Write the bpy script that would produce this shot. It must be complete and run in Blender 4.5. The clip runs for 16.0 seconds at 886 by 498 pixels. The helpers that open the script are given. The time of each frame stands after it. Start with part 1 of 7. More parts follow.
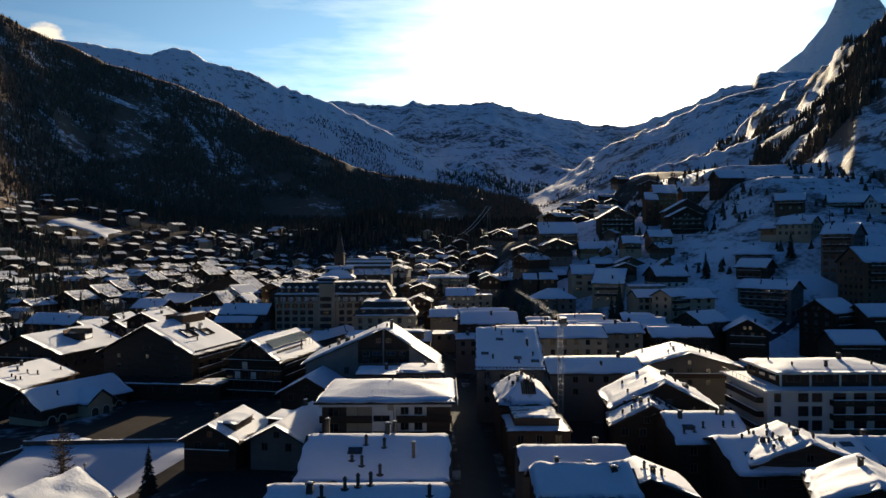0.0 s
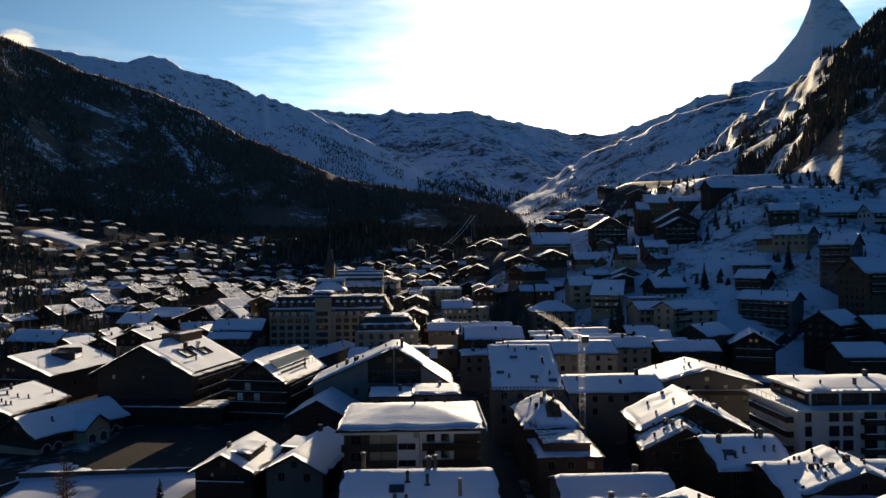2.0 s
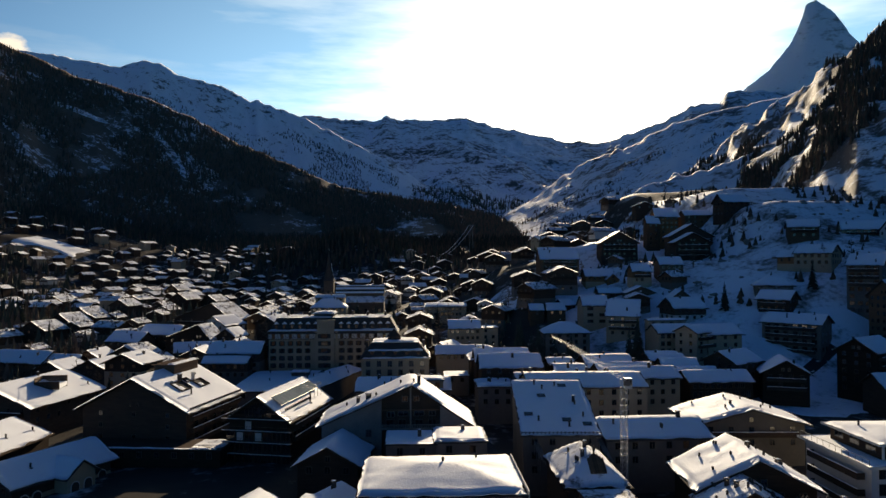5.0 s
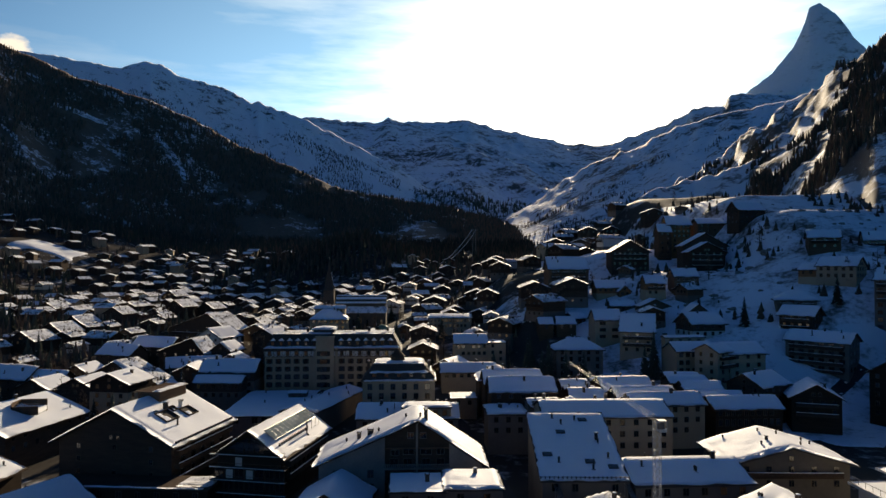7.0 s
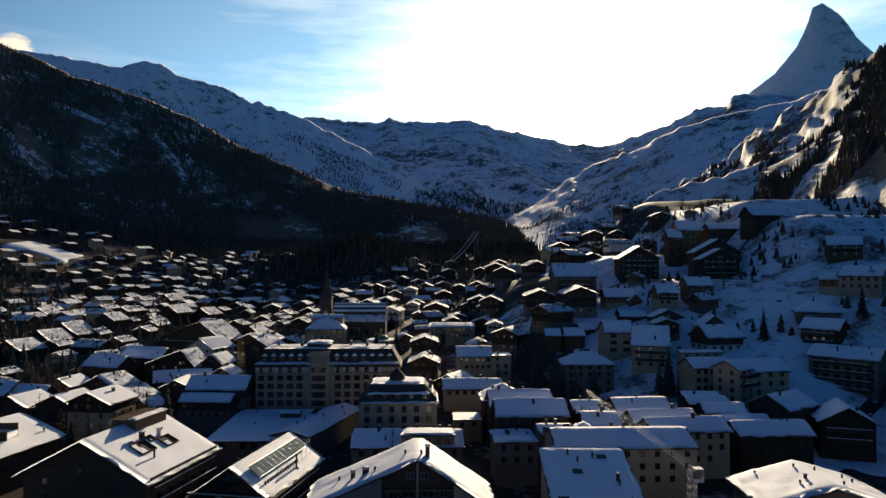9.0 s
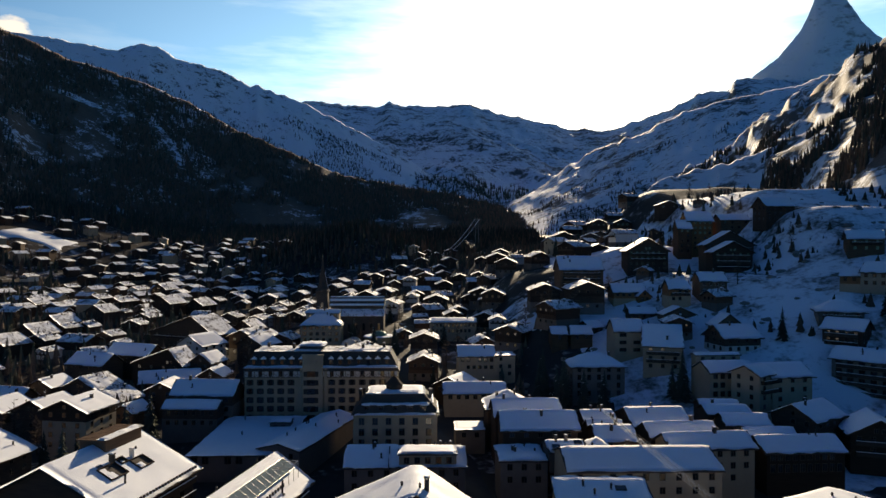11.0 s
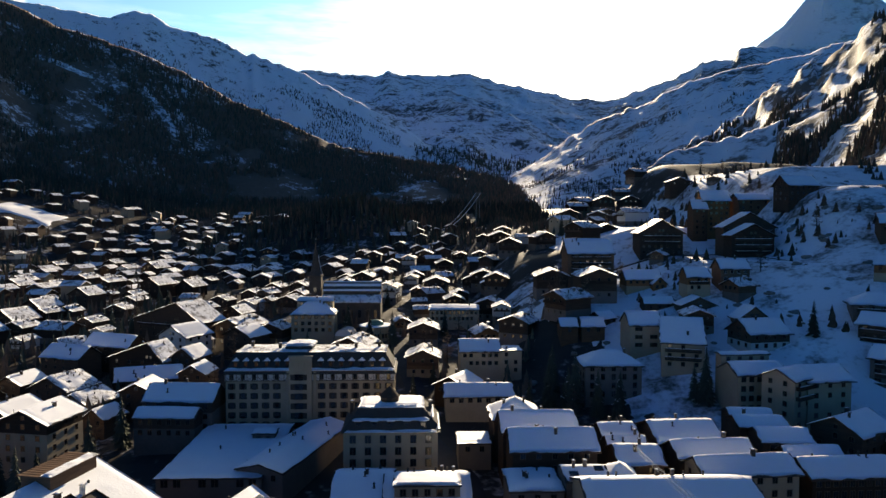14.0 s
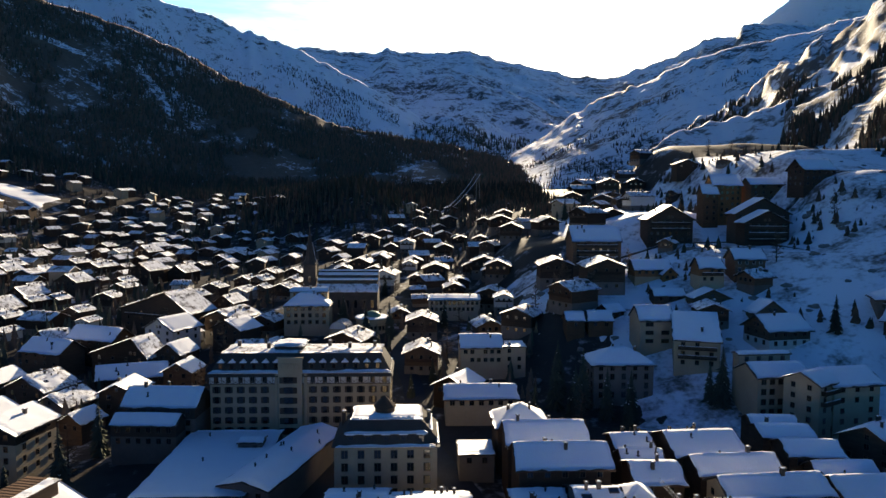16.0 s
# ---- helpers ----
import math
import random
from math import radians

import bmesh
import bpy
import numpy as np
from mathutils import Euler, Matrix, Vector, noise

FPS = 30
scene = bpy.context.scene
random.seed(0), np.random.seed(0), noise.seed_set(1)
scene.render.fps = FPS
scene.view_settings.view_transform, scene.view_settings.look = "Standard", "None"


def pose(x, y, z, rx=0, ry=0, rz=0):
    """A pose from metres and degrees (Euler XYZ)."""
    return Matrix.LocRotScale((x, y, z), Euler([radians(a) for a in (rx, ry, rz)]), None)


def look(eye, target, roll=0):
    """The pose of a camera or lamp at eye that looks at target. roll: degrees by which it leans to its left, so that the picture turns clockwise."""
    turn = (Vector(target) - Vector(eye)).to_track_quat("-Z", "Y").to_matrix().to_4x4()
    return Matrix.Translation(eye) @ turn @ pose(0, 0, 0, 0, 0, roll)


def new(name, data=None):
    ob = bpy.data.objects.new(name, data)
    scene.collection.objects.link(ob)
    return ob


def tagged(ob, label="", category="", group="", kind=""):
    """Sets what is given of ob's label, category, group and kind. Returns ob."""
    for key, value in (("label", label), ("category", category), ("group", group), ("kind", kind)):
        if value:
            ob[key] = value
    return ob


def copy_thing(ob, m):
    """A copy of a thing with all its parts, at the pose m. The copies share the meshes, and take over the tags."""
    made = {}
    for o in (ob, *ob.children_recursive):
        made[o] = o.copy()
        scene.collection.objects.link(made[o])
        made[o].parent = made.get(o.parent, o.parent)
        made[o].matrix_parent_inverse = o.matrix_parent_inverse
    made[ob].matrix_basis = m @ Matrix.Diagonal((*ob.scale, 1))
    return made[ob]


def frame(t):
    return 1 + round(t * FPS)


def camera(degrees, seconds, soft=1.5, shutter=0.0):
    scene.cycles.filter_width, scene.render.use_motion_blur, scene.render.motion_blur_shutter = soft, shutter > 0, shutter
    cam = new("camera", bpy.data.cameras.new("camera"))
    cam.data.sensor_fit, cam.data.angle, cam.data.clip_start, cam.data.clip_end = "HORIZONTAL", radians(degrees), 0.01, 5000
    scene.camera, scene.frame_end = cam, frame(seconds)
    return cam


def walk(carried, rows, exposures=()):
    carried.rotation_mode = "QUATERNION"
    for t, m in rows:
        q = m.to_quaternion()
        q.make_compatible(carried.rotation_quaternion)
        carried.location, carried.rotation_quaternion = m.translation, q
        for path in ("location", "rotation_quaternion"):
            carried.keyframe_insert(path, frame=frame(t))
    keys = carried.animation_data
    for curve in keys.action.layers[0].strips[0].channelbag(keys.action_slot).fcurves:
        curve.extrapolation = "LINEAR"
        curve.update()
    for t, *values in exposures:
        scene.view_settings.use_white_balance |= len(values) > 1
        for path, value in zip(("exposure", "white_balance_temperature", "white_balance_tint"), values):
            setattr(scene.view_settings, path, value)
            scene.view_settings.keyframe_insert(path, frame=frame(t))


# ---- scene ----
cam = camera(64.9, 16.0)

PATH = [
    (0, (0.094, 0.324, 42.129), (0.091, 2.324, 42.122), -0.2),
    (0.5, (-2.462, 1.328, 42.537), (-2.439, 3.328, 42.536), -0.3),
    (1, (-4.835, 2.483, 43.055), (-4.802, 4.483, 43.06), -0.4),
    (1.5, (-6.733, 3.884, 43.513), (-6.687, 5.883, 43.524), -0.5),
    (2, (-8.368, 5.804, 44.084), (-8.309, 7.803, 44.1), -0.5),
    (2.5, (-9.767, 7.896, 44.674), (-9.696, 9.894, 44.693), -0.5),
    (3, (-11.014, 10.162, 45.289), (-10.936, 12.16, 45.312), -0.5),
    (3.5, (-12.114, 12.418, 46.196), (-12.036, 14.416, 46.222), -0.3),
    (4, (-13.157, 15.282, 47.249), (-13.079, 17.28, 47.278), -0.3),
    (4.2, (-13.529, 16.495, 47.399), (-13.449, 18.493, 47.433), -0.4),
    (6.3, (-15.347, 30.64, 52.436), (-15.269, 32.638, 52.472), 0.2),
    (6.5, (-15.488, 32.186, 52.628), (-15.412, 34.184, 52.666), -0.1),
    (7, (-15.805, 36.133, 53.454), (-15.729, 38.131, 53.494), 0.0),
    (7.5, (-15.873, 39.79, 54.272), (-15.797, 41.788, 54.314), 0.1),
    (8, (-15.902, 43.779, 55.167), (-15.827, 45.777, 55.21), 0.1),
    (8.5, (-15.892, 47.626, 56.118), (-15.817, 49.624, 56.162), 0.1),
    (9, (-15.771, 51.363, 57.178), (-15.698, 53.362, 57.218), 0.1),
    (11.5, (-15.458, 70.519, 62.43), (-15.385, 72.518, 62.412), 0.2),
    (12, (-15.524, 74.262, 63.408), (-15.451, 76.261, 63.377), 0.2),
    (12.5, (-15.396, 77.905, 64.291), (-15.324, 79.903, 64.247), 0.2),
    (13, (-15.413, 81.742, 65.352), (-15.339, 83.74, 65.292), 0.2),
    (13.5, (-15.34, 85.572, 66.227), (-15.265, 87.569, 66.153), 0.3),
    (14, (-15.089, 89.387, 67.218), (-15.015, 91.384, 67.129), 0.2),
    (14.5, (-14.891, 93.055, 68.118), (-14.818, 95.051, 68.014), 0.2),
    (15, (-14.885, 96.733, 69.042), (-14.811, 98.728, 68.922), 0.2),
    (15.5, (-14.858, 100.385, 69.916), (-14.783, 102.379, 69.781), 0.2),
    (16, (-14.656, 104.195, 70.718), (-14.58, 106.188, 70.568), 0.2),
]
walk(cam, [(t, look(eye, target, roll)) for t, eye, target, roll in PATH], [(0, 1.95, 8600, 10), (1.5, 1.87, 8600, 10), (9, 1.9, 8600, 10), (12.5, 2.25, 8600, 10), (16, 2.7, 8600, 10)])

# ---- world, sun, exposure ----
SUN_AZ, SUN_EL = radians(13.2), radians(14.4)
SUN_DIR = Vector((math.sin(SUN_AZ) * math.cos(SUN_EL), math.cos(SUN_AZ) * math.cos(SUN_EL), math.sin(SUN_EL)))

world = bpy.data.worlds.new("world")
scene.world = world
world.use_nodes = True
wn, wl = world.node_tree.nodes, world.node_tree.links
wn.clear()
w_out = wn.new("ShaderNodeOutputWorld")
w_bg = wn.new("ShaderNodeBackground")
w_sky = wn.new("ShaderNodeTexSky")
w_sky.sky_type, w_sky.sun_disc = "NISHITA", False
w_sky.sun_elevation, w_sky.sun_rotation = SUN_EL, SUN_AZ
w_sky.altitude, w_sky.air_density, w_sky.dust_density, w_sky.ozone_density = 1600.0, 1.0, 0.6, 1.5
w_tc = wn.new("ShaderNodeTexCoord")


SKY_TINT = (0.0017, 0.0090, 0.0205, 1.0)


def w_math(op, a, b=None, clamp=False):
    n = wn.new("ShaderNodeMath")
    n.operation, n.use_clamp = op, clamp
    for i, v in enumerate((a, b)):
        if v is None:
            continue
        if isinstance(v, (int, float)):
            n.inputs[i].default_value = v
        else:
            wl.new(v, n.inputs[i])
    return n.outputs[0]


def w_noise(scale, stretch, detail):
    mp = wn.new("ShaderNodeMapping")
    mp.inputs["Scale"].default_value = stretch
    mp.inputs["Rotation"].default_value = (0.0, 0.35, 0.2)
    wl.new(w_tc.outputs["Generated"], mp.inputs["Vector"])
    n = wn.new("ShaderNodeTexNoise")
    n.inputs["Scale"].default_value, n.inputs["Detail"].default_value = scale, detail
    n.inputs["Roughness"].default_value = 0.58
    wl.new(mp.outputs[0], n.inputs["Vector"])
    return n.outputs["Fac"]


def w_mix(fac, a, b, mode="MIX"):
    n = wn.new("ShaderNodeMix")
    n.data_type, n.blend_type = "RGBA", mode
    for sock, v in (("Factor_Float", fac), ("A_Color", a), ("B_Color", b)):
        s = next(i for i in n.inputs if i.identifier == sock)
        if isinstance(v, (int, float, tuple)):
            s.default_value = v
        else:
            wl.new(v, s)
    return next(o for o in n.outputs if o.identifier == "Result_Color")


w_sep = wn.new("ShaderNodeSeparateXYZ")
wl.new(w_tc.outputs["Generated"], w_sep.inputs[0])
# haze and high cloud thin out towards the zenith
thin = w_math("MAXIMUM", w_math("SUBTRACT", 1.48, w_math("MULTIPLY", w_math("MAXIMUM", w_sep.outputs["Z"], 0.21), 2.3)), 0.04)
w_dot = wn.new("ShaderNodeVectorMath")
w_dot.operation = "DOT_PRODUCT"
wl.new(w_tc.outputs["Generated"], w_dot.inputs[0])
w_dot.inputs[1].default_value = SUN_DIR
toward = w_math("MAXIMUM", w_dot.outputs["Value"], 0.0)
# thin high cloud in the sun's half of the sky, thicker and brighter towards the sun
veil = w_noise(2.2, (1.0, 1.0, 5.0), 6.0)
wisp = w_noise(6.0, (0.6, 1.0, 7.0), 5.0)
cloud = w_math("ADD", w_math("MULTIPLY", veil, 1.5), w_math("MULTIPLY", wisp, 0.5))
cloud = w_math("ADD", cloud, w_math("MULTIPLY", w_math("POWER", toward, 36.0), 0.6))
cloud = w_math("MULTIPLY", w_math("SUBTRACT", cloud, 1.0), 2.2, True)
cloud = w_math("MULTIPLY", w_math("MULTIPLY", cloud, w_math("POWER", toward, 4.2)), thin)
sky_light = w_mix(1.0, w_sky.outputs[0], SKY_TINT, "MULTIPLY")
cloud_light = w_math("ADD", 0.22, w_math("MULTIPLY", w_math("POWER", toward, 12.0), 0.30))
cloud_rgb = w_mix(1.0, (1.0, 0.985, 0.95, 1.0), cloud_light, "MULTIPLY")
with_cloud = w_mix(w_math("MULTIPLY", cloud, 0.85), sky_light, cloud_rgb)
aureole = w_math("ADD", w_math("MULTIPLY", w_math("POWER", toward, 110.0), 0.9), w_math("MULTIPLY", w_math("POWER", toward, 500.0), 3.0))
glow_rgb = w_mix(1.0, (1.0, 0.97, 0.90, 1.0), aureole, "MULTIPLY")
forward = w_math("MULTIPLY", w_math("POWER", toward, 4.0), thin)
haze_rgb = w_mix(1.0, (0.118, 0.225, 0.315, 1.0), forward, "MULTIPLY")
low = w_math("POWER", w_math("SUBTRACT", 1.0, w_math("MAXIMUM", w_sep.outputs["Z"], 0.0)), 5.0)
sunward = w_math("POWER", w_math("MULTIPLY", w_math("ADD", w_dot.outputs["Value"], 1.0), 0.5), 2.0)
rim_rgb = w_mix(1.0, (0.022, 0.078, 0.130, 1.0), w_math("MULTIPLY", low, sunward), "MULTIPLY")
with_rim = w_mix(1.0, with_cloud, rim_rgb, "ADD")
total = w_mix(1.0, w_mix(1.0, with_rim, haze_rgb, "ADD"), glow_rgb, "ADD")
# small white puffs of cloud over the snow ridge
for puff_az, puff_el, puff_r in ((-29.8, 14.5, 1.35),):
    pa, pe = radians(puff_az), radians(puff_el)
    w_pd = wn.new("ShaderNodeVectorMath")
    w_pd.operation = "DOT_PRODUCT"
    wl.new(w_tc.outputs["Generated"], w_pd.inputs[0])
    w_pd.inputs[1].default_value = (math.sin(pa) * math.cos(pe), math.cos(pa) * math.cos(pe), math.sin(pe))
    edge = math.cos(radians(puff_r))
    near = w_math("MULTIPLY", w_math("SUBTRACT", w_pd.outputs["Value"], edge), 1.6 / (1 - edge))
    near = w_math("ADD", near, w_math("MULTIPLY", w_math("SUBTRACT", w_noise(55.0, (1.0, 1.0, 1.8), 6.0), 0.5), 2.4), True)
    total = w_mix(w_math("MULTIPLY", near, 0.9), total, (0.30, 0.29, 0.275, 1.0))
wl.new(total, w_bg.inputs["Color"])
w_bg.inputs["Strength"].default_value = 1.0
wl.new(w_bg.outputs[0], w_out.inputs[0])

sun_data = bpy.data.lights.new("sun", "SUN")
sun_data.energy, sun_data.angle, sun_data.color = 2.1, radians(0.6), (1.0, 0.93, 0.82)
sun = new("sun", sun_data)
sun.matrix_world = look(SUN_DIR * 300, (0, 0, 0))

# ---- materials ----
MATS = {}


def material(name, color, rough=0.7, metal=0.0, alt=None, scale=3.0, fine=0.0, bump=0.0, bump_scale=None, spread=0.0, stretch=(1, 1, 1), spec=0.02):
    """A node material: two colours mixed by a broad and a fine noise, a bump and a shade that differs object by object."""
    if name in MATS:
        return MATS[name]
    m = bpy.data.materials.new(name)
    m.use_nodes = True
    nt = m.node_tree
    nd, lk = nt.nodes, nt.links
    b = nd["Principled BSDF"]
    b.inputs["Roughness"].default_value, b.inputs["Metallic"].default_value = rough, metal
    b.inputs["Specular IOR Level"].default_value = spec
    tc = nd.new("ShaderNodeTexCoord")
    mp = nd.new("ShaderNodeMapping")
    mp.inputs["Scale"].default_value = stretch
    lk.new(tc.outputs["Object"], mp.inputs["Vector"])
    n1 = nd.new("ShaderNodeTexNoise")
    n1.inputs["Scale"].default_value, n1.inputs["Detail"].default_value = scale, 6.0
    lk.new(mp.outputs[0], n1.inputs["Vector"])
    n2 = nd.new("ShaderNodeTexNoise")
    n2.inputs["Scale"].default_value, n2.inputs["Detail"].default_value = scale * 0.13, 3.0
    lk.new(mp.outputs[0], n2.inputs["Vector"])
    add = nd.new("ShaderNodeMath")
    add.operation = "MULTIPLY_ADD"
    lk.new(n1.outputs["Fac"], add.inputs[0])
    add.inputs[1].default_value = 0.6
    half = nd.new("ShaderNodeMath")
    half.operation = "MULTIPLY_ADD"
    lk.new(n2.outputs["Fac"], half.inputs[0])
    half.inputs[1].default_value, half.inputs[2].default_value = 1.4, -0.5
    lk.new(half.outputs[0], add.inputs[2])
    mix = nd.new("ShaderNodeMix")
    mix.data_type = "RGBA"
    a_in = [i for i in mix.inputs if i.identifier == "A_Color"][0]
    b_in = [i for i in mix.inputs if i.identifier == "B_Color"][0]
    f_in = [i for i in mix.inputs if i.identifier == "Factor_Float"][0]
    a_in.default_value = (*color, 1)
    b_in.default_value = (*(alt or tuple(c * 0.75 for c in color)), 1)
    mix.clamp_factor = True
    lk.new(add.outputs[0], f_in)
    result = [o for o in mix.outputs if o.identifier == "Result_Color"][0]
    if spread:
        oi = nd.new("ShaderNodeObjectInfo")
        hsv = nd.new("ShaderNodeHueSaturation")
        rng = nd.new("ShaderNodeMapRange")
        rng.inputs["To Min"].default_value, rng.inputs["To Max"].default_value = 1.0 - spread, 1.0 + spread
        lk.new(oi.outputs["Random"], rng.inputs["Value"])
        lk.new(rng.outputs[0], hsv.inputs["Value"])
        lk.new(result, hsv.inputs["Color"])
        result = hsv.outputs["Color"]
    lk.new(result, b.inputs["Base Color"])
    if bump:
        n3 = nd.new("ShaderNodeTexNoise")
        n3.inputs["Scale"].default_value, n3.inputs["Detail"].default_value = bump_scale or scale, 5.0
        lk.new(mp.outputs[0], n3.inputs["Vector"])
        bp = nd.new("ShaderNodeBump")
        bp.inputs["Strength"].default_value, bp.inputs["Distance"].default_value = 0.6, bump
        lk.new(n3.outputs["Fac"], bp.inputs["Height"])
        lk.new(bp.outputs[0], b.inputs["Normal"])
    MATS[name] = m
    return m


def terrain_material(name, snow, dark, bias, scales, streak=(1, 1, 1), slope_bias=0.0, dark2=None, rough=0.75):
    """Snow that lies between rock or scrub: mixed by noises at three sizes and by steepness."""
    m = bpy.data.materials.new(name)
    m.use_nodes = True
    nd, lk = m.node_tree.nodes, m.node_tree.links
    b = nd["Principled BSDF"]
    b.inputs["Roughness"].default_value, b.inputs["Specular IOR Level"].default_value = rough, 0.02
    tc = nd.new("ShaderNodeTexCoord")
    mp = nd.new("ShaderNodeMapping")
    mp.inputs["Scale"].default_value = streak
    lk.new(tc.outputs["Object"], mp.inputs["Vector"])
    total_fac = None
    for sc, amount in scales:
        n = nd.new("ShaderNodeTexNoise")
        n.inputs["Scale"].default_value, n.inputs["Detail"].default_value = sc, 5.0
        n.inputs["Roughness"].default_value = 0.6
        lk.new(mp.outputs[0], n.inputs["Vector"])
        ma = nd.new("ShaderNodeMath")
        ma.operation = "MULTIPLY_ADD"
        lk.new(n.outputs["Fac"], ma.inputs[0])
        ma.inputs[1].default_value = amount
        if total_fac is None:
            ma.inputs[2].default_value = bias
        else:
            lk.new(total_fac, ma.inputs[2])
        total_fac = ma.outputs[0]
    if slope_bias:
        geo = nd.new("ShaderNodeNewGeometry")
        sep = nd.new("ShaderNodeSeparateXYZ")
        lk.new(geo.outputs["Normal"], sep.inputs[0])
        ma = nd.new("ShaderNodeMath")
        ma.operation = "MULTIPLY_ADD"
        lk.new(sep.outputs["Z"], ma.inputs[0])
        ma.inputs[1].default_value = slope_bias
        lk.new(total_fac, ma.inputs[2])
        total_fac = ma.outputs[0]
    ramp = nd.new("ShaderNodeMapRange")
    ramp.interpolation_type = "SMOOTHSTEP"
    ramp.inputs["From Min"].default_value, ramp.inputs["From Max"].default_value = 0.42, 0.58
    lk.new(total_fac, ramp.inputs["Value"])
    nz = nd.new("ShaderNodeTexNoise")
    nz.inputs["Scale"].default_value, nz.inputs["Detail"].default_value = scales[-1][0] * 0.6, 6.0
    lk.new(tc.outputs["Object"], nz.inputs["Vector"])
    mixes = []
    for first, second, fac in ((dark, dark2 or tuple(c * 1.7 for c in dark), nz.outputs["Fac"]), (None, snow, ramp.outputs[0])):
        mix = nd.new("ShaderNodeMix")
        mix.data_type = "RGBA"
        a_in = [i for i in mix.inputs if i.identifier == "A_Color"][0]
        b_in = [i for i in mix.inputs if i.identifier == "B_Color"][0]
        if first is None:
            lk.new(mixes[-1], a_in)
        else:
            a_in.default_value = (*first, 1)
        b_in.default_value = (*second, 1)
        lk.new(fac, [i for i in mix.inputs if i.identifier == "Factor_Float"][0])
        mixes.append([o for o in mix.outputs if o.identifier == "Result_Color"][0])
    lk.new(mixes[-1], b.inputs["Base Color"])
    bp = nd.new("ShaderNodeBump")
    bp.inputs["Strength"].default_value, bp.inputs["Distance"].default_value = 0.7, 0.25 / max(scales[-1][0], 0.01) if scales[-1][0] < 1 else 0.12
    lk.new(total_fac, bp.inputs["Height"])
    lk.new(bp.outputs[0], b.inputs["Normal"])
    MATS[name] = m
    return m


SNOW = material("snow", (0.86, 0.87, 0.89), 0.65, alt=(0.80, 0.82, 0.86), scale=2.2, bump=0.1, bump_scale=2.6, spec=0.04)
SNOW_FAR = material("snow_settled", (0.84, 0.85, 0.87), 0.7, alt=(0.76, 0.78, 0.82), scale=0.6, bump=0.2, bump_scale=0.8, spec=0.04)
WOOD_DARK = material("wood_dark", (0.078, 0.054, 0.040), 0.8, alt=(0.044, 0.032, 0.026), scale=2.5, bump=0.02, spread=0.4, stretch=(1, 1, 6))
WOOD_MID = material("wood_mid", (0.15, 0.095, 0.062), 0.7, alt=(0.09, 0.058, 0.04), scale=2.5, bump=0.02, spread=0.35, stretch=(1, 1, 6))
WOOD_ORANGE = material("wood_orange", (0.27, 0.13, 0.06), 0.7, alt=(0.18, 0.09, 0.045), scale=2.5, bump=0.02, stretch=(1, 1, 6))
PLASTER = material("plaster_white", (0.60, 0.58, 0.54), 0.85, alt=(0.5, 0.47, 0.42), scale=1.2, bump=0.01, spread=0.12)
CREAM = material("plaster_cream", (0.40, 0.325, 0.225), 0.85, alt=(0.30, 0.24, 0.165), scale=1.2, bump=0.01, spread=0.1)
GREY = material("plaster_grey", (0.17, 0.152, 0.135), 0.85, alt=(0.11, 0.10, 0.09), scale=1.2, bump=0.01, spread=0.15)
STONE = material("stone_wall", (0.27, 0.25, 0.22), 0.9, alt=(0.15, 0.14, 0.13), scale=2.2, bump=0.08, bump_scale=3.0, spread=0.1)
CHIMNEY = material("chimney_brick", (0.11, 0.095, 0.085), 0.85, alt=(0.06, 0.05, 0.045), scale=3.0, bump=0.03, spread=0.4)
RUBBLE = material("rubble_stone", (0.12, 0.10, 0.085), 0.9, alt=(0.06, 0.052, 0.046), scale=2.2, bump=0.08, bump_scale=3.0, spread=0.1)
SLATE = material("slate_edge", (0.050, 0.047, 0.045), 0.6, alt=(0.075, 0.068, 0.062), scale=3.0, bump=0.02)
METAL = material("painted_metal", (0.30, 0.30, 0.30), 0.4, 0.8, alt=(0.2, 0.19, 0.18), scale=4.0)
CRANE_PAINT = material("crane_paint", (0.50, 0.50, 0.48), 0.5, 0.0, alt=(0.34, 0.34, 0.32), scale=2.0)
PATINA = material("copper_patina", (0.10, 0.22, 0.17), 0.5, alt=(0.06, 0.13, 0.10), scale=1.5, bump=0.02)
ASPHALT = material("asphalt", (0.030, 0.030, 0.033), 0.7, alt=(0.055, 0.055, 0.062), scale=0.6, bump=0.02, bump_scale=6.0)
GLASS = material("window_glass", (0.012, 0.014, 0.018), 0.06, alt=(0.02, 0.022, 0.026), scale=0.4, spec=0.8)
# no specular: the reflected sky's blue-grey is put into the panel colour
SOLAR = material("solar_glass_sky_tone", (0.12, 0.165, 0.19), 0.6, alt=(0.17, 0.21, 0.23), scale=0.9, spec=0.0)
FRAME = material("window_frame_paint", (0.15, 0.12, 0.09), 0.6, alt=(0.10, 0.08, 0.06), scale=3.0, spread=0.25)
SHUTTER = material("shutter_paint", (0.07, 0.055, 0.046), 0.6, alt=(0.05, 0.042, 0.036), scale=3.0, spread=0.3)
BARK = material("bark", (0.07, 0.05, 0.038), 0.9, alt=(0.04, 0.03, 0.025), scale=4.0, bump=0.05)
NEEDLES = material("needles", (0.070, 0.078, 0.058), 0.8, alt=(0.042, 0.049, 0.040), scale=2.0, spread=0.35)
LARCH = material("larch_twigs", (0.16, 0.118, 0.088), 0.9, alt=(0.07, 0.052, 0.04), scale=2.0, spread=0.3)
# the dark share covers bare earth and also the shade between the houses
GROUND = terrain_material("valley_ground", (0.80, 0.82, 0.86), (0.040, 0.035, 0.031), -0.10, ((0.012, 0.3), (0.06, 0.45), (0.3, 0.25)))
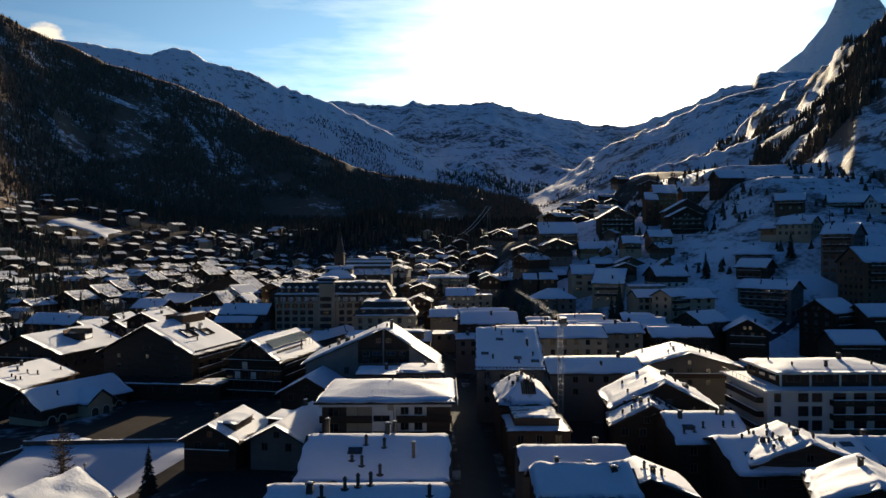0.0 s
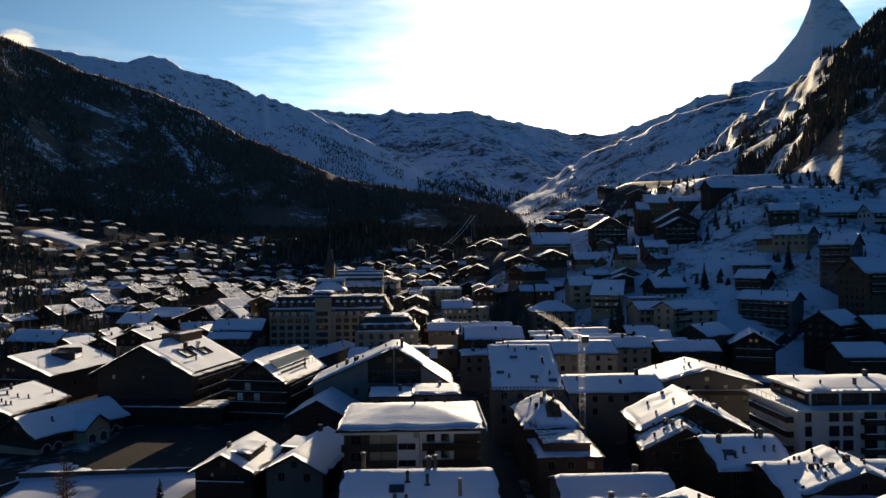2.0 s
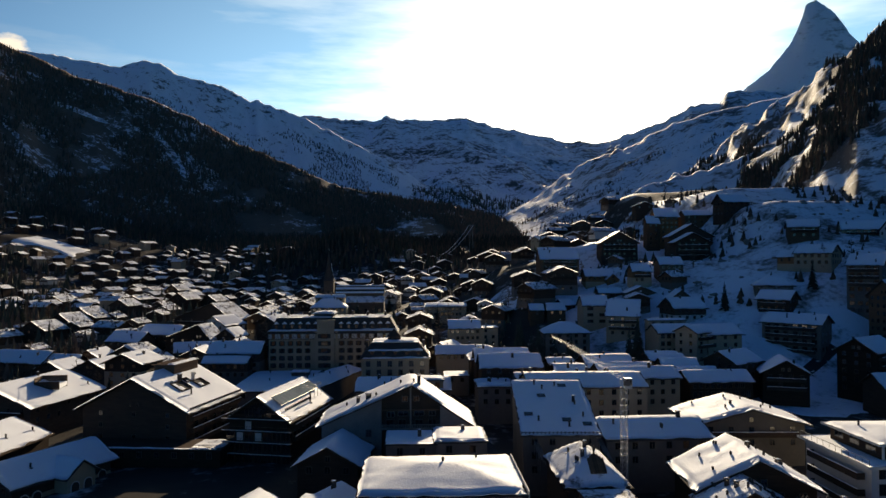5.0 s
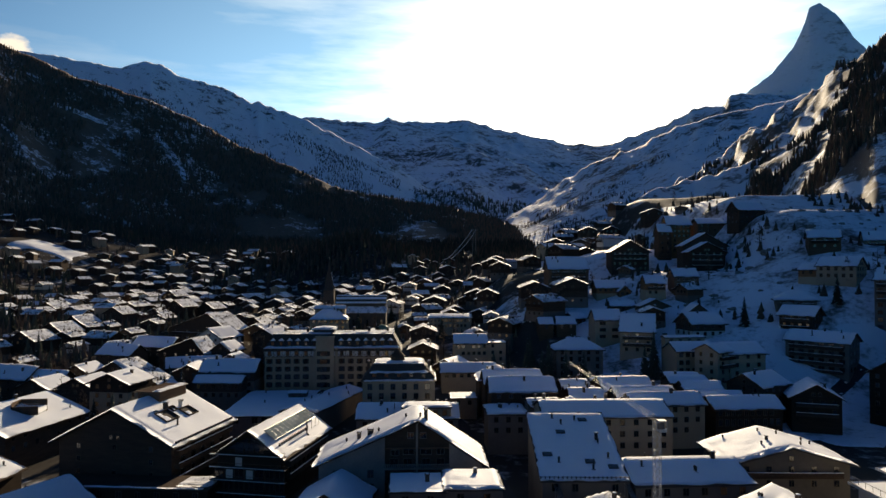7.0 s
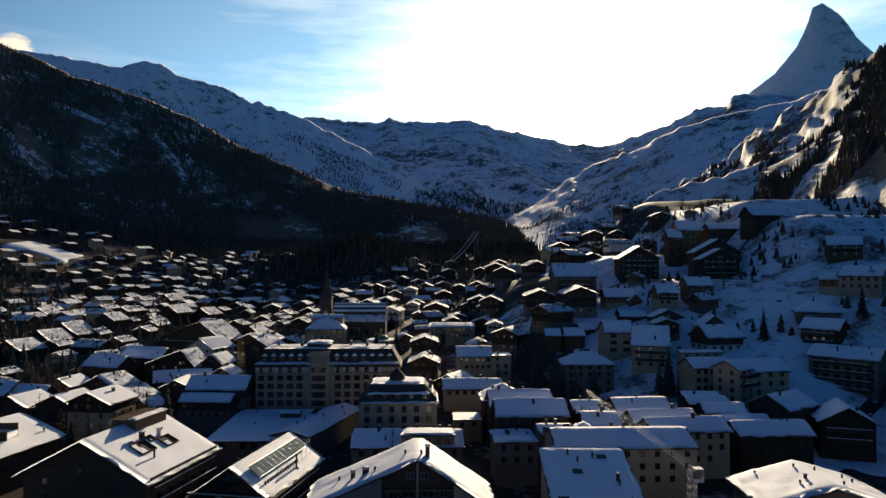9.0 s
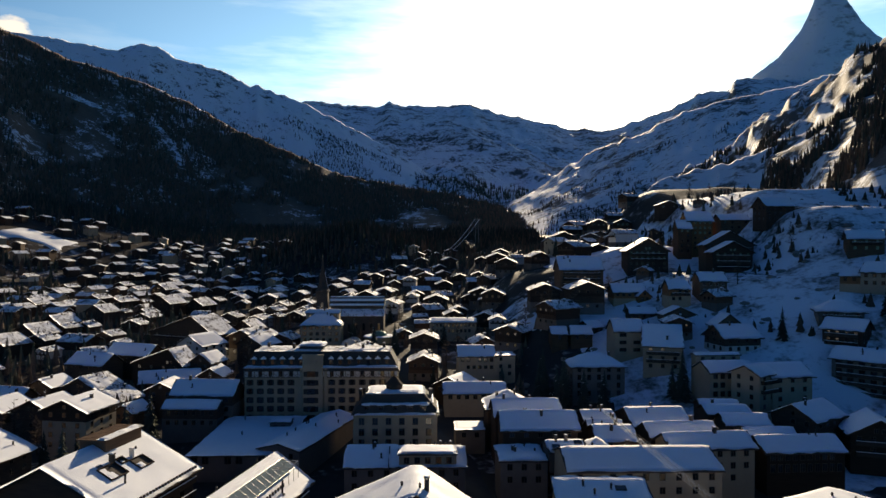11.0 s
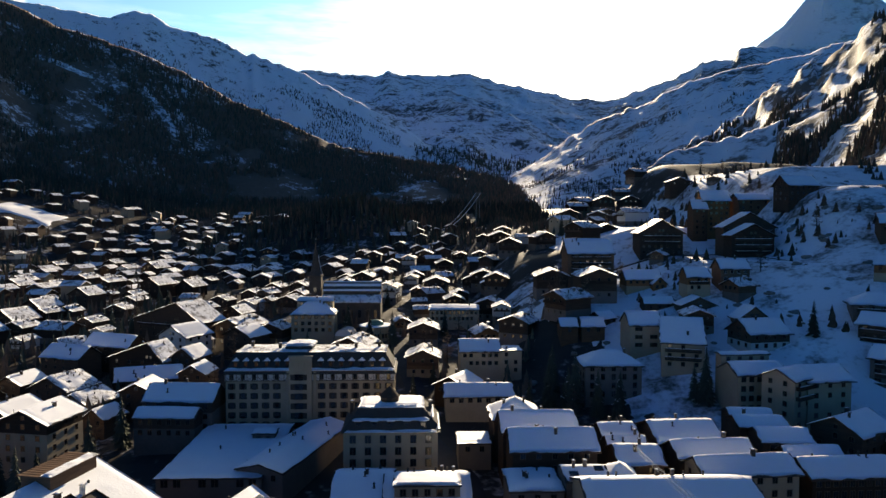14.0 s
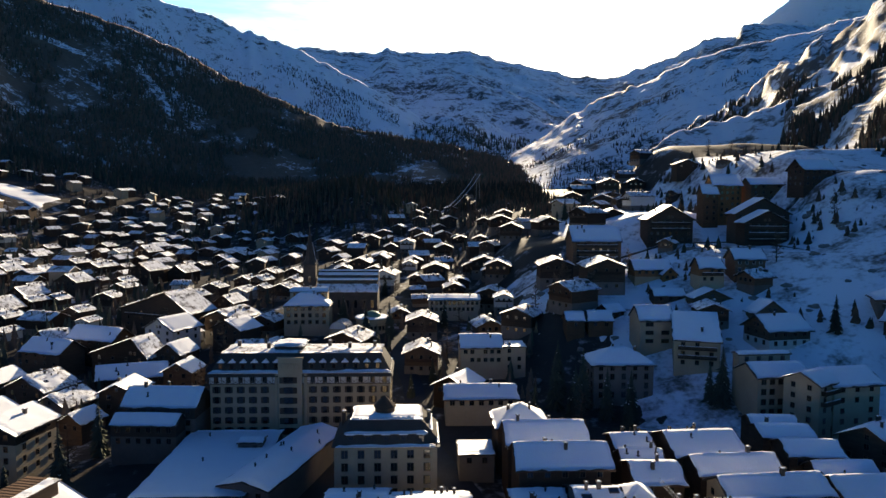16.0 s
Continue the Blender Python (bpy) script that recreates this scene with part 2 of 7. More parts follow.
FIELD = terrain_material("field_snow", (0.82, 0.84, 0.87), (0.085, 0.068, 0.055), 0.03, ((0.02, 0.4), (0.09, 0.4), (0.5, 0.25)))
FOREST_FLOOR = terrain_material("forest_floor", (0.70, 0.72, 0.76), (0.115, 0.085, 0.064), -0.82, ((0.003, 0.5), (0.012, 0.6), (0.06, 0.7), (0.22, 0.6)), (1, 1, 0.6))
ALPINE = terrain_material("alpine_snow", (0.82, 0.84, 0.88), (0.075, 0.068, 0.062), -0.775, ((0.0016, 0.4), (0.007, 0.6), (0.04, 0.8), (0.15, 0.5)), (1, 1, 0.7), 0.32)
CIRQUE = terrain_material("cirque_snow", (0.80, 0.83, 0.88), (0.08, 0.078, 0.078), -1.02, ((0.002, 0.6), (0.009, 0.8), (0.04, 0.8), (0.15, 0.6)), (1, 1, 0.7), 0.2)
RIGHT_SLOPE = terrain_material("slope_snow", (0.82, 0.83, 0.85), (0.11, 0.092, 0.078), -0.98, ((0.005, 0.6), (0.02, 0.8), (0.09, 0.7), (0.4, 0.4)), (1, 1, 1.4), 0.35)
KNOLL_SNOW = terrain_material("knoll_snow", (0.82, 0.83, 0.86), (0.11, 0.092, 0.078), -0.58, ((0.008, 0.6), (0.03, 0.7), (0.15, 0.5)), (1, 1, 1.2), 0.3)
# yard snow is darker both from treading and for the shadow lying on it
YARD_SNOW = terrain_material("trodden_shaded_snow", (0.66, 0.68, 0.74), (0.20, 0.19, 0.19), 0.08, ((0.06, 0.4), (0.25, 0.4), (1.3, 0.3)))
GULLY_SNOW = terrain_material("gully_snow", (0.80, 0.82, 0.86), (0.10, 0.085, 0.07), -0.42, ((0.02, 0.6), (0.08, 0.8), (0.3, 0.5)))
PEAK_ROCK = terrain_material("peak_rock", (0.74, 0.76, 0.80), (0.20, 0.195, 0.195), -0.08, ((0.002, 0.4), (0.009, 0.45), (0.03, 0.35)), (1, 1, 2.0), 0.22)

SNOW_PATCHY = terrain_material("roof_snow_patchy", (0.85, 0.86, 0.88), (0.045, 0.036, 0.030), -0.02, ((0.16, 0.45), (0.5, 0.4), (1.7, 0.3)))


# ---- mesh helpers ----
class Build:
    """Collects vertices and faces, with a material slot for each face."""

    def __init__(self):
        self.v, self.f, self.s = [], [], []

    def add(self, verts, faces, slot=0):
        n = len(self.v)
        self.v.extend(tuple(map(float, p)) for p in verts)
        self.f.extend(tuple(i + n for i in f) for f in faces)
        self.s.extend([slot] * len(faces))
        return self

    def box(self, x0, y0, z0, x1, y1, z1, slot=0, turn=None):
        p = [(x, y, z) for z in (z0, z1) for x, y in ((x0, y0), (x1, y0), (x1, y1), (x0, y1))]
        if turn is not None:
            p = [turn @ Vector(q) for q in p]
        return self.add(p, [(3, 2, 1, 0), (4, 5, 6, 7), (0, 1, 5, 4), (1, 2, 6, 5), (2, 3, 7, 6), (3, 0, 4, 7)], slot)

    def beam(self, a, b, r, slot=0, sides=4):
        a, b = Vector(a), Vector(b)
        d = (b - a).normalized()
        u = d.cross(Vector((0, 0, 1)) if abs(d.z) < 0.95 else Vector((1, 0, 0))).normalized()
        w = d.cross(u)
        ring = [(u * math.cos(t) + w * math.sin(t)) * r for t in [2 * math.pi * (k + 0.5) / sides for k in range(sides)]]
        pts = [a + q for q in ring] + [b + q for q in ring]
        faces = [(k, (k + 1) % sides, sides + (k + 1) % sides, sides + k) for k in range(sides)]
        return self.add(pts, faces + [tuple(range(sides - 1, -1, -1)), tuple(range(sides, 2 * sides))], slot)

    def cone(self, x, y, z0, z1, r0, r1, sides=8, slot=0):
        pts = [(x + r * math.cos(2 * math.pi * k / sides), y + r * math.sin(2 * math.pi * k / sides), z) for z, r in ((z0, r0), (z1, r1)) for k in range(sides)]
        faces = [(k, (k + 1) % sides, sides + (k + 1) % sides, sides + k) for k in range(sides)]
        return self.add(pts, faces + [tuple(range(sides - 1, -1, -1)), tuple(range(sides, 2 * sides))], slot)

    def tube(self, pts, r, sides=5):
        n = len(self.v)
        pts = [Vector(p) for p in pts]
        for k, p in enumerate(pts):
            d = (pts[min(k + 1, len(pts) - 1)] - pts[max(k - 1, 0)]).normalized()
            u = d.cross(Vector((0, 0, 1))).normalized()
            w = d.cross(u)
            self.v += [tuple(p + (u * math.cos(2 * math.pi * q / sides) + w * math.sin(2 * math.pi * q / sides)) * r) for q in range(sides)]
        for k in range(len(pts) - 1):
            self.f += [(n + k * sides + q, n + k * sides + (q + 1) % sides, n + (k + 1) * sides + (q + 1) % sides, n + (k + 1) * sides + q) for q in range(sides)]
            self.s += [0] * sides
        return self

    def mesh(self, name, mats, smooth=False):
        me = bpy.data.meshes.new(name)
        me.from_pydata(self.v, [], self.f)
        for m in mats if isinstance(mats, (list, tuple)) else [mats]:
            me.materials.append(m)
        if len(me.materials) > 1:
            me.polygons.foreach_set("material_index", self.s)
        if smooth:
            me.polygons.foreach_set("use_smooth", [True] * len(me.polygons))
        me.update()
        return me


def part(name, data, mats, parent, label="", smooth=False):
    """One mesh object under a thing or a part."""
    me = data.mesh(name, mats, smooth) if isinstance(data, Build) else data
    ob = new(name, me)
    ob.parent = parent
    if label:
        ob["label"] = label
    return ob


def thing(name, m, label, category, group="", kind=""):
    ob = new(name)
    ob.empty_display_size = 0.5
    ob.matrix_world = m
    return tagged(ob, label, category, group, kind)


def lattice(ix, iy, seed):
    h = np.sin(ix * 127.1 + iy * 311.7 + seed * 74.7) * 43758.5453
    return h - np.floor(h)


def fnoise(x, y, octaves=4, seed=0.0):
    """Smooth noise, about -1 to 1, for numbers or arrays."""
    x, y = np.asarray(x, float), np.asarray(y, float)
    total, amp, norm = 0.0, 1.0, 0.0
    for o in range(octaves):
        fx, fy = x * 2**o + 17.3 * o, y * 2**o - 9.1 * o
        ix, iy = np.floor(fx), np.floor(fy)
        u, v = fx - ix, fy - iy
        u, v = u * u * (3 - 2 * u), v * v * (3 - 2 * v)
        a, b = lattice(ix, iy, seed), lattice(ix + 1, iy, seed)
        c, d = lattice(ix, iy + 1, seed), lattice(ix + 1, iy + 1, seed)
        total = total + amp * (2 * ((a * (1 - u) + b * u) * (1 - v) + (c * (1 - u) + d * u) * v) - 1)
        norm += amp
        amp *= 0.5
    return total / norm * 1.4


def smooth(x, a, b):
    t = np.clip((np.asarray(x, float) - a) / (b - a), 0, 1)
    return t * t * (3 - 2 * t)


def height(x, y):
    """The lie of the valley: flat floor, a hill with terraces to the right, a rise at the head of the village."""
    x, y = np.asarray(x, float), np.asarray(y, float)
    left = np.interp(y, [0, 350, 450, 550, 800, 900, 1100, 1300, 1500, 5000], [-2, -3, 3, 8, 13, 27, 60, 84, 105, 150])
    mid = np.interp(y, [0, 250, 320, 420, 585, 760, 850, 1000, 1300, 5000], [0, 0.5, 4, 13, 20, 26, 40, 50, 84, 150])
    floor_z = left + (mid - left) * smooth(x, -140, -70)
    floor_z = floor_z + 36 * np.exp(-(((x + 105) / 85) ** 2) - ((y - 985) / 110) ** 2)
    y_clip = np.minimum(y, 404 + np.clip((x - 78) * 0.8, -20, 0) - 0.9 * np.clip(x - 108, 0, 42)) + np.clip(y - 600, 0, 900) * 0.05
    hill = 9 + 0.30 * (y_clip - 283) + 0.29 * (np.clip(x, 40 + 32 * smooth(y, 335, 375), 195) - 100) + 0.04 * np.clip(x - 225, 0, 900)
    hill = hill + 0.35 * np.clip(y - 440, 0, 40) + 22 * smooth(x, 148, 186) * smooth(y, 360, 425)
    hill = hill + (14 * smooth(y, 590, 680) - 60 * smooth(y, 680, 780)) * smooth(x, 90, 140)
    hill = np.where(hill > floor_z, hill, floor_z)
    z = floor_z + (hill - floor_z) * smooth(x, 14, 52) * smooth(y, 258, 320)
    # the dip at the yard is added to turn its far bank from the sun
    z = z + 0.26 * np.clip(-x - 380, 0, 260) - 4.5 * np.exp(-(((x + 71) / 20) ** 2) - ((y - 124) / 17) ** 2)
    return z + fnoise(x / 60, y / 60, 3, 3.0) * (0.5 + 2.5 * smooth(np.abs(x) + np.clip(y - 300, 0, 9000) * 0.4, 150, 500))


def ground_at(x, y):
    return float(height(x, y))


def grid_faces(nu, nv):
    i, j = np.meshgrid(np.arange(nu - 1), np.arange(nv - 1), indexing="ij")
    a = (i * nv + j).ravel()
    return np.stack([a, a + nv, a + nv + 1, a + 1], 1)


def sheet(name, X, Y, Z, mat, label, category, kind="structure"):
    me = bpy.data.meshes.new(name)
    verts = np.stack([X.ravel(), Y.ravel(), Z.ravel()], 1)
    me.from_pydata(verts.tolist(), [], grid_faces(*X.shape).tolist())
    me.materials.append(mat)
    me.polygons.foreach_set("use_smooth", [True] * len(me.polygons))
    me.update()
    return tagged(new(name, me), label, category, kind=kind)


# ---- ground: one sheet to the horizon ----
grow = np.cumsum(6 * 1.16 ** np.arange(1, 29))
gx = np.concatenate([-520 - grow[::-1], np.arange(-520, 341, 6.0), 340 + grow])
gy = np.concatenate([-90 - grow[::-1], np.arange(-90, 1381, 7.0), 1380 + grow])
GX, GY = np.meshgrid(gx, gy, indexing="ij")
ground = sheet("ground", GX, GY, height(GX, GY), GROUND, "snow covered valley floor, dark patches for earth and shade", "ground")


fx, fy = np.meshgrid(np.arange(8, 341, 5.0), np.arange(325, 641, 5.0), indexing="ij")
sheet("snow_field", fx, fy, height(fx, fy) + 0.25 - 3.0 * (1 - smooth(np.minimum(np.minimum(fx - 8, np.where(fx < 66, 480, 641) - fy), fy - 325 - np.clip(70 - fx, 0, 20)) + 12 * fnoise(fx / 25, fy / 25, 3, 2.0), 4, 26)), FIELD, "open snow field with dark scrub on the hillside", "ground")
fx, fy = np.meshgrid(np.arange(42, 262, 4.0), np.arange(226, 384, 4.0), indexing="ij")
sheet("snow_field", fx, fy, height(fx, fy) + 0.3 - 2.5 * (1 - smooth(np.minimum(np.minimum(fx - 42, 257 - fx), np.minimum(fy - 226, 378 - fy)) + 7 * fnoise(fx / 14, fy / 14, 3, 5.0), 2, 12)), FIELD, "shaded snow meadow below the apartment block", "ground")
fx, fy = np.meshgrid(np.arange(-96, -47, 2.0), np.arange(106, 165, 2.0), indexing="ij")
sheet("snow_field", fx, fy, height(fx, fy) + 0.3 + 0.15 * fnoise(fx / 5, fy / 4, 3, 31.0) - 2.5 * (1 - smooth(np.minimum(np.minimum(fx + 96, -48 - fx), np.minimum(fy - 106, 161 - fy)) + 4 * fnoise(fx / 12, fy / 12, 2, 3.0), 0, 8)), YARD_SNOW, "trodden yard snow by the inn, shade in its colour", "ground")
fx, fy = np.meshgrid(np.arange(-548, -446, 4.0), np.arange(936, 1026, 4.0), indexing="ij")
sheet("snow_field", fx, fy, height(fx, fy) + 1.2 - 5 * (1 - smooth(np.minimum(np.minimum(fx + 548, -450 - fx), np.minimum(fy - 936, 1022 - fy)) + 8 * fnoise(fx / 22, fy / 22, 2, 7.0), 0, 16)), SNOW_FAR, "small open ski meadow above the village", "ground")

fx, fy = np.meshgrid(np.arange(-256, -192, 3.0), np.arange(952, 1040, 3.0), indexing="ij")
sheet("snow_field", fx, fy, height(fx, fy) + 1.3 - 6 * (1 - smooth(np.minimum(np.minimum(fx + 256, -195 - fx), np.minimum(fy - 952, 1036 - fy)) - 10 + 10 * fnoise(fx / 15, fy / 15, 2, 27.0), 0, 9)), SNOW_FAR, "small snowy clearing among the upper chalets", "ground")

# ---- mountains, each a ridge swept from its foot to its crest ----
def ridge(name, az, el, foot, crest, mat, label, rough, power=1.0, jag=0.0024, nseg=70, step=0.22, seed=1.0, gully=0.0, base=None, soften=0, terrace=0):
    """az, el: the crest line as seen from the valley, in degrees. foot, crest: distances along each bearing."""
    a = np.arange(az[0], az[-1], step)
    e = np.interp(a, az, el)
    f = np.interp(a, [az[0], az[-1]], foot) if isinstance(foot, list) else np.interp(a, foot[0], foot[1])
    c = np.interp(a, [az[0], az[-1]], crest) if isinstance(crest, list) else np.interp(a, crest[0], crest[1])
    s = np.concatenate([np.linspace(0, 1, nseg), np.linspace(1.04, 1.5, 10)])
    A, S = np.meshgrid(np.radians(a), s, indexing="ij")
    F, C, E = f[:, None], c[:, None], np.radians(e)[:, None]
    R = F + (C - F) * S
    X, Y = -15 + R * np.sin(A), 36 + R * np.cos(A)
    if soften:
        ker = np.hanning(soften)
        flat = np.convolve(np.pad(e, soften // 2, mode="edge"), ker / ker.sum(), "same")[soften // 2:soften // 2 + len(e)]
        mixed = np.clip(S, 0, 1) ** 3
        E = np.radians(e[:, None] * mixed + flat[:, None] * (1 - mixed))
    top = 53 + C * np.tan(E)
    low = (height(X[:, :1], Y[:, :1]) - 6) if base is None else base
    up = np.where(S <= 1, np.clip(S, 0, 1) ** power, 1 - (S - 1) * 1.6)
    if terrace:
        turns = 2 * np.pi * terrace * up + 2.2 * fnoise(np.degrees(A) / 3.0, S * 2.0, 3, seed + 2)
        up = np.where(S <= 1, up + 0.62 * np.sin(turns) * np.sin(np.clip(S, 0, 1) * np.pi) ** 0.5 / (2 * np.pi * terrace), up)
    side = np.sin(np.clip(S, 0, 1) * np.pi)
    Z = low + (top - low) * up
    Z = Z + rough * (top - low) * side * fnoise(X / 420, Y / 420, 5, seed)
    Z = Z + gully * (top - low) * side * np.abs(fnoise(np.degrees(A) / 2.2 + 0.004 * R, R / 900, 4, seed + 5))
    Z = Z + (C * jag) * fnoise(np.degrees(A) * 1.7, S * 6, 4, seed + 9) * smooth(S, 0.3, 0.9)
    ob = sheet(name, X, Y, Z, mat, label, "mountain")
    return ob, X, Y, Z


m_left = ridge("mountain_forested", [-52, -38.8, -33.1, -29.9, -25.8, -21.3, -17.7, -13.6, -9.7, -6.2, -1.7, 2.9, 7.4, 10],
               [20, 17.8, 16.0, 14.8, 13.4, 12.3, 11.1, 9.0, 7.5, 6.0, 5.2, 4.5, 3.2, 2.2],
               ([-52, -34, -28, -20, -8, 0, 10], [520, 900, 1270, 1300, 1300, 1250, 1150]), [2100, 1750], FOREST_FLOOR,
               "steep mountain flank under dark conifer forest with snow gullies", 0.05, 1.05, seed=2.0, gully=0.03)
m_snow = ridge("mountain_snow_ridge", [-52, -36, -28.6, -24.7, -22.8, -21.9, -20.7, -19.4, -18.6, -15.7, -13.2, -12.7, -12.1, -9.9, -6.2, -2, 2, 5],
               [14.2, 14.4, 14.7, 14.5, 14.2, 14.8, 15.0, 14.6, 14.1, 13.6, 12.5, 12.8, 12.4, 11.8, 10.1, 8.0, 5.5, 3.0],
               [1900, 2150], [2900, 2600], ALPINE, "rounded snow ridge with scattered rock bands", 0.035, 1.0, seed=4.0, gully=0.03, base=160)
m_head = ridge("mountain_cirque", [-14, -9.1, -6.2, -3.5, -2.3, -1.4, 4.3, 5.6, 11.9, 15.4, 18.4, 21.5, 22.1, 24.1, 24.6, 25.7, 29, 35.2, 44],
               [9.6, 11.7, 11.5, 11.3, 11.75, 11.5, 11.6, 11.2, 9.7, 9.4, 10.3, 11.4, 11.9, 11.9, 12.5, 12.7, 12.1, 11.9, 11.5],
               [1750, 1750], [4650, 5400], CIRQUE, "broad rocky head of the valley streaked with snow", 0.05, 1.25, seed=6.0, gully=0.05, base=110)
m_spur = ridge("mountain_wooded_spur", [4, 7, 9.5, 12, 15.4, 18.4, 21, 24, 28, 34, 40],
               [2.6, 3.6, 4.9, 6.7, 8.4, 9.4, 10.6, 11.3, 11.8, 13, 14], [1350, 900], [2300, 2000], CIRQUE,
               "wooded spur falling to the valley under the sun", 0.05, 1.0, 0.004, seed=14.0, gully=0.03)
m_knoll = ridge("mountain_sunlit_knoll", [14.2, 15.6, 16.2, 16.7, 17.8, 19.2, 20.6, 22, 23.7, 26, 29, 33],
                [1.0, 2.2, 3.6, 4.2, 5.1, 5.8, 6.27, 6.5, 6.9, 7.6, 8.5, 9.0],
                ([14.2, 20, 33], [640, 640, 620]), ([14.2, 16.6, 20.6, 24, 33], [835, 850, 925, 905, 880]), KNOLL_SNOW,
                "round snowy knoll whose rim catches the sun", 0.03, 1.5, 0.003, nseg=60, seed=18.0, gully=0.02, base=66)
m_right = ridge("mountain_right_slope", [15, 17, 18.6, 20.3, 21.7, 23, 24.4, 26, 28.3, 30.1, 31.9, 34.2, 38.4, 44, 60],
                [1.5, 3.2, 4.4, 5.6, 6.6, 7.6, 8.8, 9.9, 11.2, 12.2, 13.6, 15.4, 17.6, 18.7, 19],
                ([15, 18, 24, 28, 34, 44, 60], [900, 880, 820, 640, 455, 340, 260]), ([15, 20, 28, 34, 60], [1250, 1250, 1100, 900, 600]), RIGHT_SLOPE,
                "steep wooded slope with rock steps and snow ledges", 0.08, 0.95, 0.011, nseg=130, seed=8.0, gully=0.04, terrace=6)
m_peak = ridge("mountain_horn", [25.5, 27.6, 28.4, 28.9, 29.4, 29.8, 30.05, 30.7, 31.2, 32, 32.6, 33.2, 34.5, 36, 37],
               [12.4, 14.0, 14.8, 15.5, 16.2, 17.2, 18.0, 18.3, 18.0, 17.1, 16.1, 15.3, 13.8, 12.0, 11.0],
               [5150, 5150], [5400, 5400], PEAK_ROCK, "pointed rock horn dusted with snow far behind the valley", 0.05, 0.9, step=0.12, seed=11.0, gully=0.02, soften=31, base=800)


# ---- snow gullies in the forested flank ----
GULLIES = [
    [(-20.4, 9.8, 0.10), (-19.5, 8.8, 0.22), (-18.8, 7.8, 0.34), (-18.4, 7.0, 0.36), (-18.2, 6.3, 0.16)],
    [(-18.1, 8.3, 0.08), (-17.6, 7.4, 0.18), (-17.2, 6.3, 0.10)],
    [(-27.2, 11.3, 0.10), (-25.4, 10.8, 0.22), (-24.4, 10.4, 0.14), (-23.6, 10.2, 0.06)],
    [(-25.5, 4.3, 0.10), (-24.9, 4.25, 0.20), (-24.2, 4.2, 0.08)],
    [(-30.5, 9.6, 0.06), (-29.6, 8.8, 0.16), (-29.2, 8.0, 0.08)],
]


def gully(land, run):
    """A strip of bare snow that winds down a swept ridge: bearing, rise and half width in degrees."""
    _, X, Y, Z = land
    az = np.degrees(np.arctan2(X[:, 0] + 15, Y[:, 0] - 36))
    el = np.degrees(np.arctan2(Z - 53, np.hypot(X + 15, Y - 36)))
    t = np.linspace(0, len(run) - 1, 10 * len(run))
    a, e, w = (np.interp(t, np.arange(len(run)), [r[k] for r in run]) for k in range(3))
    a = a + 0.10 * fnoise(t * 1.7, t * 0 + run[0][0], 2, 4.0)
    w = w * (1 + 0.5 * fnoise(t * 2.3, t * 0 + run[0][1], 2, 9.0))
    flat = abs(run[-1][0] - run[0][0]) > 1.1 * abs(run[-1][1] - run[0][1])
    P = np.zeros((len(t), 7, 3))
    for k, f in enumerate(np.linspace(-1, 1, 7)):
        aa, ee = (a, e + f * w) if flat else (a + f * w, e)
        for n in range(len(t)):
            i = int(np.clip(np.searchsorted(az, aa[n]), 1, len(az) - 1))
            top = int(np.argmax(el[i]))
            j = np.interp(ee[n], np.maximum.accumulate(el[i][:top + 1]), np.arange(top + 1))
            j0 = min(int(j), X.shape[1] - 2)
            P[n, k] = [A[i, j0] + (A[i, j0 + 1] - A[i, j0]) * (j - j0) for A in (X, Y, Z)]
    P[:, :, 2] += 2.6 - 3.2 * (np.abs(np.linspace(-1, 1, 7)) > 0.9)
    return sheet("snow_gully", P[:, :, 0], P[:, :, 1], P[:, :, 2], GULLY_SNOW, "bare strip of snow between the trees of the flank", "snow")


for run in GULLIES:
    gully(m_left, run)


def off_gullies(x, y, z):
    """Which spots keep clear of the gullies."""
    a, e = np.degrees(np.arctan2(x + 15, y - 36)), np.degrees(np.arctan2(z - 53, np.hypot(x + 15, y - 36)))
    ok = np.ones(len(x), bool)
    for run in GULLIES:
        for (a0, e0, w0), (a1, e1, w1) in zip(run, run[1:]):
            f = np.clip(((a - a0) * (a1 - a0) + (e - e0) * (e1 - e0)) / ((a1 - a0) ** 2 + (e1 - e0) ** 2), 0, 1)
            ok &= np.hypot(a - a0 - f * (a1 - a0), e - e0 - f * (e1 - e0) + 0.12) > 0.85 * (w0 + (w1 - w0) * f) + 0.03
    return ok


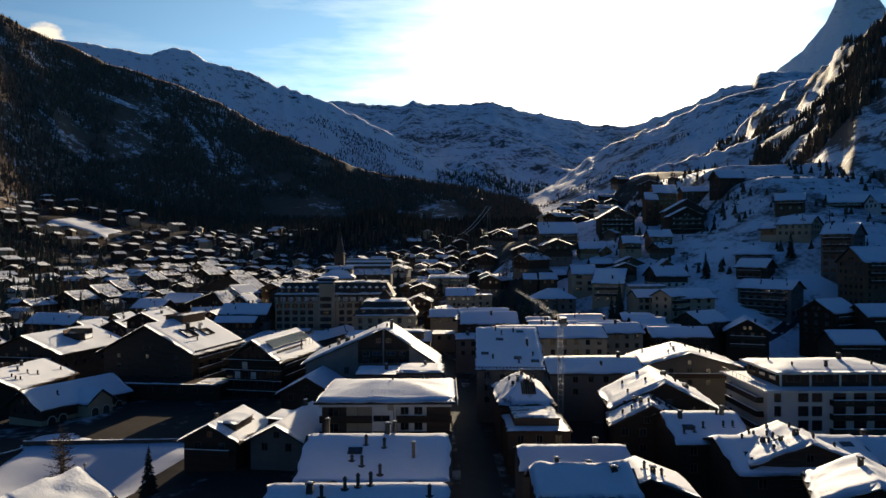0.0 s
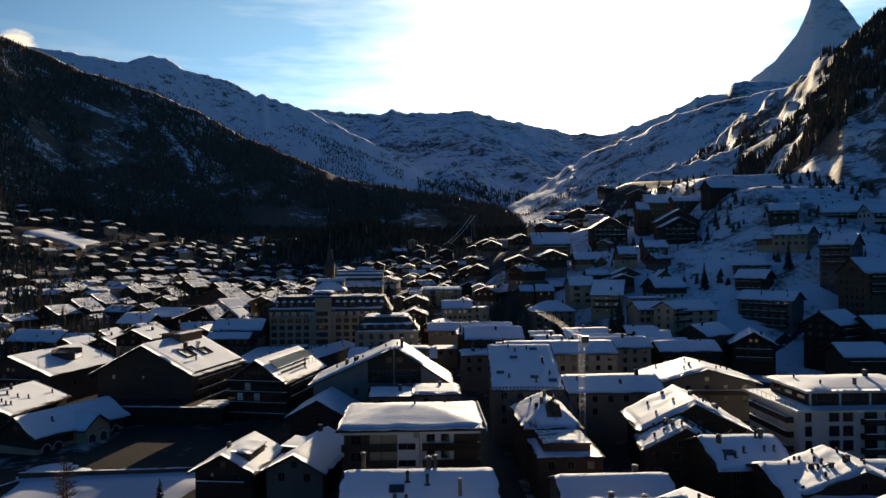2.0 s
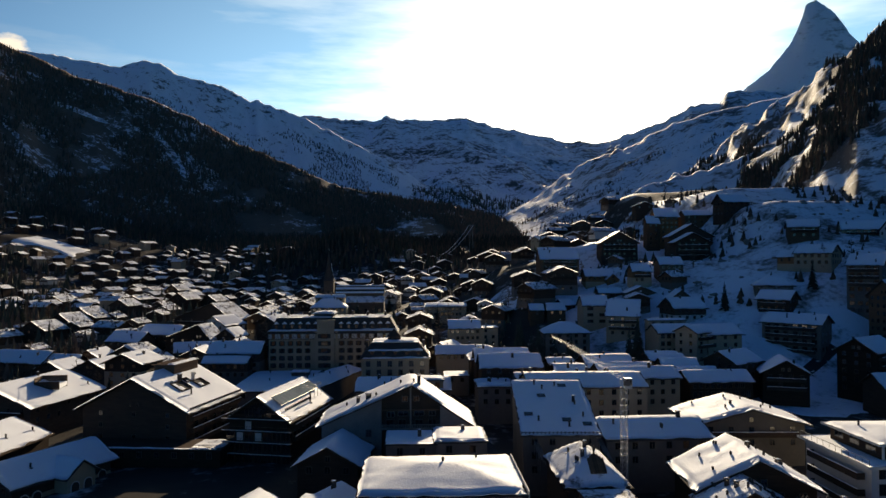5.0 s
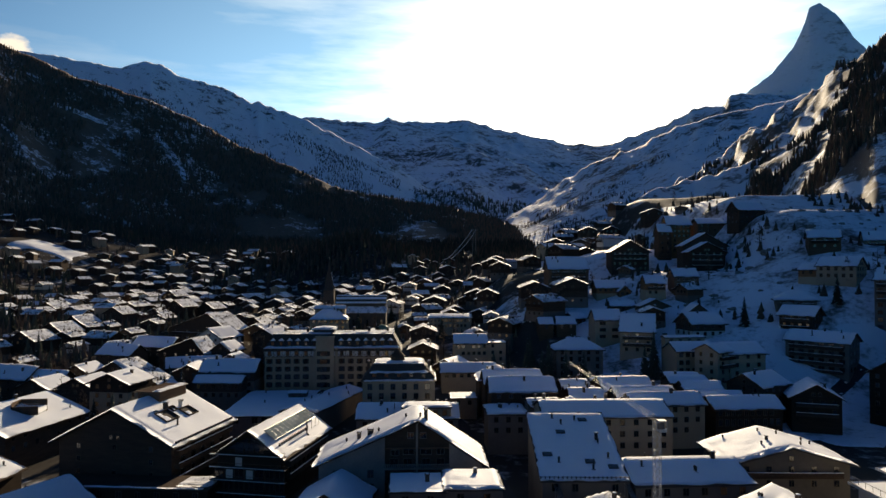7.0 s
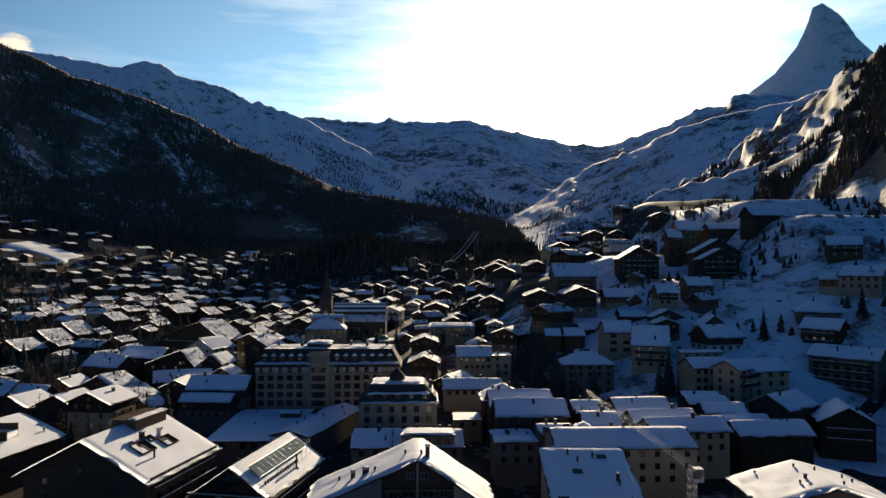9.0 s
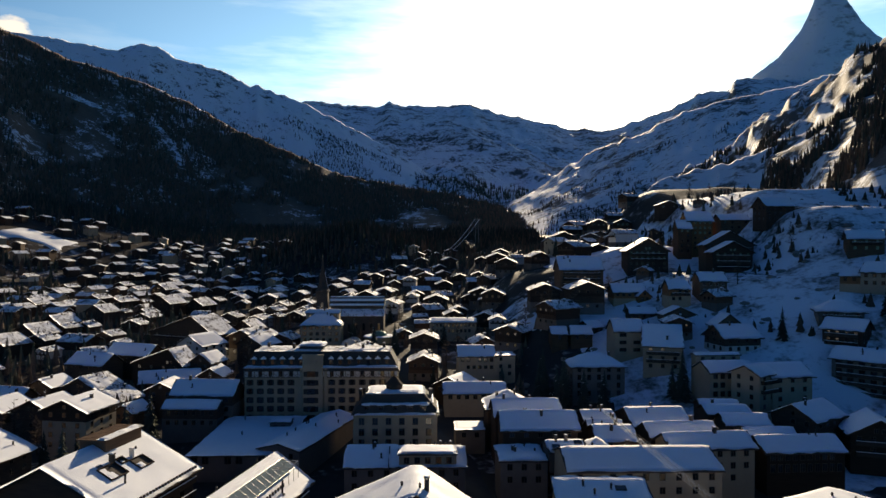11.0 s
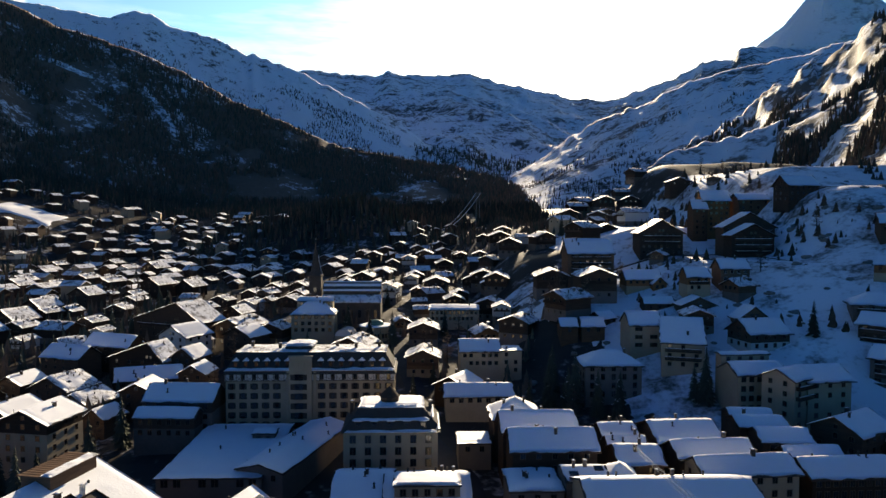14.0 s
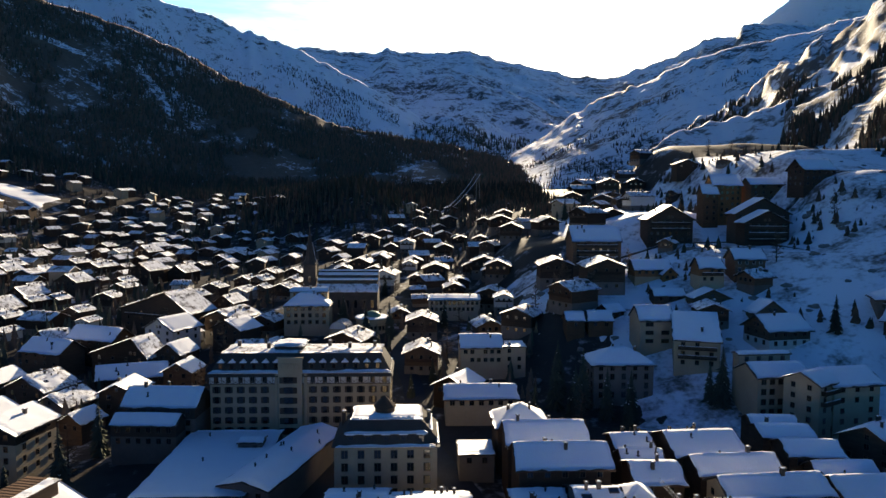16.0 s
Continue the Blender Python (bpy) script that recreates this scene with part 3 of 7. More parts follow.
# ---- far woods ----
def woods(name, spots, low, high, mats, label, sides=5, slim=0.17):
    """Many small conifers in one mesh; spots: x, y, z of each foot."""
    rng = np.random.default_rng(7)
    n = len(spots)
    h = rng.uniform(low, high, n)
    ang = np.arange(sides) * 2 * np.pi / sides
    verts, faces, slots, base = [], [], [], 0
    ring = np.stack([np.cos(ang), np.sin(ang)], 1)
    per = 2 * (sides + 1)
    V = np.zeros((n, per, 3))
    lean = rng.normal(0, 0.03, (n, 2))
    for k, (z0, z1, r) in enumerate(((0.06, 0.68, 1.0), (0.42, 1.0, 0.62))):
        o = k * (sides + 1)
        jit = rng.uniform(0.7, 1.25, (n, sides))
        rad = (h * slim * r)[:, None] * jit
        V[:, o:o + sides, 0] = spots[:, 0, None] + rad * ring[:, 0]
        V[:, o:o + sides, 1] = spots[:, 1, None] + rad * ring[:, 1]
        V[:, o:o + sides, 2] = spots[:, 2, None] + (h * z0)[:, None] + rng.uniform(-0.05, 0.05, (n, sides)) * h[:, None]
        V[:, o + sides, 0] = spots[:, 0] + lean[:, 0] * h
        V[:, o + sides, 1] = spots[:, 1] + lean[:, 1] * h
        V[:, o + sides, 2] = spots[:, 2] + h * z1
    fpat = [(o + k, o + (k + 1) % sides, o + sides) for o in (0, sides + 1) for k in range(sides)]
    F = (np.arange(n)[:, None, None] * per + np.array(fpat)[None]).reshape(-1, 3)
    me = bpy.data.meshes.new(name)
    me.from_pydata(V.reshape(-1, 3).tolist(), [], F.tolist())
    for m in mats:
        me.materials.append(m)
    idx = np.repeat((rng.random(n) < 0.35).astype(int), len(fpat)) if len(mats) > 1 else np.zeros(len(F), int)
    me.polygons.foreach_set("material_index", idx.tolist())
    me.update()
    return tagged(new(name, me), label, "woods", kind="stuff")


def scatter(land, count, lo, hi, seed, az_lo=0.0, az_hi=1.0, cut=-0.15, size=140.0, fade=0.6):
    """Spots on a swept ridge, in clumps, thinner upwards."""
    _, X, Y, Z = land
    rng = np.random.default_rng(seed)
    nu, nv = X.shape
    u = rng.uniform(az_lo, az_hi, count) * (nu - 2)
    v = rng.uniform(lo, hi, count) ** 1.0 * (nv - 12)
    i, j = u.astype(int), v.astype(int)
    fu, fv = u - i, v - j
    pick = lambda A: (A[i, j] * (1 - fu) + A[i + 1, j] * fu) * (1 - fv) + (A[i, j + 1] * (1 - fu) + A[i + 1, j + 1] * fu) * fv
    x, y, z = pick(X), pick(Y), pick(Z)
    keep = fnoise(x / size, y / size, 3, seed) + fnoise(x / 30, y / 30, 2, seed + 3) * 0.4 - fade * (v / (nv - 12) - 0.4) > cut
    return np.stack([x, y, z - 0.6], 1)[keep]


flank = scatter(m_left, 30000, 0.0, 0.99, 21, cut=-0.34, fade=0.0)
flank = flank[off_gullies(flank[:, 0], flank[:, 1], flank[:, 2] + 6)]
woods("forest", flank, 8, 15, [LARCH, NEEDLES], "dark conifer and larch forest on the mountain flank")
woods("forest_upper", scatter(m_snow, 12000, 0.02, 0.78, 22, cut=-0.3, fade=1.0), 6, 12, [NEEDLES, LARCH], "thin conifers below the tree line")
woods("forest_cirque", scatter(m_head, 5500, 0.0, 0.27, 23, 0.1, 0.75, cut=-0.25, fade=0.9), 12, 20, [NEEDLES, LARCH], "wooded foot of the valley head")
woods("forest_spur", scatter(m_spur, 6500, 0.0, 0.7, 26, cut=0.22, fade=0.5), 5, 11, [LARCH, NEEDLES], "conifers on the wooded spur")
woods("larch_wood", scatter(m_right, 16000, 0.02, 0.98, 24, 0.0, 0.55, cut=0.24, size=90.0, fade=0.0), 6.0, 13.0, [LARCH, NEEDLES], "bare larches and dark spruces on the steep slope", slim=0.15)
woods("knoll_scrub", scatter(m_knoll, 1500, 0.0, 0.9, 25, 0.0, 1.0, cut=0.35, size=60.0, fade=0.3), 3.0, 8.0, [LARCH, NEEDLES], "scrub and young larches on the sunny knoll", slim=0.18)
ex, ey = np.random.default_rng(9).uniform(-900, -300, 5200), np.random.default_rng(10).uniform(480, 1200, 5200)
eok = (ex < -0.44 * ey - 40) & ~((ex > -575) & (ex < -424) & (ey > 880) & (ey < 1045)) & (fnoise(ex / 60, ey / 60, 3, 8.0) > -0.35)
woods("edge_wood", np.stack([ex, ey, height(ex, ey) - 0.5], 1)[eok], 8, 17, [NEEDLES, LARCH], "wood at the edge of the village")
up = np.random.default_rng(35)
ux, uy = up.uniform(-820, -150, 4200), up.uniform(1090, 1400, 4200)
uok = uy > 1132 - 0.35 * np.clip(-ux - 470, 0, 400) + 14 * fnoise(ux / 40, uy / 40, 2, 4.0)
woods("upper_wood", np.stack([ux, uy, height(ux, uy) - 0.5], 1)[uok], 9, 18, [NEEDLES, LARCH], "dark wood along the upper edge of the village")
knoll = np.random.default_rng(5)
kx, ky = knoll.normal(-105, 72, 900), knoll.normal(985, 80, 900)
woods("knoll_wood", np.stack([kx, ky, height(kx, ky) - 0.5], 1), 12, 21, [NEEDLES, LARCH], "wooded knoll above the church")


mouth = np.random.default_rng(15)
mx, my = mouth.uniform(-70, 190, 2600), mouth.uniform(960, 1420, 2600)
mok = (fnoise(mx / 50, my / 50, 2, 21.0) > -0.55) & ~((np.abs(mx - 66) < 9) & (my < 1200))
woods("mouth_wood", np.stack([mx, my, height(mx, my) - 0.5], 1)[mok], 8, 17, [NEEDLES, LARCH], "dark wood closing the valley behind the village")


# ---- buildings ----
def window_mesh(w, h, frame_mat, glass_mat):
    """A frame with a mullion in one piece, its pane and a shutter."""
    key = ("win", round(w, 2), round(h, 2), frame_mat.name)
    if key not in MESHES:
        t = 0.09
        xs, zs = [-w / 2 - t, -w / 2, -0.035, 0.035, w / 2, w / 2 + t], [-t, 0, h, h + t]
        b = Build()
        b.add([(x, -0.07, z) for z in zs for x in xs], [(r * 6 + c, r * 6 + c + 1, r * 6 + c + 7, r * 6 + c + 6) for r in range(3) for c in range(5) if not (r == 1 and c in (1, 3))])
        rim = [0, 1, 2, 3, 4, 5, 11, 17, 23, 22, 21, 20, 19, 18, 12, 6]
        n = len(b.v)
        b.v += [(b.v[k][0], 0.0, b.v[k][2]) for k in rim]
        b.f += [(rim[(k + 1) % 16], rim[k], n + k, n + (k + 1) % 16) for k in range(16)]
        b.s += [0] * 16
        p = Build().box(-w / 2, -0.025, 0, w / 2, 0.0, h)
        s = Build().box(0, -0.06, 0, w * 0.46, 0.0, h)
        MESHES[key] = (b.mesh("window", frame_mat), p.mesh("pane", glass_mat), s.mesh("shutter", SHUTTER))
    return MESHES[key]


MESHES = {}


def add_window(parent, m, w, h, frame_mat=None, shutters=False, pane=True):
    frame_me, pane_me, shutter_me = window_mesh(w, h, frame_mat or FRAME, GLASS)
    ob = new("window", frame_me)
    ob.parent, ob.matrix_local = parent, m
    gl = new("pane", pane_me)
    gl.parent = ob
    for x in (-w / 2 - 0.1 - w * 0.46, w / 2 + 0.1) if shutters else ():
        sh = new("shutter", shutter_me)
        sh.parent, sh.location = ob, (x, 0, 0)
    return ob


def face_frame(face, w, l):
    """From a facade's own axes (x along it, -y out of it) to the house's."""
    return {"f": Matrix.Translation((0, -l / 2, 0)), "b": pose(0, l / 2, 0, 0, 0, 180), "r": pose(w / 2, 0, 0, 0, 0, 90), "l": pose(-w / 2, 0, 0, 0, 0, -90)}[face]


def snow_cover(w, l, roof_z, thick, seed, nx=14, ny=14, rough=1.0):
    """Snow that lies on a roof: a grid over the plan, roof_z giving the roof under it."""
    u = np.linspace(-1, 1, nx)
    u = np.sign(u) * np.abs(u) ** 0.85
    v = np.linspace(-1, 1, ny)
    U, V = np.meshgrid(u, v, indexing="ij")
    X, Y = U * w / 2, V * l / 2
    wob = np.clip(0.10 + 0.5 * fnoise(X / 1.6 + seed, Y / 1.6, 3, seed), -0.08, 0.45) * min(1.0, w / 8, l / 8)
    X = X - np.where(np.abs(U) > 0.99, wob * np.sign(U), 0)
    Y = Y - np.where(np.abs(V) > 0.99, wob * np.sign(V), 0)
    d = np.minimum(w / 2 * (1 - np.abs(U)), l / 2 * (1 - np.abs(V)))
    body = 0.85 * np.sqrt(np.clip(d / 0.45, 0, 1)) * (1 + 0.27 * rough * fnoise(X / 2.8 + seed, Y / 2.8, 3, seed)) + 0.3
    base = roof_z(X, Y)
    b = Build()
    b.add(np.stack([X.ravel(), Y.ravel(), (base + thick * body).ravel()], 1), grid_faces(nx, ny))
    edge = [i * ny for i in range(nx)] + [(nx - 1) * ny + j for j in range(1, ny)] + [i * ny + ny - 1 for i in range(nx - 2, -1, -1)] + [j for j in range(ny - 2, 0, -1)]
    flatX, flatY, flatB = X.ravel(), Y.ravel(), base.ravel()
    n = len(b.v)
    for k in edge:
        b.v.append((flatX[k], flatY[k], flatB[k]))
    m = len(edge)
    for k in range(m):
        b.f.append((edge[k], edge[(k + 1) % m], n + (k + 1) % m, n + k))
        b.s.append(0)
    return b


def slab(w, l, roof_z, t, nx=3, ny=3):
    """The roof's own boards: the plan's grid, t thick, below roof_z."""
    b = Build()
    xs, ys = np.linspace(-w / 2, w / 2, nx), np.linspace(-l / 2, l / 2, ny)
    X, Y = np.meshgrid(xs, ys, indexing="ij")
    Z = roof_z(X, Y)
    g = grid_faces(nx, ny)
    b.add(np.stack([X.ravel(), Y.ravel(), Z.ravel()], 1), g)
    b.add(np.stack([X.ravel(), Y.ravel(), Z.ravel() - t], 1), g[:, ::-1])
    edge = [i * ny for i in range(nx)] + [(nx - 1) * ny + j for j in range(1, ny)] + [i * ny + ny - 1 for i in range(nx - 2, -1, -1)] + [j for j in range(ny - 2, 0, -1)]
    n, m = nx * ny, len(edge)
    for k in range(m):
        b.f.append((edge[k], n + edge[k], n + edge[(k + 1) % m], edge[(k + 1) % m]))
        b.s.append(0)
    return b


def chimney(parent, x, y, z, h=1.6, s=0.8, mat=None):
    b = Build().box(-s / 2, -s / 2, -1.2, s / 2, s / 2, h)
    b.box(-s / 2 - 0.12, -s / 2 - 0.12, h + 0.25, s / 2 + 0.12, s / 2 + 0.12, h + 0.37)
    for cx in (-s / 2 + 0.1, s / 2 - 0.1):
        b.box(cx - 0.07, -s / 2 + 0.05, h, cx + 0.07, s / 2 - 0.05, h + 0.25)
    ob = part("chimney", b, mat or CHIMNEY, parent)
    ob.location = (x, y, z)
    cap = Build().cone(0, 0, h + 0.37, h + 0.47, s * 0.55, s * 0.3, 8)
    part("chimney_snow", cap, SNOW, ob, smooth=True)
    return ob


def vent_pipe(parent, x, y, z, h=0.75):
    b = Build().cone(0, 0, -0.6, h, 0.2, 0.2, 8).cone(0, 0, h, h + 0.3, 0.3, 0.08, 8).cone(0, 0, -0.6, -0.02, 0.62, 0.5, 9)
    ob = part("vent_pipe", b, SLATE, parent)
    ob.location = (x, y, z)
    return ob


def skylight(parent, m):
    b = Build().box(-0.7, -0.95, -0.3, 0.7, 0.95, 0.42, 0).box(-0.58, -0.8, 0.42, 0.58, 0.8, 0.46, 1)
    ob = part("skylight", b, [SLATE, GLASS], parent)
    ob.matrix_local = m
    return ob


def balcony(parent, face_m, x0, x1, z, depth=1.3, mat=None):
    """A floor slab with a parapet of boards and posts."""
    b = Build().box(x0, -depth, z - 0.18, x1, 0.0, z)
    b.box(x0, -depth, z + 0.95, x1, -depth + 0.09, z + 1.05)
    n = max(2, int((x1 - x0) / 0.5))
    for k in range(n):
        a = x0 + (x1 - x0) * k / n
        b.box(a + 0.03, -depth + 0.02, z, a + (x1 - x0) / n - 0.03, -depth + 0.06, z + 0.95)
    for e in (x0, x1 - 0.08):
        b.box(e, -depth, z, e + 0.08, 0.0, z + 1.0)
    ob = part("balcony", b, mat or WOOD_DARK, parent)
    ob.matrix_local = face_m
    lip = Build().box(x0, -depth - 0.03, z + 1.05, x1, -depth + 0.13, z + 1.17)
    part("balcony_snow", lip, SNOW, ob)
    return ob


HOUSE_COUNT = [0]


def house(x, y, heading, w, l, ze, zr, wall=None, upper=None, label="", name="chalet", ridge_x=0.0, roof="gable", over=1.0, snow=0.45, z0=None,
          faces="fr", cols=3.2, floor=2.9, skip=1, win=(1.1, 1.35), shutters=False, balconies=0, chimneys=1, vents=0, sky=0, grid=14, category="house", group="",
          frame_mat=None, rough=1.0, snow_mat=None):
    """A house. heading: which way the ridge runs, degrees to the right of +y; w across it, l along it; ze and zr: heights of eaves and ridge;
    faces: the facades with windows (f: the gable towards -y, r and l: the long sides); upper: another wall from the upper storeys up."""
    HOUSE_COUNT[0] += 1
    seed = HOUSE_COUNT[0] * 1.37
    rng = random.Random(HOUSE_COUNT[0])
    if z0 is None:
        z0 = min(ground_at(x + a, y + b) for a in (-w / 2, 0, w / 2) for b in (-l / 2, 0, l / 2)) - 0.4
    he, hr = ze - z0, zr - z0
    wall, upper = wall or WOOD_DARK, upper or wall or WOOD_DARK
    top = thing(name, pose(x, y, z0, 0, 0, -heading), label, category, group)
    W, L = w + 2 * over, l + 2 * over
    if roof == "gable":
        def rz(X, Y):
            left_w, right_w = w / 2 + ridge_x, w / 2 - ridge_x
            t = np.where(X < ridge_x, (ridge_x - X) / left_w, (X - ridge_x) / right_w)
            return hr - (hr - he) * t
    elif roof == "hip":
        def rz(X, Y):
            d = np.minimum(w / 2 - np.abs(X), l / 2 - np.abs(Y))
            return he + (hr - he) * np.clip(d / (min(w, l) / 2), -0.4, 1)
    elif roof == "mono":
        def rz(X, Y):
            return he + (hr - he) * (np.asarray(X) / w + 0.5)
    else:
        def rz(X, Y):
            return he + 0 * np.asarray(X)
    # walls
    zb = he - floor * 1.15 if upper is not wall else None
    b = Build()
    hw, hl = w / 2, l / 2
    prof = [(-hw, 0), (hw, 0)]
    if roof == "gable":
        prof += [(hw, he - 0.02), (ridge_x, hr - 0.02), (-hw, he - 0.02)]
    elif roof == "mono":
        prof += [(hw, hr - 0.02), (-hw, he - 0.02)]
    else:
        prof += [(hw, he - 0.02), (-hw, he - 0.02)]
    n = len(prof)
    b.add([(px, -hl, pz - 0.3) for px, pz in prof] + [(px, hl, pz - 0.3) for px, pz in prof],
          [tuple(range(n)), tuple(range(2 * n - 1, n - 1, -1))] + [((k + 1) % n, k, n + k, n + (k + 1) % n) for k in range(n)])
    part("wall", b, wall if zb is None else upper, top)
    if zb is not None and zb > 1.0:
        lower = Build().box(-hw - 0.06, -hl - 0.06, -0.3, hw + 0.06, hl + 0.06, zb)
        part("lower_wall", lower, wall, top)
    # roof and its snow
    segs = {"gable": (3, 2), "hip": (9, 9), "mono": (2, 2), "flat": (2, 2)}[roof]
    if roof == "gable" and ridge_x:
        rb = Build()
        for side in (-1, 1):
            xa, xb = (-W / 2, ridge_x) if side < 0 else (ridge_x, W / 2)
            pts = [(xx, yy, float(rz(np.array(xx), 0)) - dz) for dz in (0, 0.3) for xx, yy in ((xa, -L / 2), (xb, -L / 2), (xb, L / 2), (xa, L / 2))]
            rb.add(pts, [(0, 1, 2, 3), (7, 6, 5, 4), (0, 4, 5, 1), (1, 5, 6, 2), (2, 6, 7, 3), (3, 7, 4, 0)])
    else:
        rb = slab(W, L, rz, 0.3, *segs)
    ro = part("roof", rb, SLATE if wall is not WOOD_DARK else WOOD_DARK, top)
    if snow:
        part("roof_snow", snow_cover(W - 0.1, L - 0.1, rz, snow if rough > 1 else snow * 0.62, seed, grid + (grid % 2 == 0), grid, rough), snow_mat or SNOW, ro, smooth=True)
    # windows and balconies
    for face in faces:
        fm = face_frame(face, w, l)
        span = w if face in "fb" else l
        nfl = max(1, int((he - 0.4) / floor))
        ncol = max(1, int((span - 1.0) / cols))
        for k in range(skip if nfl > skip else nfl - 1, nfl):
            zf = he - (nfl - k) * floor + 0.75
            for c in range(ncol):
                if rng.random() < 0.06:
                    continue
                xx = (c + 0.5 - ncol / 2) * (span - 1.0) / ncol
                off = 0.11 if (upper is not wall and zf < (zb or 0)) else 0.05
                add_window(top, fm @ Matrix.Translation((xx, -off, zf)), win[0], win[1], frame_mat, shutters)
        if face in "fb" and roof == "gable" and hr - he > 2.6:
            for xx in ((-0.9, 0.9) if hr - he > 3.5 else (0,)):
                add_window(top, fm @ Matrix.Translation((ridge_x + xx, -0.05, he + 0.3)), win[0] * 0.85, win[1] * 0.8, frame_mat, False)
        for k in range(balconies if face == faces[0] else 0):
            zf = he - (k + 1) * floor
            if zf > 1.2:
                balcony(top, fm, -span * 0.42, span * 0.42, zf)
    for k in range(chimneys):
        cx = rng.uniform(-0.25, 0.25) * w + ridge_x * 0.6
        cy = rng.uniform(-0.35, 0.35) * l
        chimney(ro, cx, cy, float(rz(np.array(cx), np.array(cy))), rng.uniform(0.9, 1.4), rng.uniform(0.5, 0.8))
    for k in range(int(vents * 2.4)):
        cx, cy = rng.uniform(-0.4, 0.4) * w, rng.uniform(-0.4, 0.4) * l
        vent_pipe(ro, cx, cy, float(rz(np.array(cx), np.array(cy))) + snow * 0.55)
    for k in range(int(sky * 1.4)):
        cx, cy = rng.choice((-1, 1)) * rng.uniform(0.12, 0.4) * w, rng.uniform(-0.4, 0.4) * l
        slope = math.atan2(float(rz(np.array(cx + 0.1), np.array(cy)) - rz(np.array(cx - 0.1), np.array(cy))), 0.2)
        skylight(ro, Matrix.Translation((cx, cy, float(rz(np.array(cx), np.array(cy))))) @ Matrix.Rotation(-slope, 4, "Y"))
    return top


# ---- the near street: large houses under the camera's way ----
front_house = house(-9.0, 96.5, 90, 17.8, 18.9, 12.9, 16.1, GREY, label="broad town house with a thick blue-white snow roof and vents", over=0.6, snow=0.4, chimneys=0, faces="r", grid=24, name="town_house")
second_house = house(-9.5, 78.4, 90, 15, 19.4, 12.3, 15.4, GREY, label="town house with a flat-pitched roof deep in snow beside the street", over=0.6, snow=0.4, chimneys=0, faces="r", grid=22, name="town_house")
house(-58, 101, 20, 12, 12, 5.0, 8.0, label="low dark hut with ridged roof snow by the yard", over=0.9, snow=0.5, faces="f", chimneys=0, grid=16, rough=2.5)
small_chalet = house(-43.5, 140, 8, 10.5, 15, 5.8, 8.6, label="small dark chalet with a sunlit snowy roof", over=1.0, snow=0.45, faces="f", chimneys=1, vents=1, balconies=1, grid=18)
drift_house = house(-30, 141, 10, 10.5, 19, 5.9, 8.6, GREY, GREY, label="rendered house with a sunlit snow drift over its gable roof", over=1.0, snow=0.55, faces="fr", chimneys=1, grid=18)
house(-31.8, 172, 6, 12.5, 14, 8.0, 11.4, label="dark gabled chalet with blue shaded roof snow", over=1.2, snow=0.45, faces="f", chimneys=0, grid=16)
def gable_hotel():
    """Wide chalet hotel: rendered wings either side of a dark gable bay with galleries."""
    h = house(-19, 188.1, 0, 33.5, 13.8, 12.3, 21.0, WOOD_DARK, ridge_x=3.6, label="wide chalet hotel with grey rendered wings and a dark galleried gable", name="chalet_hotel", over=1.6, snow=0.5, faces="", chimneys=0, vents=2, grid=22, rough=1.5, snow_mat=SNOW)
    z0, f = h.location.z, -6.9
    he, hr = 12.3 - z0, 21.0 - z0
    rise = lambda xx: hr - (hr - he) * ((3.6 - xx) / 20.35 if xx < 3.6 else (xx - 3.6) / 13.15)
    for a, b in ((-16.75, -3.3), (10.0, 16.75)):
        pts = [(xx, yy, zz) for yy in (f - 1.0, f - 0.02) for xx, zz in ((a, -0.3), (b, -0.3), (b, rise(b) - 0.4), (a, rise(a) - 0.4))]
        part("rendered_wing", Build().add(pts, [(0, 1, 2, 3), (7, 6, 5, 4), (0, 4, 5, 1), (1, 5, 6, 2), (2, 6, 7, 3), (3, 7, 4, 0)]), STONE, h, "grey rendered wing wall")
    part("gable_post", Build().box(3.1, f - 1.0, 0, 3.5, f - 0.6, rise(3.3) - 0.5), STONE, h)
    part("tie_beam", Build().box(-3.3, f - 0.9, he + 2.9, 10.0, f - 0.65, he + 3.15), WOOD_MID, h)
    for xx, zz, ww in ((2.0, he + 4.9, 1.2), (4.6, he + 4.9, 1.2), (1.6, he + 1.6, 2.2), (5.2, he + 1.6, 2.2), (8.2, he + 1.6, 1.4), (-1.2, he + 1.4, 1.6)):
        add_window(h, Matrix.Translation((xx, f - 0.05, zz)), ww, 1.1, STONE)
    for k in range(4):
        z = he - 1.2 - 2.8 * k
        b = Build().box(-3.28, f - 1.0, z - 0.15, 9.98, f - 0.02, z)
        for q in range(33):
            b.box(-3.2 + q * 0.4, f - 0.98, z, -3.0 + q * 0.4, f - 0.94, z + 0.9)
        b.box(-3.28, f - 1.0, z + 0.9, 9.98, f - 0.9, z + 1.0)
        # top balustrade is grey, its pale colour also standing for glints on the rail
        part("gallery", b, STONE if k == 0 else WOOD_DARK, h, "gallery with a pale balustrade, glints in its colour" if k == 0 else "")
        for xx in (-1.4, 1.4, 5.2, 8.2):
            add_window(h, Matrix.Translation((xx, f - 0.05, z + 0.2)), 1.6, 1.7, FRAME)
        for xx in (-12.6, -6.2, 12.0, 14.6):
            add_window(h, Matrix.Translation((xx, f - 1.03, z - 1.6)), 2.4 if xx < -10 else 1.1, 1.5, FRAME)
    ro = next(c for c in h.children if c.name.startswith("roof"))
    chimney(ro, 5.2, -4.5, rise(5.2), 2.6, 0.8, SLATE)
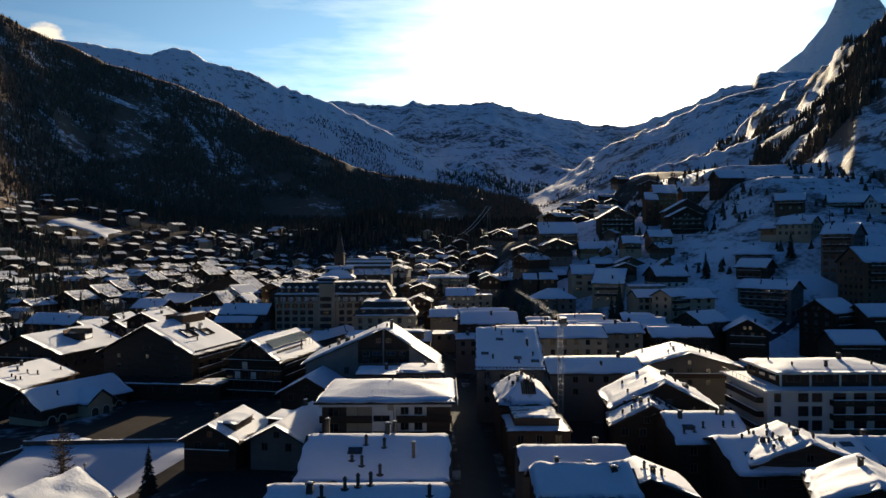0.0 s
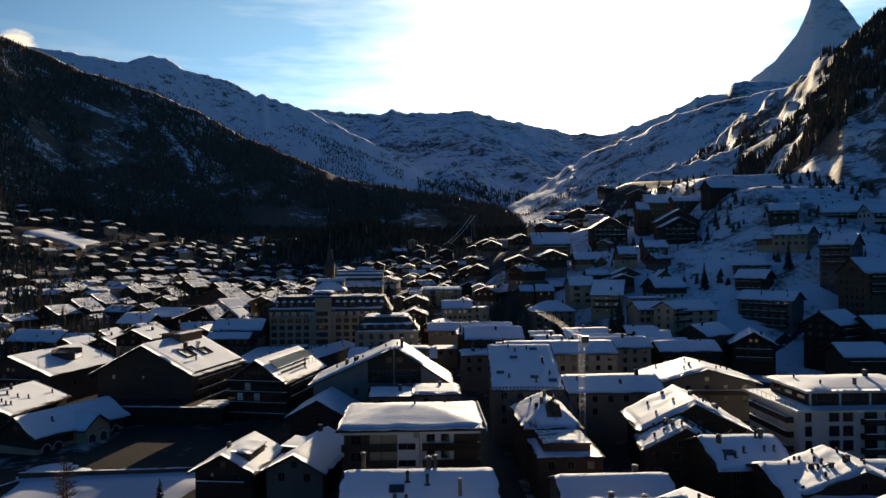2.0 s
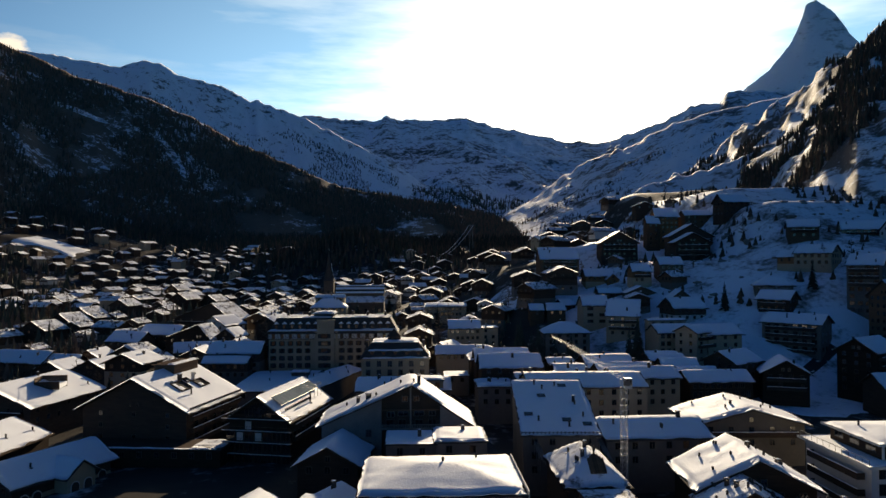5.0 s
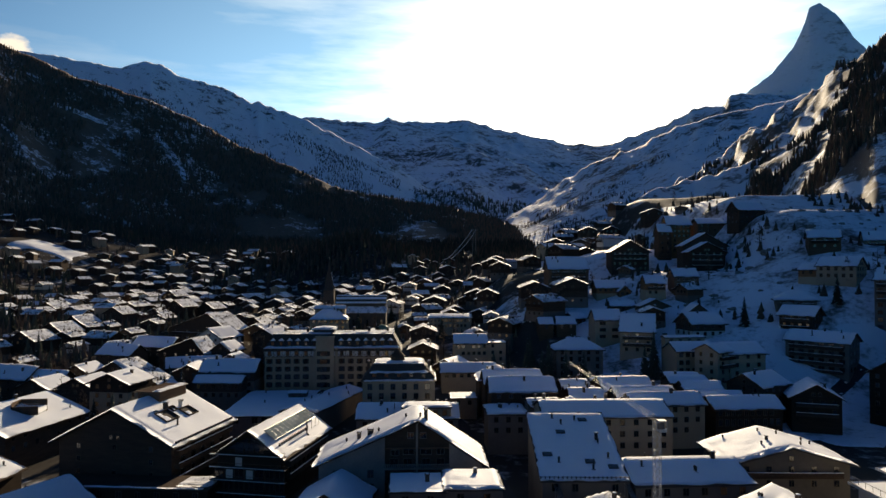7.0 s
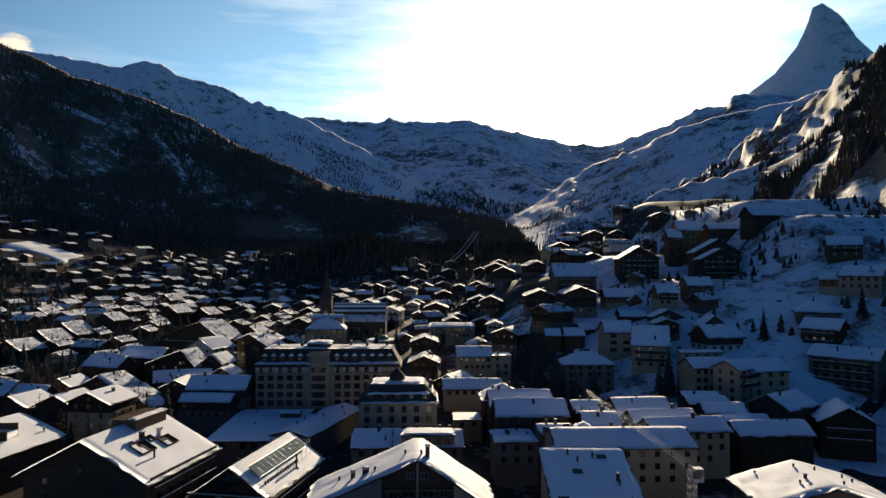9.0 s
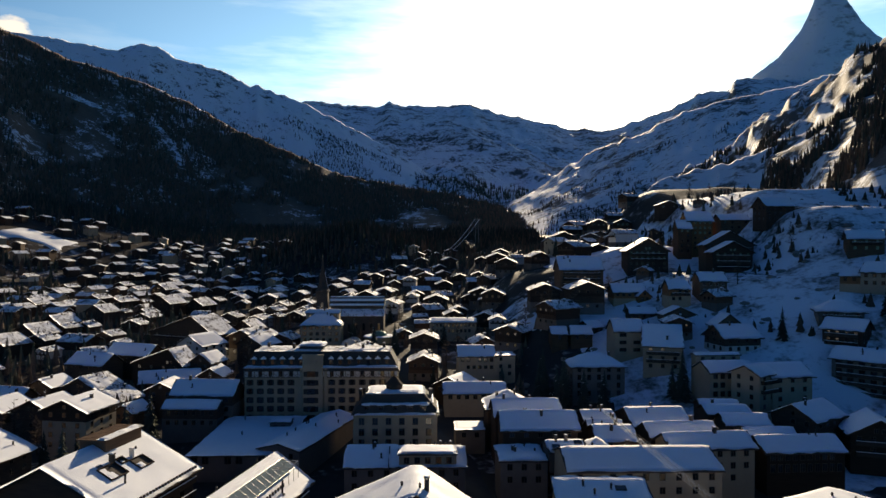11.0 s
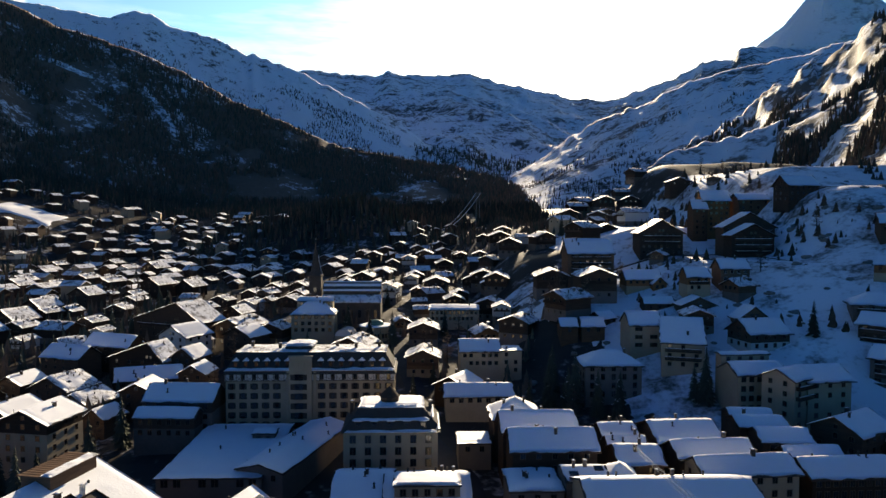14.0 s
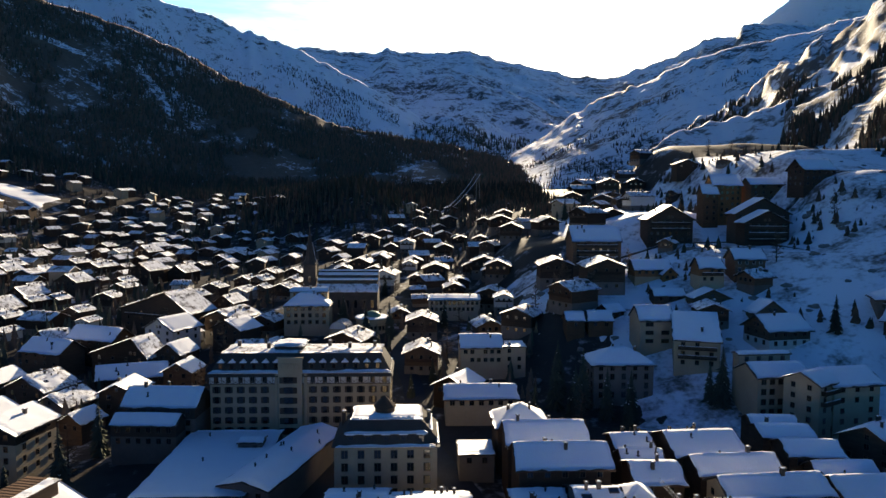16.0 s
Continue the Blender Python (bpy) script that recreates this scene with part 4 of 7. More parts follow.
    chimney(ro, -6.5, -3.0, rise(-6.5), 1.3, 1.2, SLATE)
    chimney(ro, -9.0, -2.0, rise(-9.0), 1.5, 0.8, CHIMNEY)
    return h


gable_hotel()
def glazed_chalet():
    h = house(-49.5, 206, 13, 15, 28, 11.4, 16.6, WOOD_DARK, label="dark timber chalet with glazed gable and a solar panel strip", over=1.3, snow=0.35, faces="r", cols=2.6, win=(1.6, 1.6), balconies=2, chimneys=0, vents=1, grid=18, name="solar_chalet")
    he, f = 11.4 - h.location.z, -14.0
    for k in range(4):
        z = he - 0.2 - 2.8 * k
        part("floor_edge", Build().box(-8.9, f - 1.3, z - 0.14, 8.9, f - 0.02, z), WOOD_MID, h)
        part("edge_snow", Build().box(-8.9, f - 1.32, z, 8.9, f - 1.1, z + 0.07), SNOW, h)
        r = Build()
        for q in range(12):
            r.beam((-8.8 + q * 1.6, f - 1.25, z), (-8.8 + q * 1.6, f - 1.25, z + 1.0), 0.04)
        r.beam((-8.8, f - 1.25, z + 1.0), (8.8, f - 1.25, z + 1.0), 0.05)
        part("rail", r, WOOD_MID, h)
        for c in range(7):
            if k == 0 and abs(c - 3) > 1:
                continue
            add_window(h, Matrix.Translation((-7.2 + 2.4 * c, f - 0.05, z - 2.6 if k else z + 0.3)), 2.0, 2.2, WOOD_MID)
    for sx in (-1, 1):
        tri_pane = [(sx * 0.25, f - y, z) for y in (0.12, 0.06) for z in (he + 0.9, he + 3.6)] + [(sx * 5.4, f - y, he + 0.9) for y in (0.12, 0.06)]
        g = Build().add(tri_pane, [(0, 4, 1) if sx > 0 else (1, 4, 0), (2, 3, 5) if sx > 0 else (5, 3, 2)])
        part("gable_pane", g, GLASS, h, "large triangular gable window")
    ro = next(c for c in h.children if c.name.startswith("roof"))
    fall, hr = 5.2 / 7.5, 16.6 - h.location.z
    for x0, y0, x1, y1 in ((2.2, 6.5, 2.2, 11.5), (6.4, 6.5, 6.4, 11.5), (2.2, 6.5, 6.4, 6.5), (2.2, 11.5, 6.4, 11.5)):
        for up in (0.35, 0.8):
            part("deck_rail", Build().beam((x0, y0, hr - fall * 2.2 + up), (x1, y1, hr - fall * 2.2 + up), 0.06), METAL, ro, "metal rail of a small roof deck")
    for x0, y0 in ((2.2, 6.5), (2.2, 9.0), (2.2, 11.5), (6.4, 6.5), (6.4, 9.0), (6.4, 11.5)):
        part("deck_post", Build().beam((x0, y0, hr - fall * x0), (x0, y0, hr - fall * 2.2 + 0.8), 0.06), METAL, ro)
    peg = Build().box(-0.15, -0.2, -0.2, 0.15, 0.2, 0.65).mesh("snow_peg", SLATE)
    for k in range(14):
        part("snow_peg", peg, None, ro).location = (6.0, -11.5 + k * 1.25, hr - fall * 6.0 + 0.2)
    vent_pipe(ro, 6.8, 2.5, hr - fall * 6.8 + 0.2, 2.6)
    # thin pale panels in front of three of the panes
    for xx, zz in ((-2.4, he - 2.9), (0.2, he - 5.6), (-4.6, he - 5.6)):
        part("curtain", Build().box(xx - 0.9, f - 0.14, zz, xx + 0.7, f - 0.12, zz + 1.9), PLASTER, h, "pale panel before a pane")
    return h


glazed_chalet()
big_chalet = house(-82.5, 214, 13, 29, 27, 12.4, 19.8, label="very large dark timber chalet with a wide sunlit snow roof", over=1.6, snow=0.45, faces="f", cols=7.5, win=(0.9, 1.1), balconies=0, chimneys=0, vents=0, sky=0, grid=24, rough=1.3, name="large_chalet")
annexe = house(-77.5, 194.5, 6, 35, 9, 4.9, 5.0, WOOD_DARK, label="low dark annexe with a rim of snow on its flat roof", roof="flat", over=0.3, snow=0, faces="f", cols=4.0, skip=0, chimneys=0, grid=10, name="annexe")
house(-133, 241, 12, 27, 31, 8.6, 13.8, label="dark chalet hotel with a roof terrace and snow roof", over=1.5, snow=0.45, faces="fr", cols=4.0, balconies=1, chimneys=2, vents=3, grid=18, name="chalet_hotel")
house(-118, 192, 6, 19, 23, 6.0, 9.8, label="low chalet with white roof snow dotted by vents", over=1.0, snow=0.4, faces="f", chimneys=2, vents=8, grid=18)
inn = house(-96, 179, 25, 12, 24, 4.2, 7.8, CREAM, WOOD_DARK, label="old inn with a white arcaded ground floor and blue shaded roof", over=1.3, snow=0.4, faces="f", cols=3.6, chimneys=0, vents=2, grid=18, name="inn")
inn_wing = house(-89.8, 177.2, -65, 7, 7, 4.0, 6.6, CREAM, label="small cross gable of the inn under blue snow", over=0.9, snow=0.4, faces="", chimneys=0, grid=12, name="inn_wing")
# right of the street
house(20.5, 113, 90, 11, 17, 7.8, 9.8, GREY, label="low shop roof under smooth snow", over=0.5, snow=0.45, faces="r", chimneys=1, grid=16, name="shop")
house(18.0, 91.5, 90, 9, 12.4, 10.8, 13.0, label="house with a bulging sunlit snow drift on its roof", over=0.7, snow=0.8, faces="r", chimneys=3, grid=20, rough=1.6, name="town_house")
house(27.6, 97.5, 2, 11.6, 8, 9.0, 11.2, label="gabled house whose snow roof catches the sun", over=1.0, snow=0.5, faces="f", chimneys=1, vents=1, grid=18)
ragged_house = house(16.8, 150.5, 0, 10.5, 19, 10.6, 14.2, WOOD_DARK, label="house with a steep hipped roof and ragged snow", roof="hip", over=0.8, snow=0.35, faces="f", chimneys=2, vents=3, grid=20, rough=2.6, snow_mat=SNOW_PATCHY, name="hipped_house")
house(17.5, 134.5, 0, 11.5, 12.5, 8.2, 8.3, WOOD_DARK, label="low flat wing with a snowed-over terrace", roof="flat", over=0.3, snow=0.3, faces="f", chimneys=0, grid=14, name="flat_wing")
house(17.4, 135.5, 0, 8.4, 9, 9.9, 10.0, WOOD_DARK, snow_mat=SNOW_PATCHY, label="raised glass roof light under patchy snow", roof="flat", over=0.2, snow=0.25, faces="", chimneys=0, z0=8.2, grid=16, rough=3.0, name="roof_pavilion")
mono_house = house(16.5, 179, -87, 25, 16, 12.8, 19.9, GREY, label="long town house with a vast blue snow roof and roof lights", roof="mono", over=0.5, snow=0.35, faces="l", chimneys=1, vents=3, sky=4, grid=24, name="town_house")
house(36.5, 175, 88, 17, 23, 11.8, 14.4, GREY, label="low broad roof under even blue snow", over=0.5, snow=0.4, faces="r", chimneys=1, vents=2, grid=16, name="town_house")
house(33.2, 221, 90, 16, 33, 14.2, 17.0, CREAM, label="long rendered house with square windows and snow roof", over=0.5, snow=0.4, faces="r", cols=3.4, chimneys=2, vents=2, grid=16, name="apartment_house")
house(44.5, 146.5, 5, 19.5, 15.5, 10.2, 15.0, label="broad dark chalet with thick dented sunlit roof snow", rough=1.8, over=1.3, snow=0.6, faces="f", balconies=2, chimneys=2, sky=3, vents=5, grid=20)
house(39.5, 134.5, 10, 14, 9, 8.8, 12.6, label="chalet roof part in blue shade with snow slides", over=1.0, snow=0.4, faces="f", chimneys=2, vents=5, sky=3, grid=20, rough=2.4, snow_mat=SNOW_PATCHY)
house(45, 124, 90, 16.4, 12, 9.6, 12.6, label="chalet with a plain blue snow roof", over=0.8, snow=0.4, faces="r", chimneys=2, sky=3, vents=5, grid=16)
house(54.5, 112, 90, 18.4, 21.4, 8.55, 11.4, label="dark chalet with plain blue roof and lit ridge snow", over=0.8, snow=0.36, faces="r", cols=5, chimneys=2, vents=5, sky=3, grid=24, rough=1.4)
house(54.5, 109, 3, 16, 11, 9.7, 12.9, label="gabled front wing of the dark chalet under uneven snow", over=1.0, snow=0.45, faces="f", cols=4.5, balconies=1, chimneys=2, vents=5, sky=3, grid=24, rough=1.9, name="chalet_wing")
house(69, 114, 90, 12, 13, 8.0, 10.8, label="chalet beside the lane with a blue snow roof", over=0.9, snow=0.4, faces="r", chimneys=1, grid=14)
house(54, 89, 20, 12, 12, 10.6, 13.3, label="small hut with crumbling roof snow", over=0.9, snow=0.5, faces="f", chimneys=1, grid=18, rough=2.8)
# the modern apartment house: a broad body and a set-back top storey
flat_house = house(82.5, 152.5, 0, 33.2, 20.6, 12.7, 12.8, PLASTER, label="modern white apartment house with dark balconies and a roof terrace", roof="flat", over=1.2, snow=0.25, faces="", chimneys=0, grid=16, name="apartment_house")
pent_house = house(82, 152.5, 0, 25, 15.6, 16.0, 16.9, WOOD_DARK, label="set-back top storey with wide panes under a flat hipped snow roof", roof="hip", over=1.2, snow=0.3, faces="fl", cols=4.2, win=(2.8, 2.2), skip=0, chimneys=2, vents=2, z0=12.9, grid=18, rough=1.6, name="penthouse")
house(65, 192, 3, 25, 17, 10.6, 14.0, GREY, rough=1.5, label="grey-brown chalet with a wide low gable and sunlit snow", over=1.4, snow=0.55, faces="fl", cols=4.2, balconies=1, chimneys=1, vents=3, grid=18)
# white flat-roofed house in the middle of the street front
def corner_house():
    """White corner house: a dark set-back wall behind a white frame of band, stair column and panels."""
    h = house(-10.6, 136.3, 0, 23.4, 17.8, 14.1, 15.6, WOOD_DARK, label="white corner house with hipped snow roof and recessed dark balconies", roof="hip", over=1.3, snow=0.5, faces="", chimneys=0, vents=1, grid=24, rough=1.2, name="corner_house")
    he, f = 14.1 - h.location.z, -8.9
    part("fascia_band", Build().box(-12.0, f - 1.2, he - 0.95, 12.0, f - 0.02, he - 0.4), PLASTER, h, "white rendered band under the eaves")
    part("stair_column", Build().box(-2.4, f - 1.2, 0, 1.9, f - 0.02, he - 0.96), PLASTER, h, "white rendered stair tower")
    part("gutter_box", Build().box(0.4, f - 1.5, he - 1.5, 1.4, f - 1.2, he - 0.5), CREAM, h)
    part("downpipe", Build().cone(1.5, f - 1.3, 0, he - 0.9, 0.07, 0.07, 6), METAL, h)
    part("gutter", Build().box(-12.9, f - 1.42, he - 0.5, 12.9, f - 1.28, he - 0.28), SLATE, h)
    part("roof_end", Build().box(12.95, f - 1.3, he - 0.6, 13.15, -f + 1.3, he + 0.45), PLASTER, h, "white raised roof edge")
    for row in range(4):
        z = he - 1.0 - 2.85 * row
        add_window(h, Matrix.Translation((-0.7, f - 1.22, z - 2.5)), 2.8, 0.95, FRAME)
        part("floor_edge", Build().box(-12.0, f - 1.1, z - 2.9, -2.42, f - 0.02, z - 2.7), WOOD_DARK, h)
        part("floor_edge", Build().box(1.92, f - 1.1, z - 2.9, 12.0, f - 0.02, z - 2.7), WOOD_DARK, h)
        for a, b in ((-12.0, -2.42), (1.92, 12.0)):
            part("balcony_rail", Build().box(a, f - 1.14, z - 2.7, b, f - 1.08, z - 1.55), WOOD_DARK, h)
        for a, b in ((-7.2, -5.2), (1.95, 7.4)):
            part("wall_panel", Build().box(a, f - 0.14, z - 2.7, b, f - 0.02, z), CREAM if a < 0 else PLASTER, h)
        part("shutter_panel", Build().box(-5.1, f - 0.3, z - 2.7, -2.5, f - 0.1, z), CREAM, h, "pale sliding shutter")
        for xx in (3.4, 5.9):
            add_window(h, Matrix.Translation((xx, f - 0.15, z - 1.45)), 1.3, 1.25, FRAME)
        add_window(h, Matrix.Translation((-9.6, f - 0.03, z - 2.3)), 1.8, 1.9, FRAME)
    return h


corner_house()
house(-15.5, 167, 90, 11, 10, 12.6, 12.7, GREY, label="low flat roof in blue shade", roof="flat", over=0.3, snow=0.35, faces="r", chimneys=1, grid=12, name="flat_roofed_house")
house(-5.5, 167, 90, 11, 10.5, 12.9, 13.0, GREY, label="flat roof with a deep mound of snow", roof="flat", over=0.3, snow=0.8, faces="r", chimneys=1, grid=14, name="flat_roofed_house")



# ---- roof fittings and facade pieces of the near houses ----
def slab_dormer(h, x0, x1, y0, y1, za, zb):
    """A wide dormer with a nearly flat roof of its own, under a slab of snow."""
    z0 = h.location.z
    d = part("dormer", Build().box(x0, y0, za - z0, x1, y1, zb - z0), WOOD_DARK, h)
    cover = snow_cover(x1 - x0 + 0.8, y1 - y0 + 0.8, lambda A, B: zb - z0 + 0.01 - 0.06 * A, 0.35, x0 * 3.1 + y0, 11, 11, 2.0)
    part("dormer_snow", cover, SNOW, d, smooth=True).location = ((x0 + x1) / 2, (y0 + y1) / 2, 0)
    return d


slab_dormer(small_chalet, 0.4, 4.2, -5.5, 2.0, 6.4, 8.3)
slab_dormer(drift_house, -4.6, -1.0, -3.0, 4.0, 6.4, 8.0)


def arch(h, m, w, tall):
    """A round-headed dark doorway leaf in a thin stone surround, on the wall that m names."""
    r = w / 2
    ring = [(-r, 0.0), (r, 0.0)] + [(r * math.cos(t), tall - r + r * math.sin(t)) for t in [math.pi * k / 8 for k in range(9)]]
    n = len(ring)
    for name, grow, off, mat in (("arch_surround", 1.18, 0.0, PLASTER), ("arch_door", 1.0, 0.05, SHUTTER)):
        pts = [(a * grow, -0.08 - off, c * (1 + (grow - 1) * 0.5)) for a, c in ring] + [(a * grow, -0.005, c * (1 + (grow - 1) * 0.5)) for a, c in ring]
        part(name, Build().add(pts, [tuple(range(n)), tuple(range(2 * n - 1, n - 1, -1))] + [((k + 1) % n, k, n + k, n + (k + 1) % n) for k in range(n)]), mat, h).matrix_local = m


for ax in (-9.5, -6.6, 3.6, 6.6, 9.6):
    arch(inn, face_frame("r", 12.12, 24.12) @ Matrix.Translation((ax, 0, 0)), 1.9, 2.6)
for ax in (-1.6, 1.6):
    arch(inn_wing, face_frame("f", 7, 7) @ Matrix.Translation((ax, 0, 0)), 1.9, 2.7)


def snow_guard(h, x, length, z):
    """A rail on brackets above the eaves that holds the snow."""
    b = Build().beam((x, -length / 2, z + 0.35), (x, length / 2, z + 0.35), 0.07)
    n = int(length / 0.8)
    for k in range(n + 1):
        yy = -length / 2 + length * k / n
        b.box(x - 0.06, yy - 0.1, z - 0.2, x + 0.06, yy + 0.1, z + 0.5)
    part("snow_guard", b, SLATE, h)


snow_guard(mono_house, -12.4, 16.6, 12.8 - mono_house.location.z + 0.1)
hz = ragged_house.location.z
slope = (14.2 - 10.6) / 5.25
for k in range(7):
    xa = -0.9 + k * 0.42
    y0, y1 = -9.3 + 1.2, -9.3 + 4.9 - 0.35 * abs(k - 3)
    pts = [(xa + dx, yy, 10.6 - hz + slope * (yy + 9.5) + dz) for dz in (0.1, 0.62) for dx, yy in ((0, y0), (0.36, y0), (0.36, y1), (0, y1))]
    board = Build().add(pts, [(3, 2, 1, 0), (4, 5, 6, 7), (0, 1, 5, 4), (1, 2, 6, 5), (2, 3, 7, 6), (3, 0, 4, 7)])
    part("roof_board", board, WOOD_MID, ragged_house, "bare brown roof board")


def modern_trim(h, w, l, ze, over, posts):
    z = ze - h.location.z
    a, b = w / 2 + over, l / 2 + over
    f = Build()
    for x0, y0, x1, y1 in ((-a - 0.06, -b - 0.06, a + 0.06, -b), (-a - 0.06, b, a + 0.06, b + 0.06), (-a - 0.06, -b, -a, b), (a, -b, a + 0.06, b)):
        f.box(x0, y0, z - 0.42, x1, y1, z + 0.02)
    part("fascia", f, PLASTER, h, "white roof edge")
    for k in range(posts):
        xx = -w / 2 + 0.2 + k * (w - 0.4) / (posts - 1)
        part("post", Build().box(xx - 0.18, -l / 2 - 0.25, 0, xx + 0.18, -l / 2 - 0.01, z - 0.31), PLASTER, h, "white post")


flat_top = 12.7 - flat_house.location.z
for k in range(4):
    zf = flat_top - (k + 1) * 2.9
    balcony(flat_house, face_frame("f", 33.2, 20.6), -4.0, 14.5, zf, 1.6)
    for xx in (-14.6, -9.4, -6.6):
        add_window(flat_house, face_frame("f", 33.2, 20.6) @ Matrix.Translation((xx, -0.05, zf + 0.5)), 1.2 if xx < -14 else 1.9, 1.9, SHUTTER)
    for xx in (-2.0, 2.2, 6.4, 10.6, 13.2):
        add_window(flat_house, face_frame("f", 33.2, 20.6) @ Matrix.Translation((xx, -0.05, zf + 0.1)), 2.4, 2.2, SHUTTER)
    balcony(flat_house, face_frame("l", 33.2, 20.6), -7.5, 8.5, zf, 1.5)
modern_trim(flat_house, 33.2, 20.6, 12.7, 1.2, 0)
modern_trim(pent_house, 25, 15.6, 16.0, 1.2, 5)
rail = Build()
for k in range(12):
    rail.beam((-17.4, -11 + 2 * k, flat_top), (-17.4, -11 + 2 * k, flat_top + 1.1), 0.04)
rail.beam((-17.4, -11, flat_top + 1.1), (-17.4, 11, flat_top + 1.1), 0.05)
part("terrace_rail", rail, METAL, flat_house)


def roof_bits(h, ridge_y, ridge_z, fall, vents=(), stacks=(), hatches=()):
    """Vents, brick stacks and hatches at their places on an east-west roof."""
    ro = next(c for c in h.children if c.name.startswith("roof"))
    cx, cy, cz = h.location
    place = lambda X, Y: (cy - Y, X - cx, ridge_z - fall * abs(Y - ridge_y) - cz)
    for X, Y, tall in vents:
        x, y, z = place(X, Y)
        vent_pipe(ro, x, y, z + 0.28, tall)
    for X, Y, tall, size in stacks:
        chimney(ro, *place(X, Y), tall, size)
    for X, Y in hatches:
        x, y, z = place(X, Y)
        skylight(ro, Matrix.Translation((x, y, z)) @ Matrix.Rotation(math.atan(fall), 4, "Y"))


roof_bits(front_house, 96.5, 16.1, 0.36, [(-10.5, 94.2, 1.0), (-8.0, 93.6, 1.0), (-10.6, 90.0, 1.0), (-8.1, 88.3, 1.0), (-12.0, 91.0, 0.4)],
          [(-4.0, 91.5, 1.9, 0.45), (-7.8, 96.6, 1.4, 0.7), (-6.9, 96.8, 1.6, 0.5), (-16.4, 98.5, 2.2, 0.5)], [(-11.8, 92.8)])
roof_bits(second_house, 78.4, 15.4, 0.41, [(-13.4, 76.4, 1.0), (-9.6, 78.0, 1.1), (-8.2, 78.2, 1.1), (-1.6, 76.6, 0.9), (-11.0, 77.6, 1.0)], [(-14.8, 77.0, 1.0, 0.7)])

rim = snow_cover(30, 0.7, lambda A, B: 4.9 - annexe.location.z + 0 * A, 0.25, 7.7, 31, 4, 2.4)
part("rim_snow", rim, SNOW, annexe, smooth=True).location = (1.5, -4.3, 0)
drift = snow_cover(7.5, 7.0, lambda A, B: 4.9 - annexe.location.z + 0 * A, 0.3, 2.7, 11, 11, 2.4)
part("roof_snow", drift, SNOW_PATCHY, annexe, smooth=True).location = (13.6, 0.4, 0)

# ---- roof fittings of the large chalets ----
def solar_roof(x, y, heading, z):
    t = thing("solar_array", pose(x, y, z, 0, 0, -heading), "rows of grey solar panels half covered by melting snow", "solar panel")
    tilt = math.atan2(5.2, 7.5)
    for c in range(11):
        o = part("solar_panel", Build().box(-1.7, -1.1, 0, 1.7, 1.1, 0.1, 0).box(-1.62, -1.02, 0.1, 1.62, 1.02, 0.12, 1), [METAL, SOLAR], t)
        d = 3.6
        o.matrix_local = Matrix.Translation((d, -10.5 + c * 2.22, -d * 5.2 / 7.5 + 0.85)) @ Matrix.Rotation(tilt, 4, "Y")
    return t


solar_roof(-49.5, 206, 13, 16.6)


def roof_terrace(x, y, z, heading, w, l, label):
    """A cut-in terrace: board walls, a floor and a rail."""
    t = thing("roof_terrace", pose(x, y, z, 0, 0, -heading), label, "terrace")
    part("floor", Build().box(-w / 2, -l / 2, -1.2, w / 2, l / 2, 0.1), SNOW, t)
    part("side_wall", Build().box(-w / 2 - 0.25, -l / 2, -1.5, -w / 2, l / 2, 1.9), WOOD_MID, t)
    part("back_wall", Build().box(-w / 2, l / 2, -1.5, w / 2, l / 2 + 0.25, 1.9), WOOD_MID, t)
    part("front_wall", Build().box(-w / 2, -l / 2 - 0.25, -1.5, w / 2, -l / 2, 0.9), WOOD_DARK, t)
    r = Build()
    for k in range(9):
        r.beam((-w / 2 + k * w / 8, -l / 2 - 0.1, 0.9), (-w / 2 + k * w / 8, -l / 2 - 0.1, 1.7), 0.05)
    r.beam((-w / 2, -l / 2 - 0.1, 1.7), (w / 2, -l / 2 - 0.1, 1.7), 0.05)
    part("rail", r, METAL, t)
    return t


roof_terrace(-126, 240, 12.2, -6, 7, 6, "railed roof terrace on the chalet hotel")

